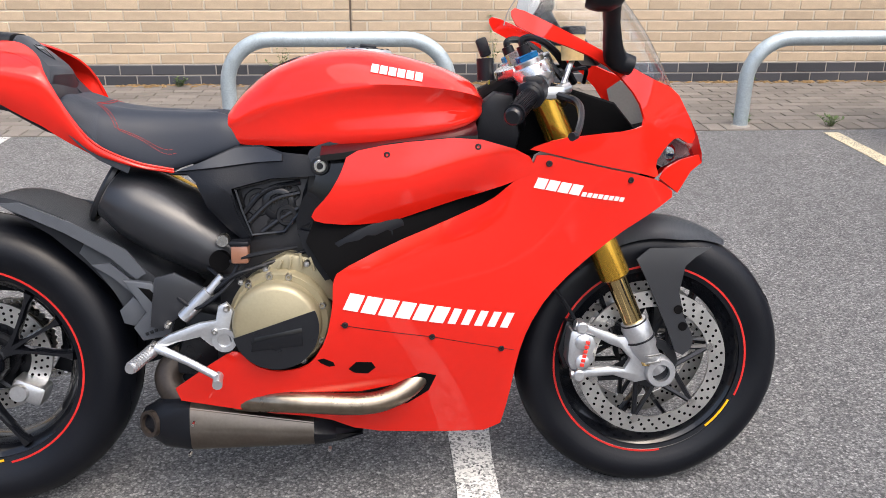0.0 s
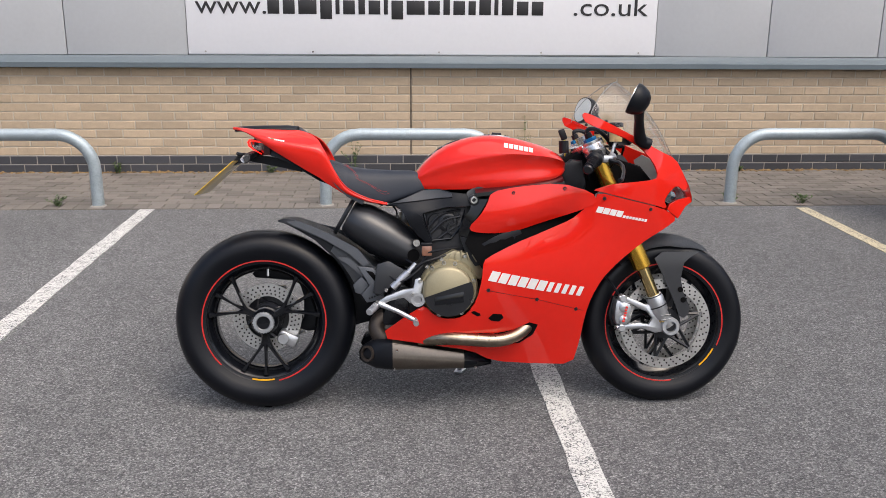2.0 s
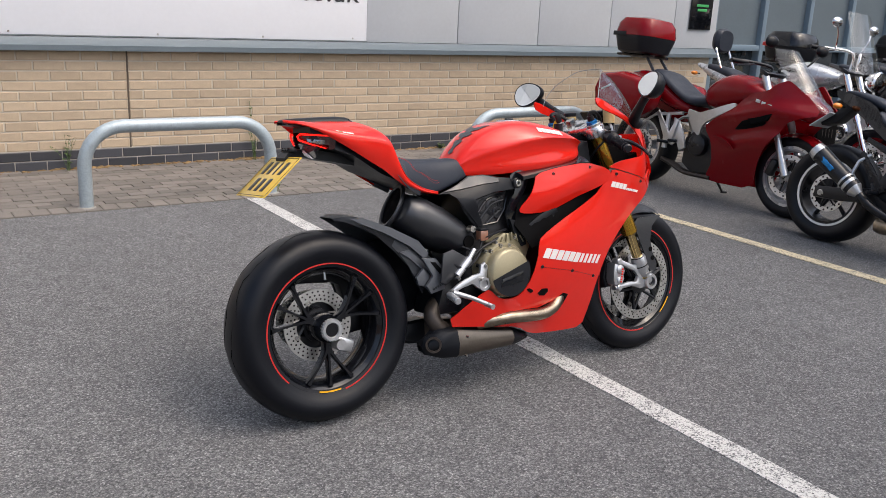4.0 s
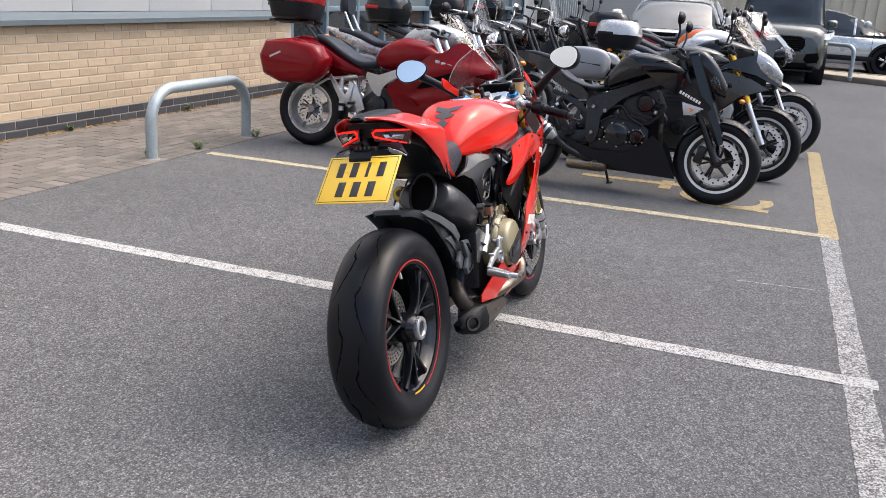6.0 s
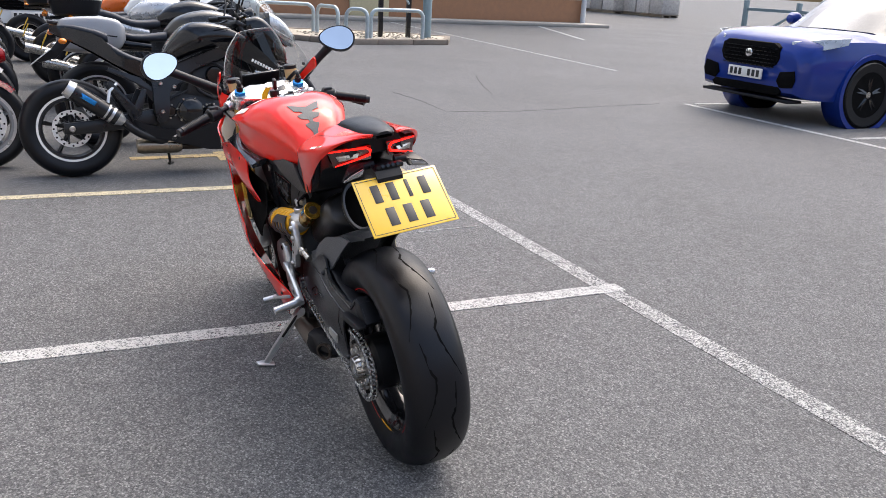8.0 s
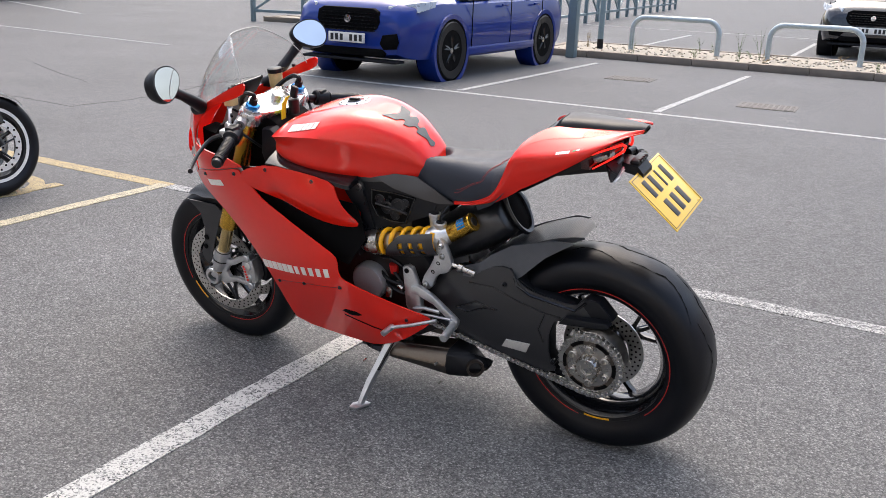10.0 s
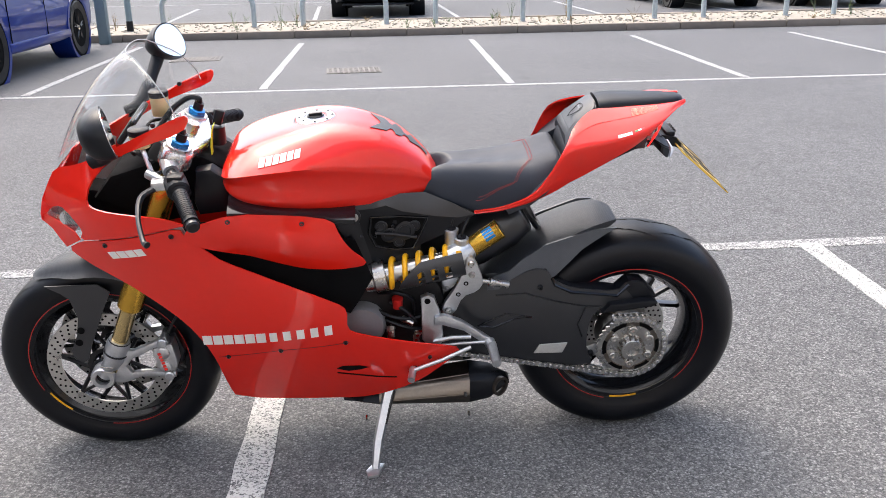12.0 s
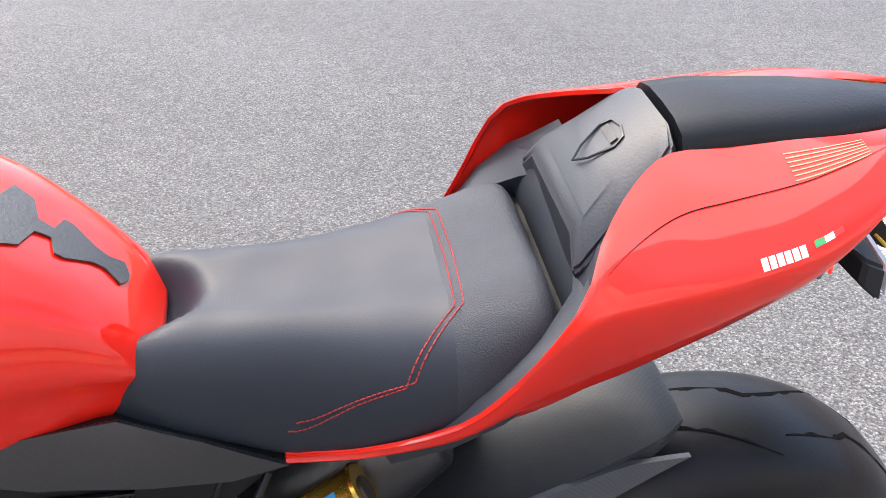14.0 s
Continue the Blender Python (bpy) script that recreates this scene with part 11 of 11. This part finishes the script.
# half bricks beside the movement joint
for r in range(10):
    if r % 2:
        for s in (-1, 1):
            m2, _, _ = block_mesh("half_brick", 0.102, 0.03, 0.065, 0.004, M_BRICK, "y") if r == 1 and s == -1 else (m2, 0, 0)
            ob = new("half_brick", m2)
            ob.parent = wall
            ob.location = (JOINT_X + s * 0.0585, 4.680, 0.15 + 0.0375 + r * 0.075)
bm = bmesh.new()
box(bm, (JOINT_X, 4.684, 0.525), (0.012, 0.01, 0.75))
part("movement_joint", bm, paint("brown_sealant", (0.10, 0.075, 0.055), 0.8), wall, "dark sealant movement joint")
rows = []
for r in range(2):
    for k in range(-52, 36):
        x = 0.1 + k * 0.225 + (0.1125 if r else 0)
        if x + 0.11 < 7.44:
            rows.append((x, 4.664 + random.uniform(-0.001, 0.001), 0.0375 + r * 0.075))
me, pts, faces = block_mesh("plinth_brick", 0.217, 0.03, 0.067, 0.004, M_PLINTH, "y")
lay(rows, me, pts, faces, "plinth_brick", M_PLINTH, wall, lambda x, y, z: -3 < x < 5, "far_plinth_bricks", "blue-black plinth bricks further along")

paving = thing("pavement_north", "grey-brown block paving between the wall and the bays", "pavement", kind="structure")
bm = bmesh.new()
box(bm, (-1.0, 3.93, 0.0), (16.8, 1.46, 0.004))
part("bedding", bm, M_PAVER_JOINT, paving)
rows = []
for r in range(14):
    y = 3.395 + r * 0.094
    for k in range(-42, 37):
        x = k * 0.204 + (0.102 if r % 2 else 0)
        rows.append((x, y, 0.008 + random.uniform(-0.0018, 0.0018) + 0.003 * noise.noise(V(x * 1.5, y * 1.5, 0))))
me, pts, faces = block_mesh("paving_block", 0.198, 0.03, 0.088, 0.005, M_PAVER, "z")
lay(rows, me, pts, faces, "paving_block", M_PAVER, paving, lambda x, y, z: -1.25 < x < 3.05, "far_paving_blocks", "paving blocks further along")
rows = [(k * 0.104, 3.27, 0.009 + random.uniform(-0.0015, 0.0015)) for k in range(-82, 72)]
me, pts, faces = block_mesh("edging_block", 0.098, 0.03, 0.148, 0.006, M_PAVER, "z")
lay(rows, me, pts, faces, "edging_block", M_PAVER, paving, lambda x, y, z: True, "far_edging_blocks", "edging blocks further along")
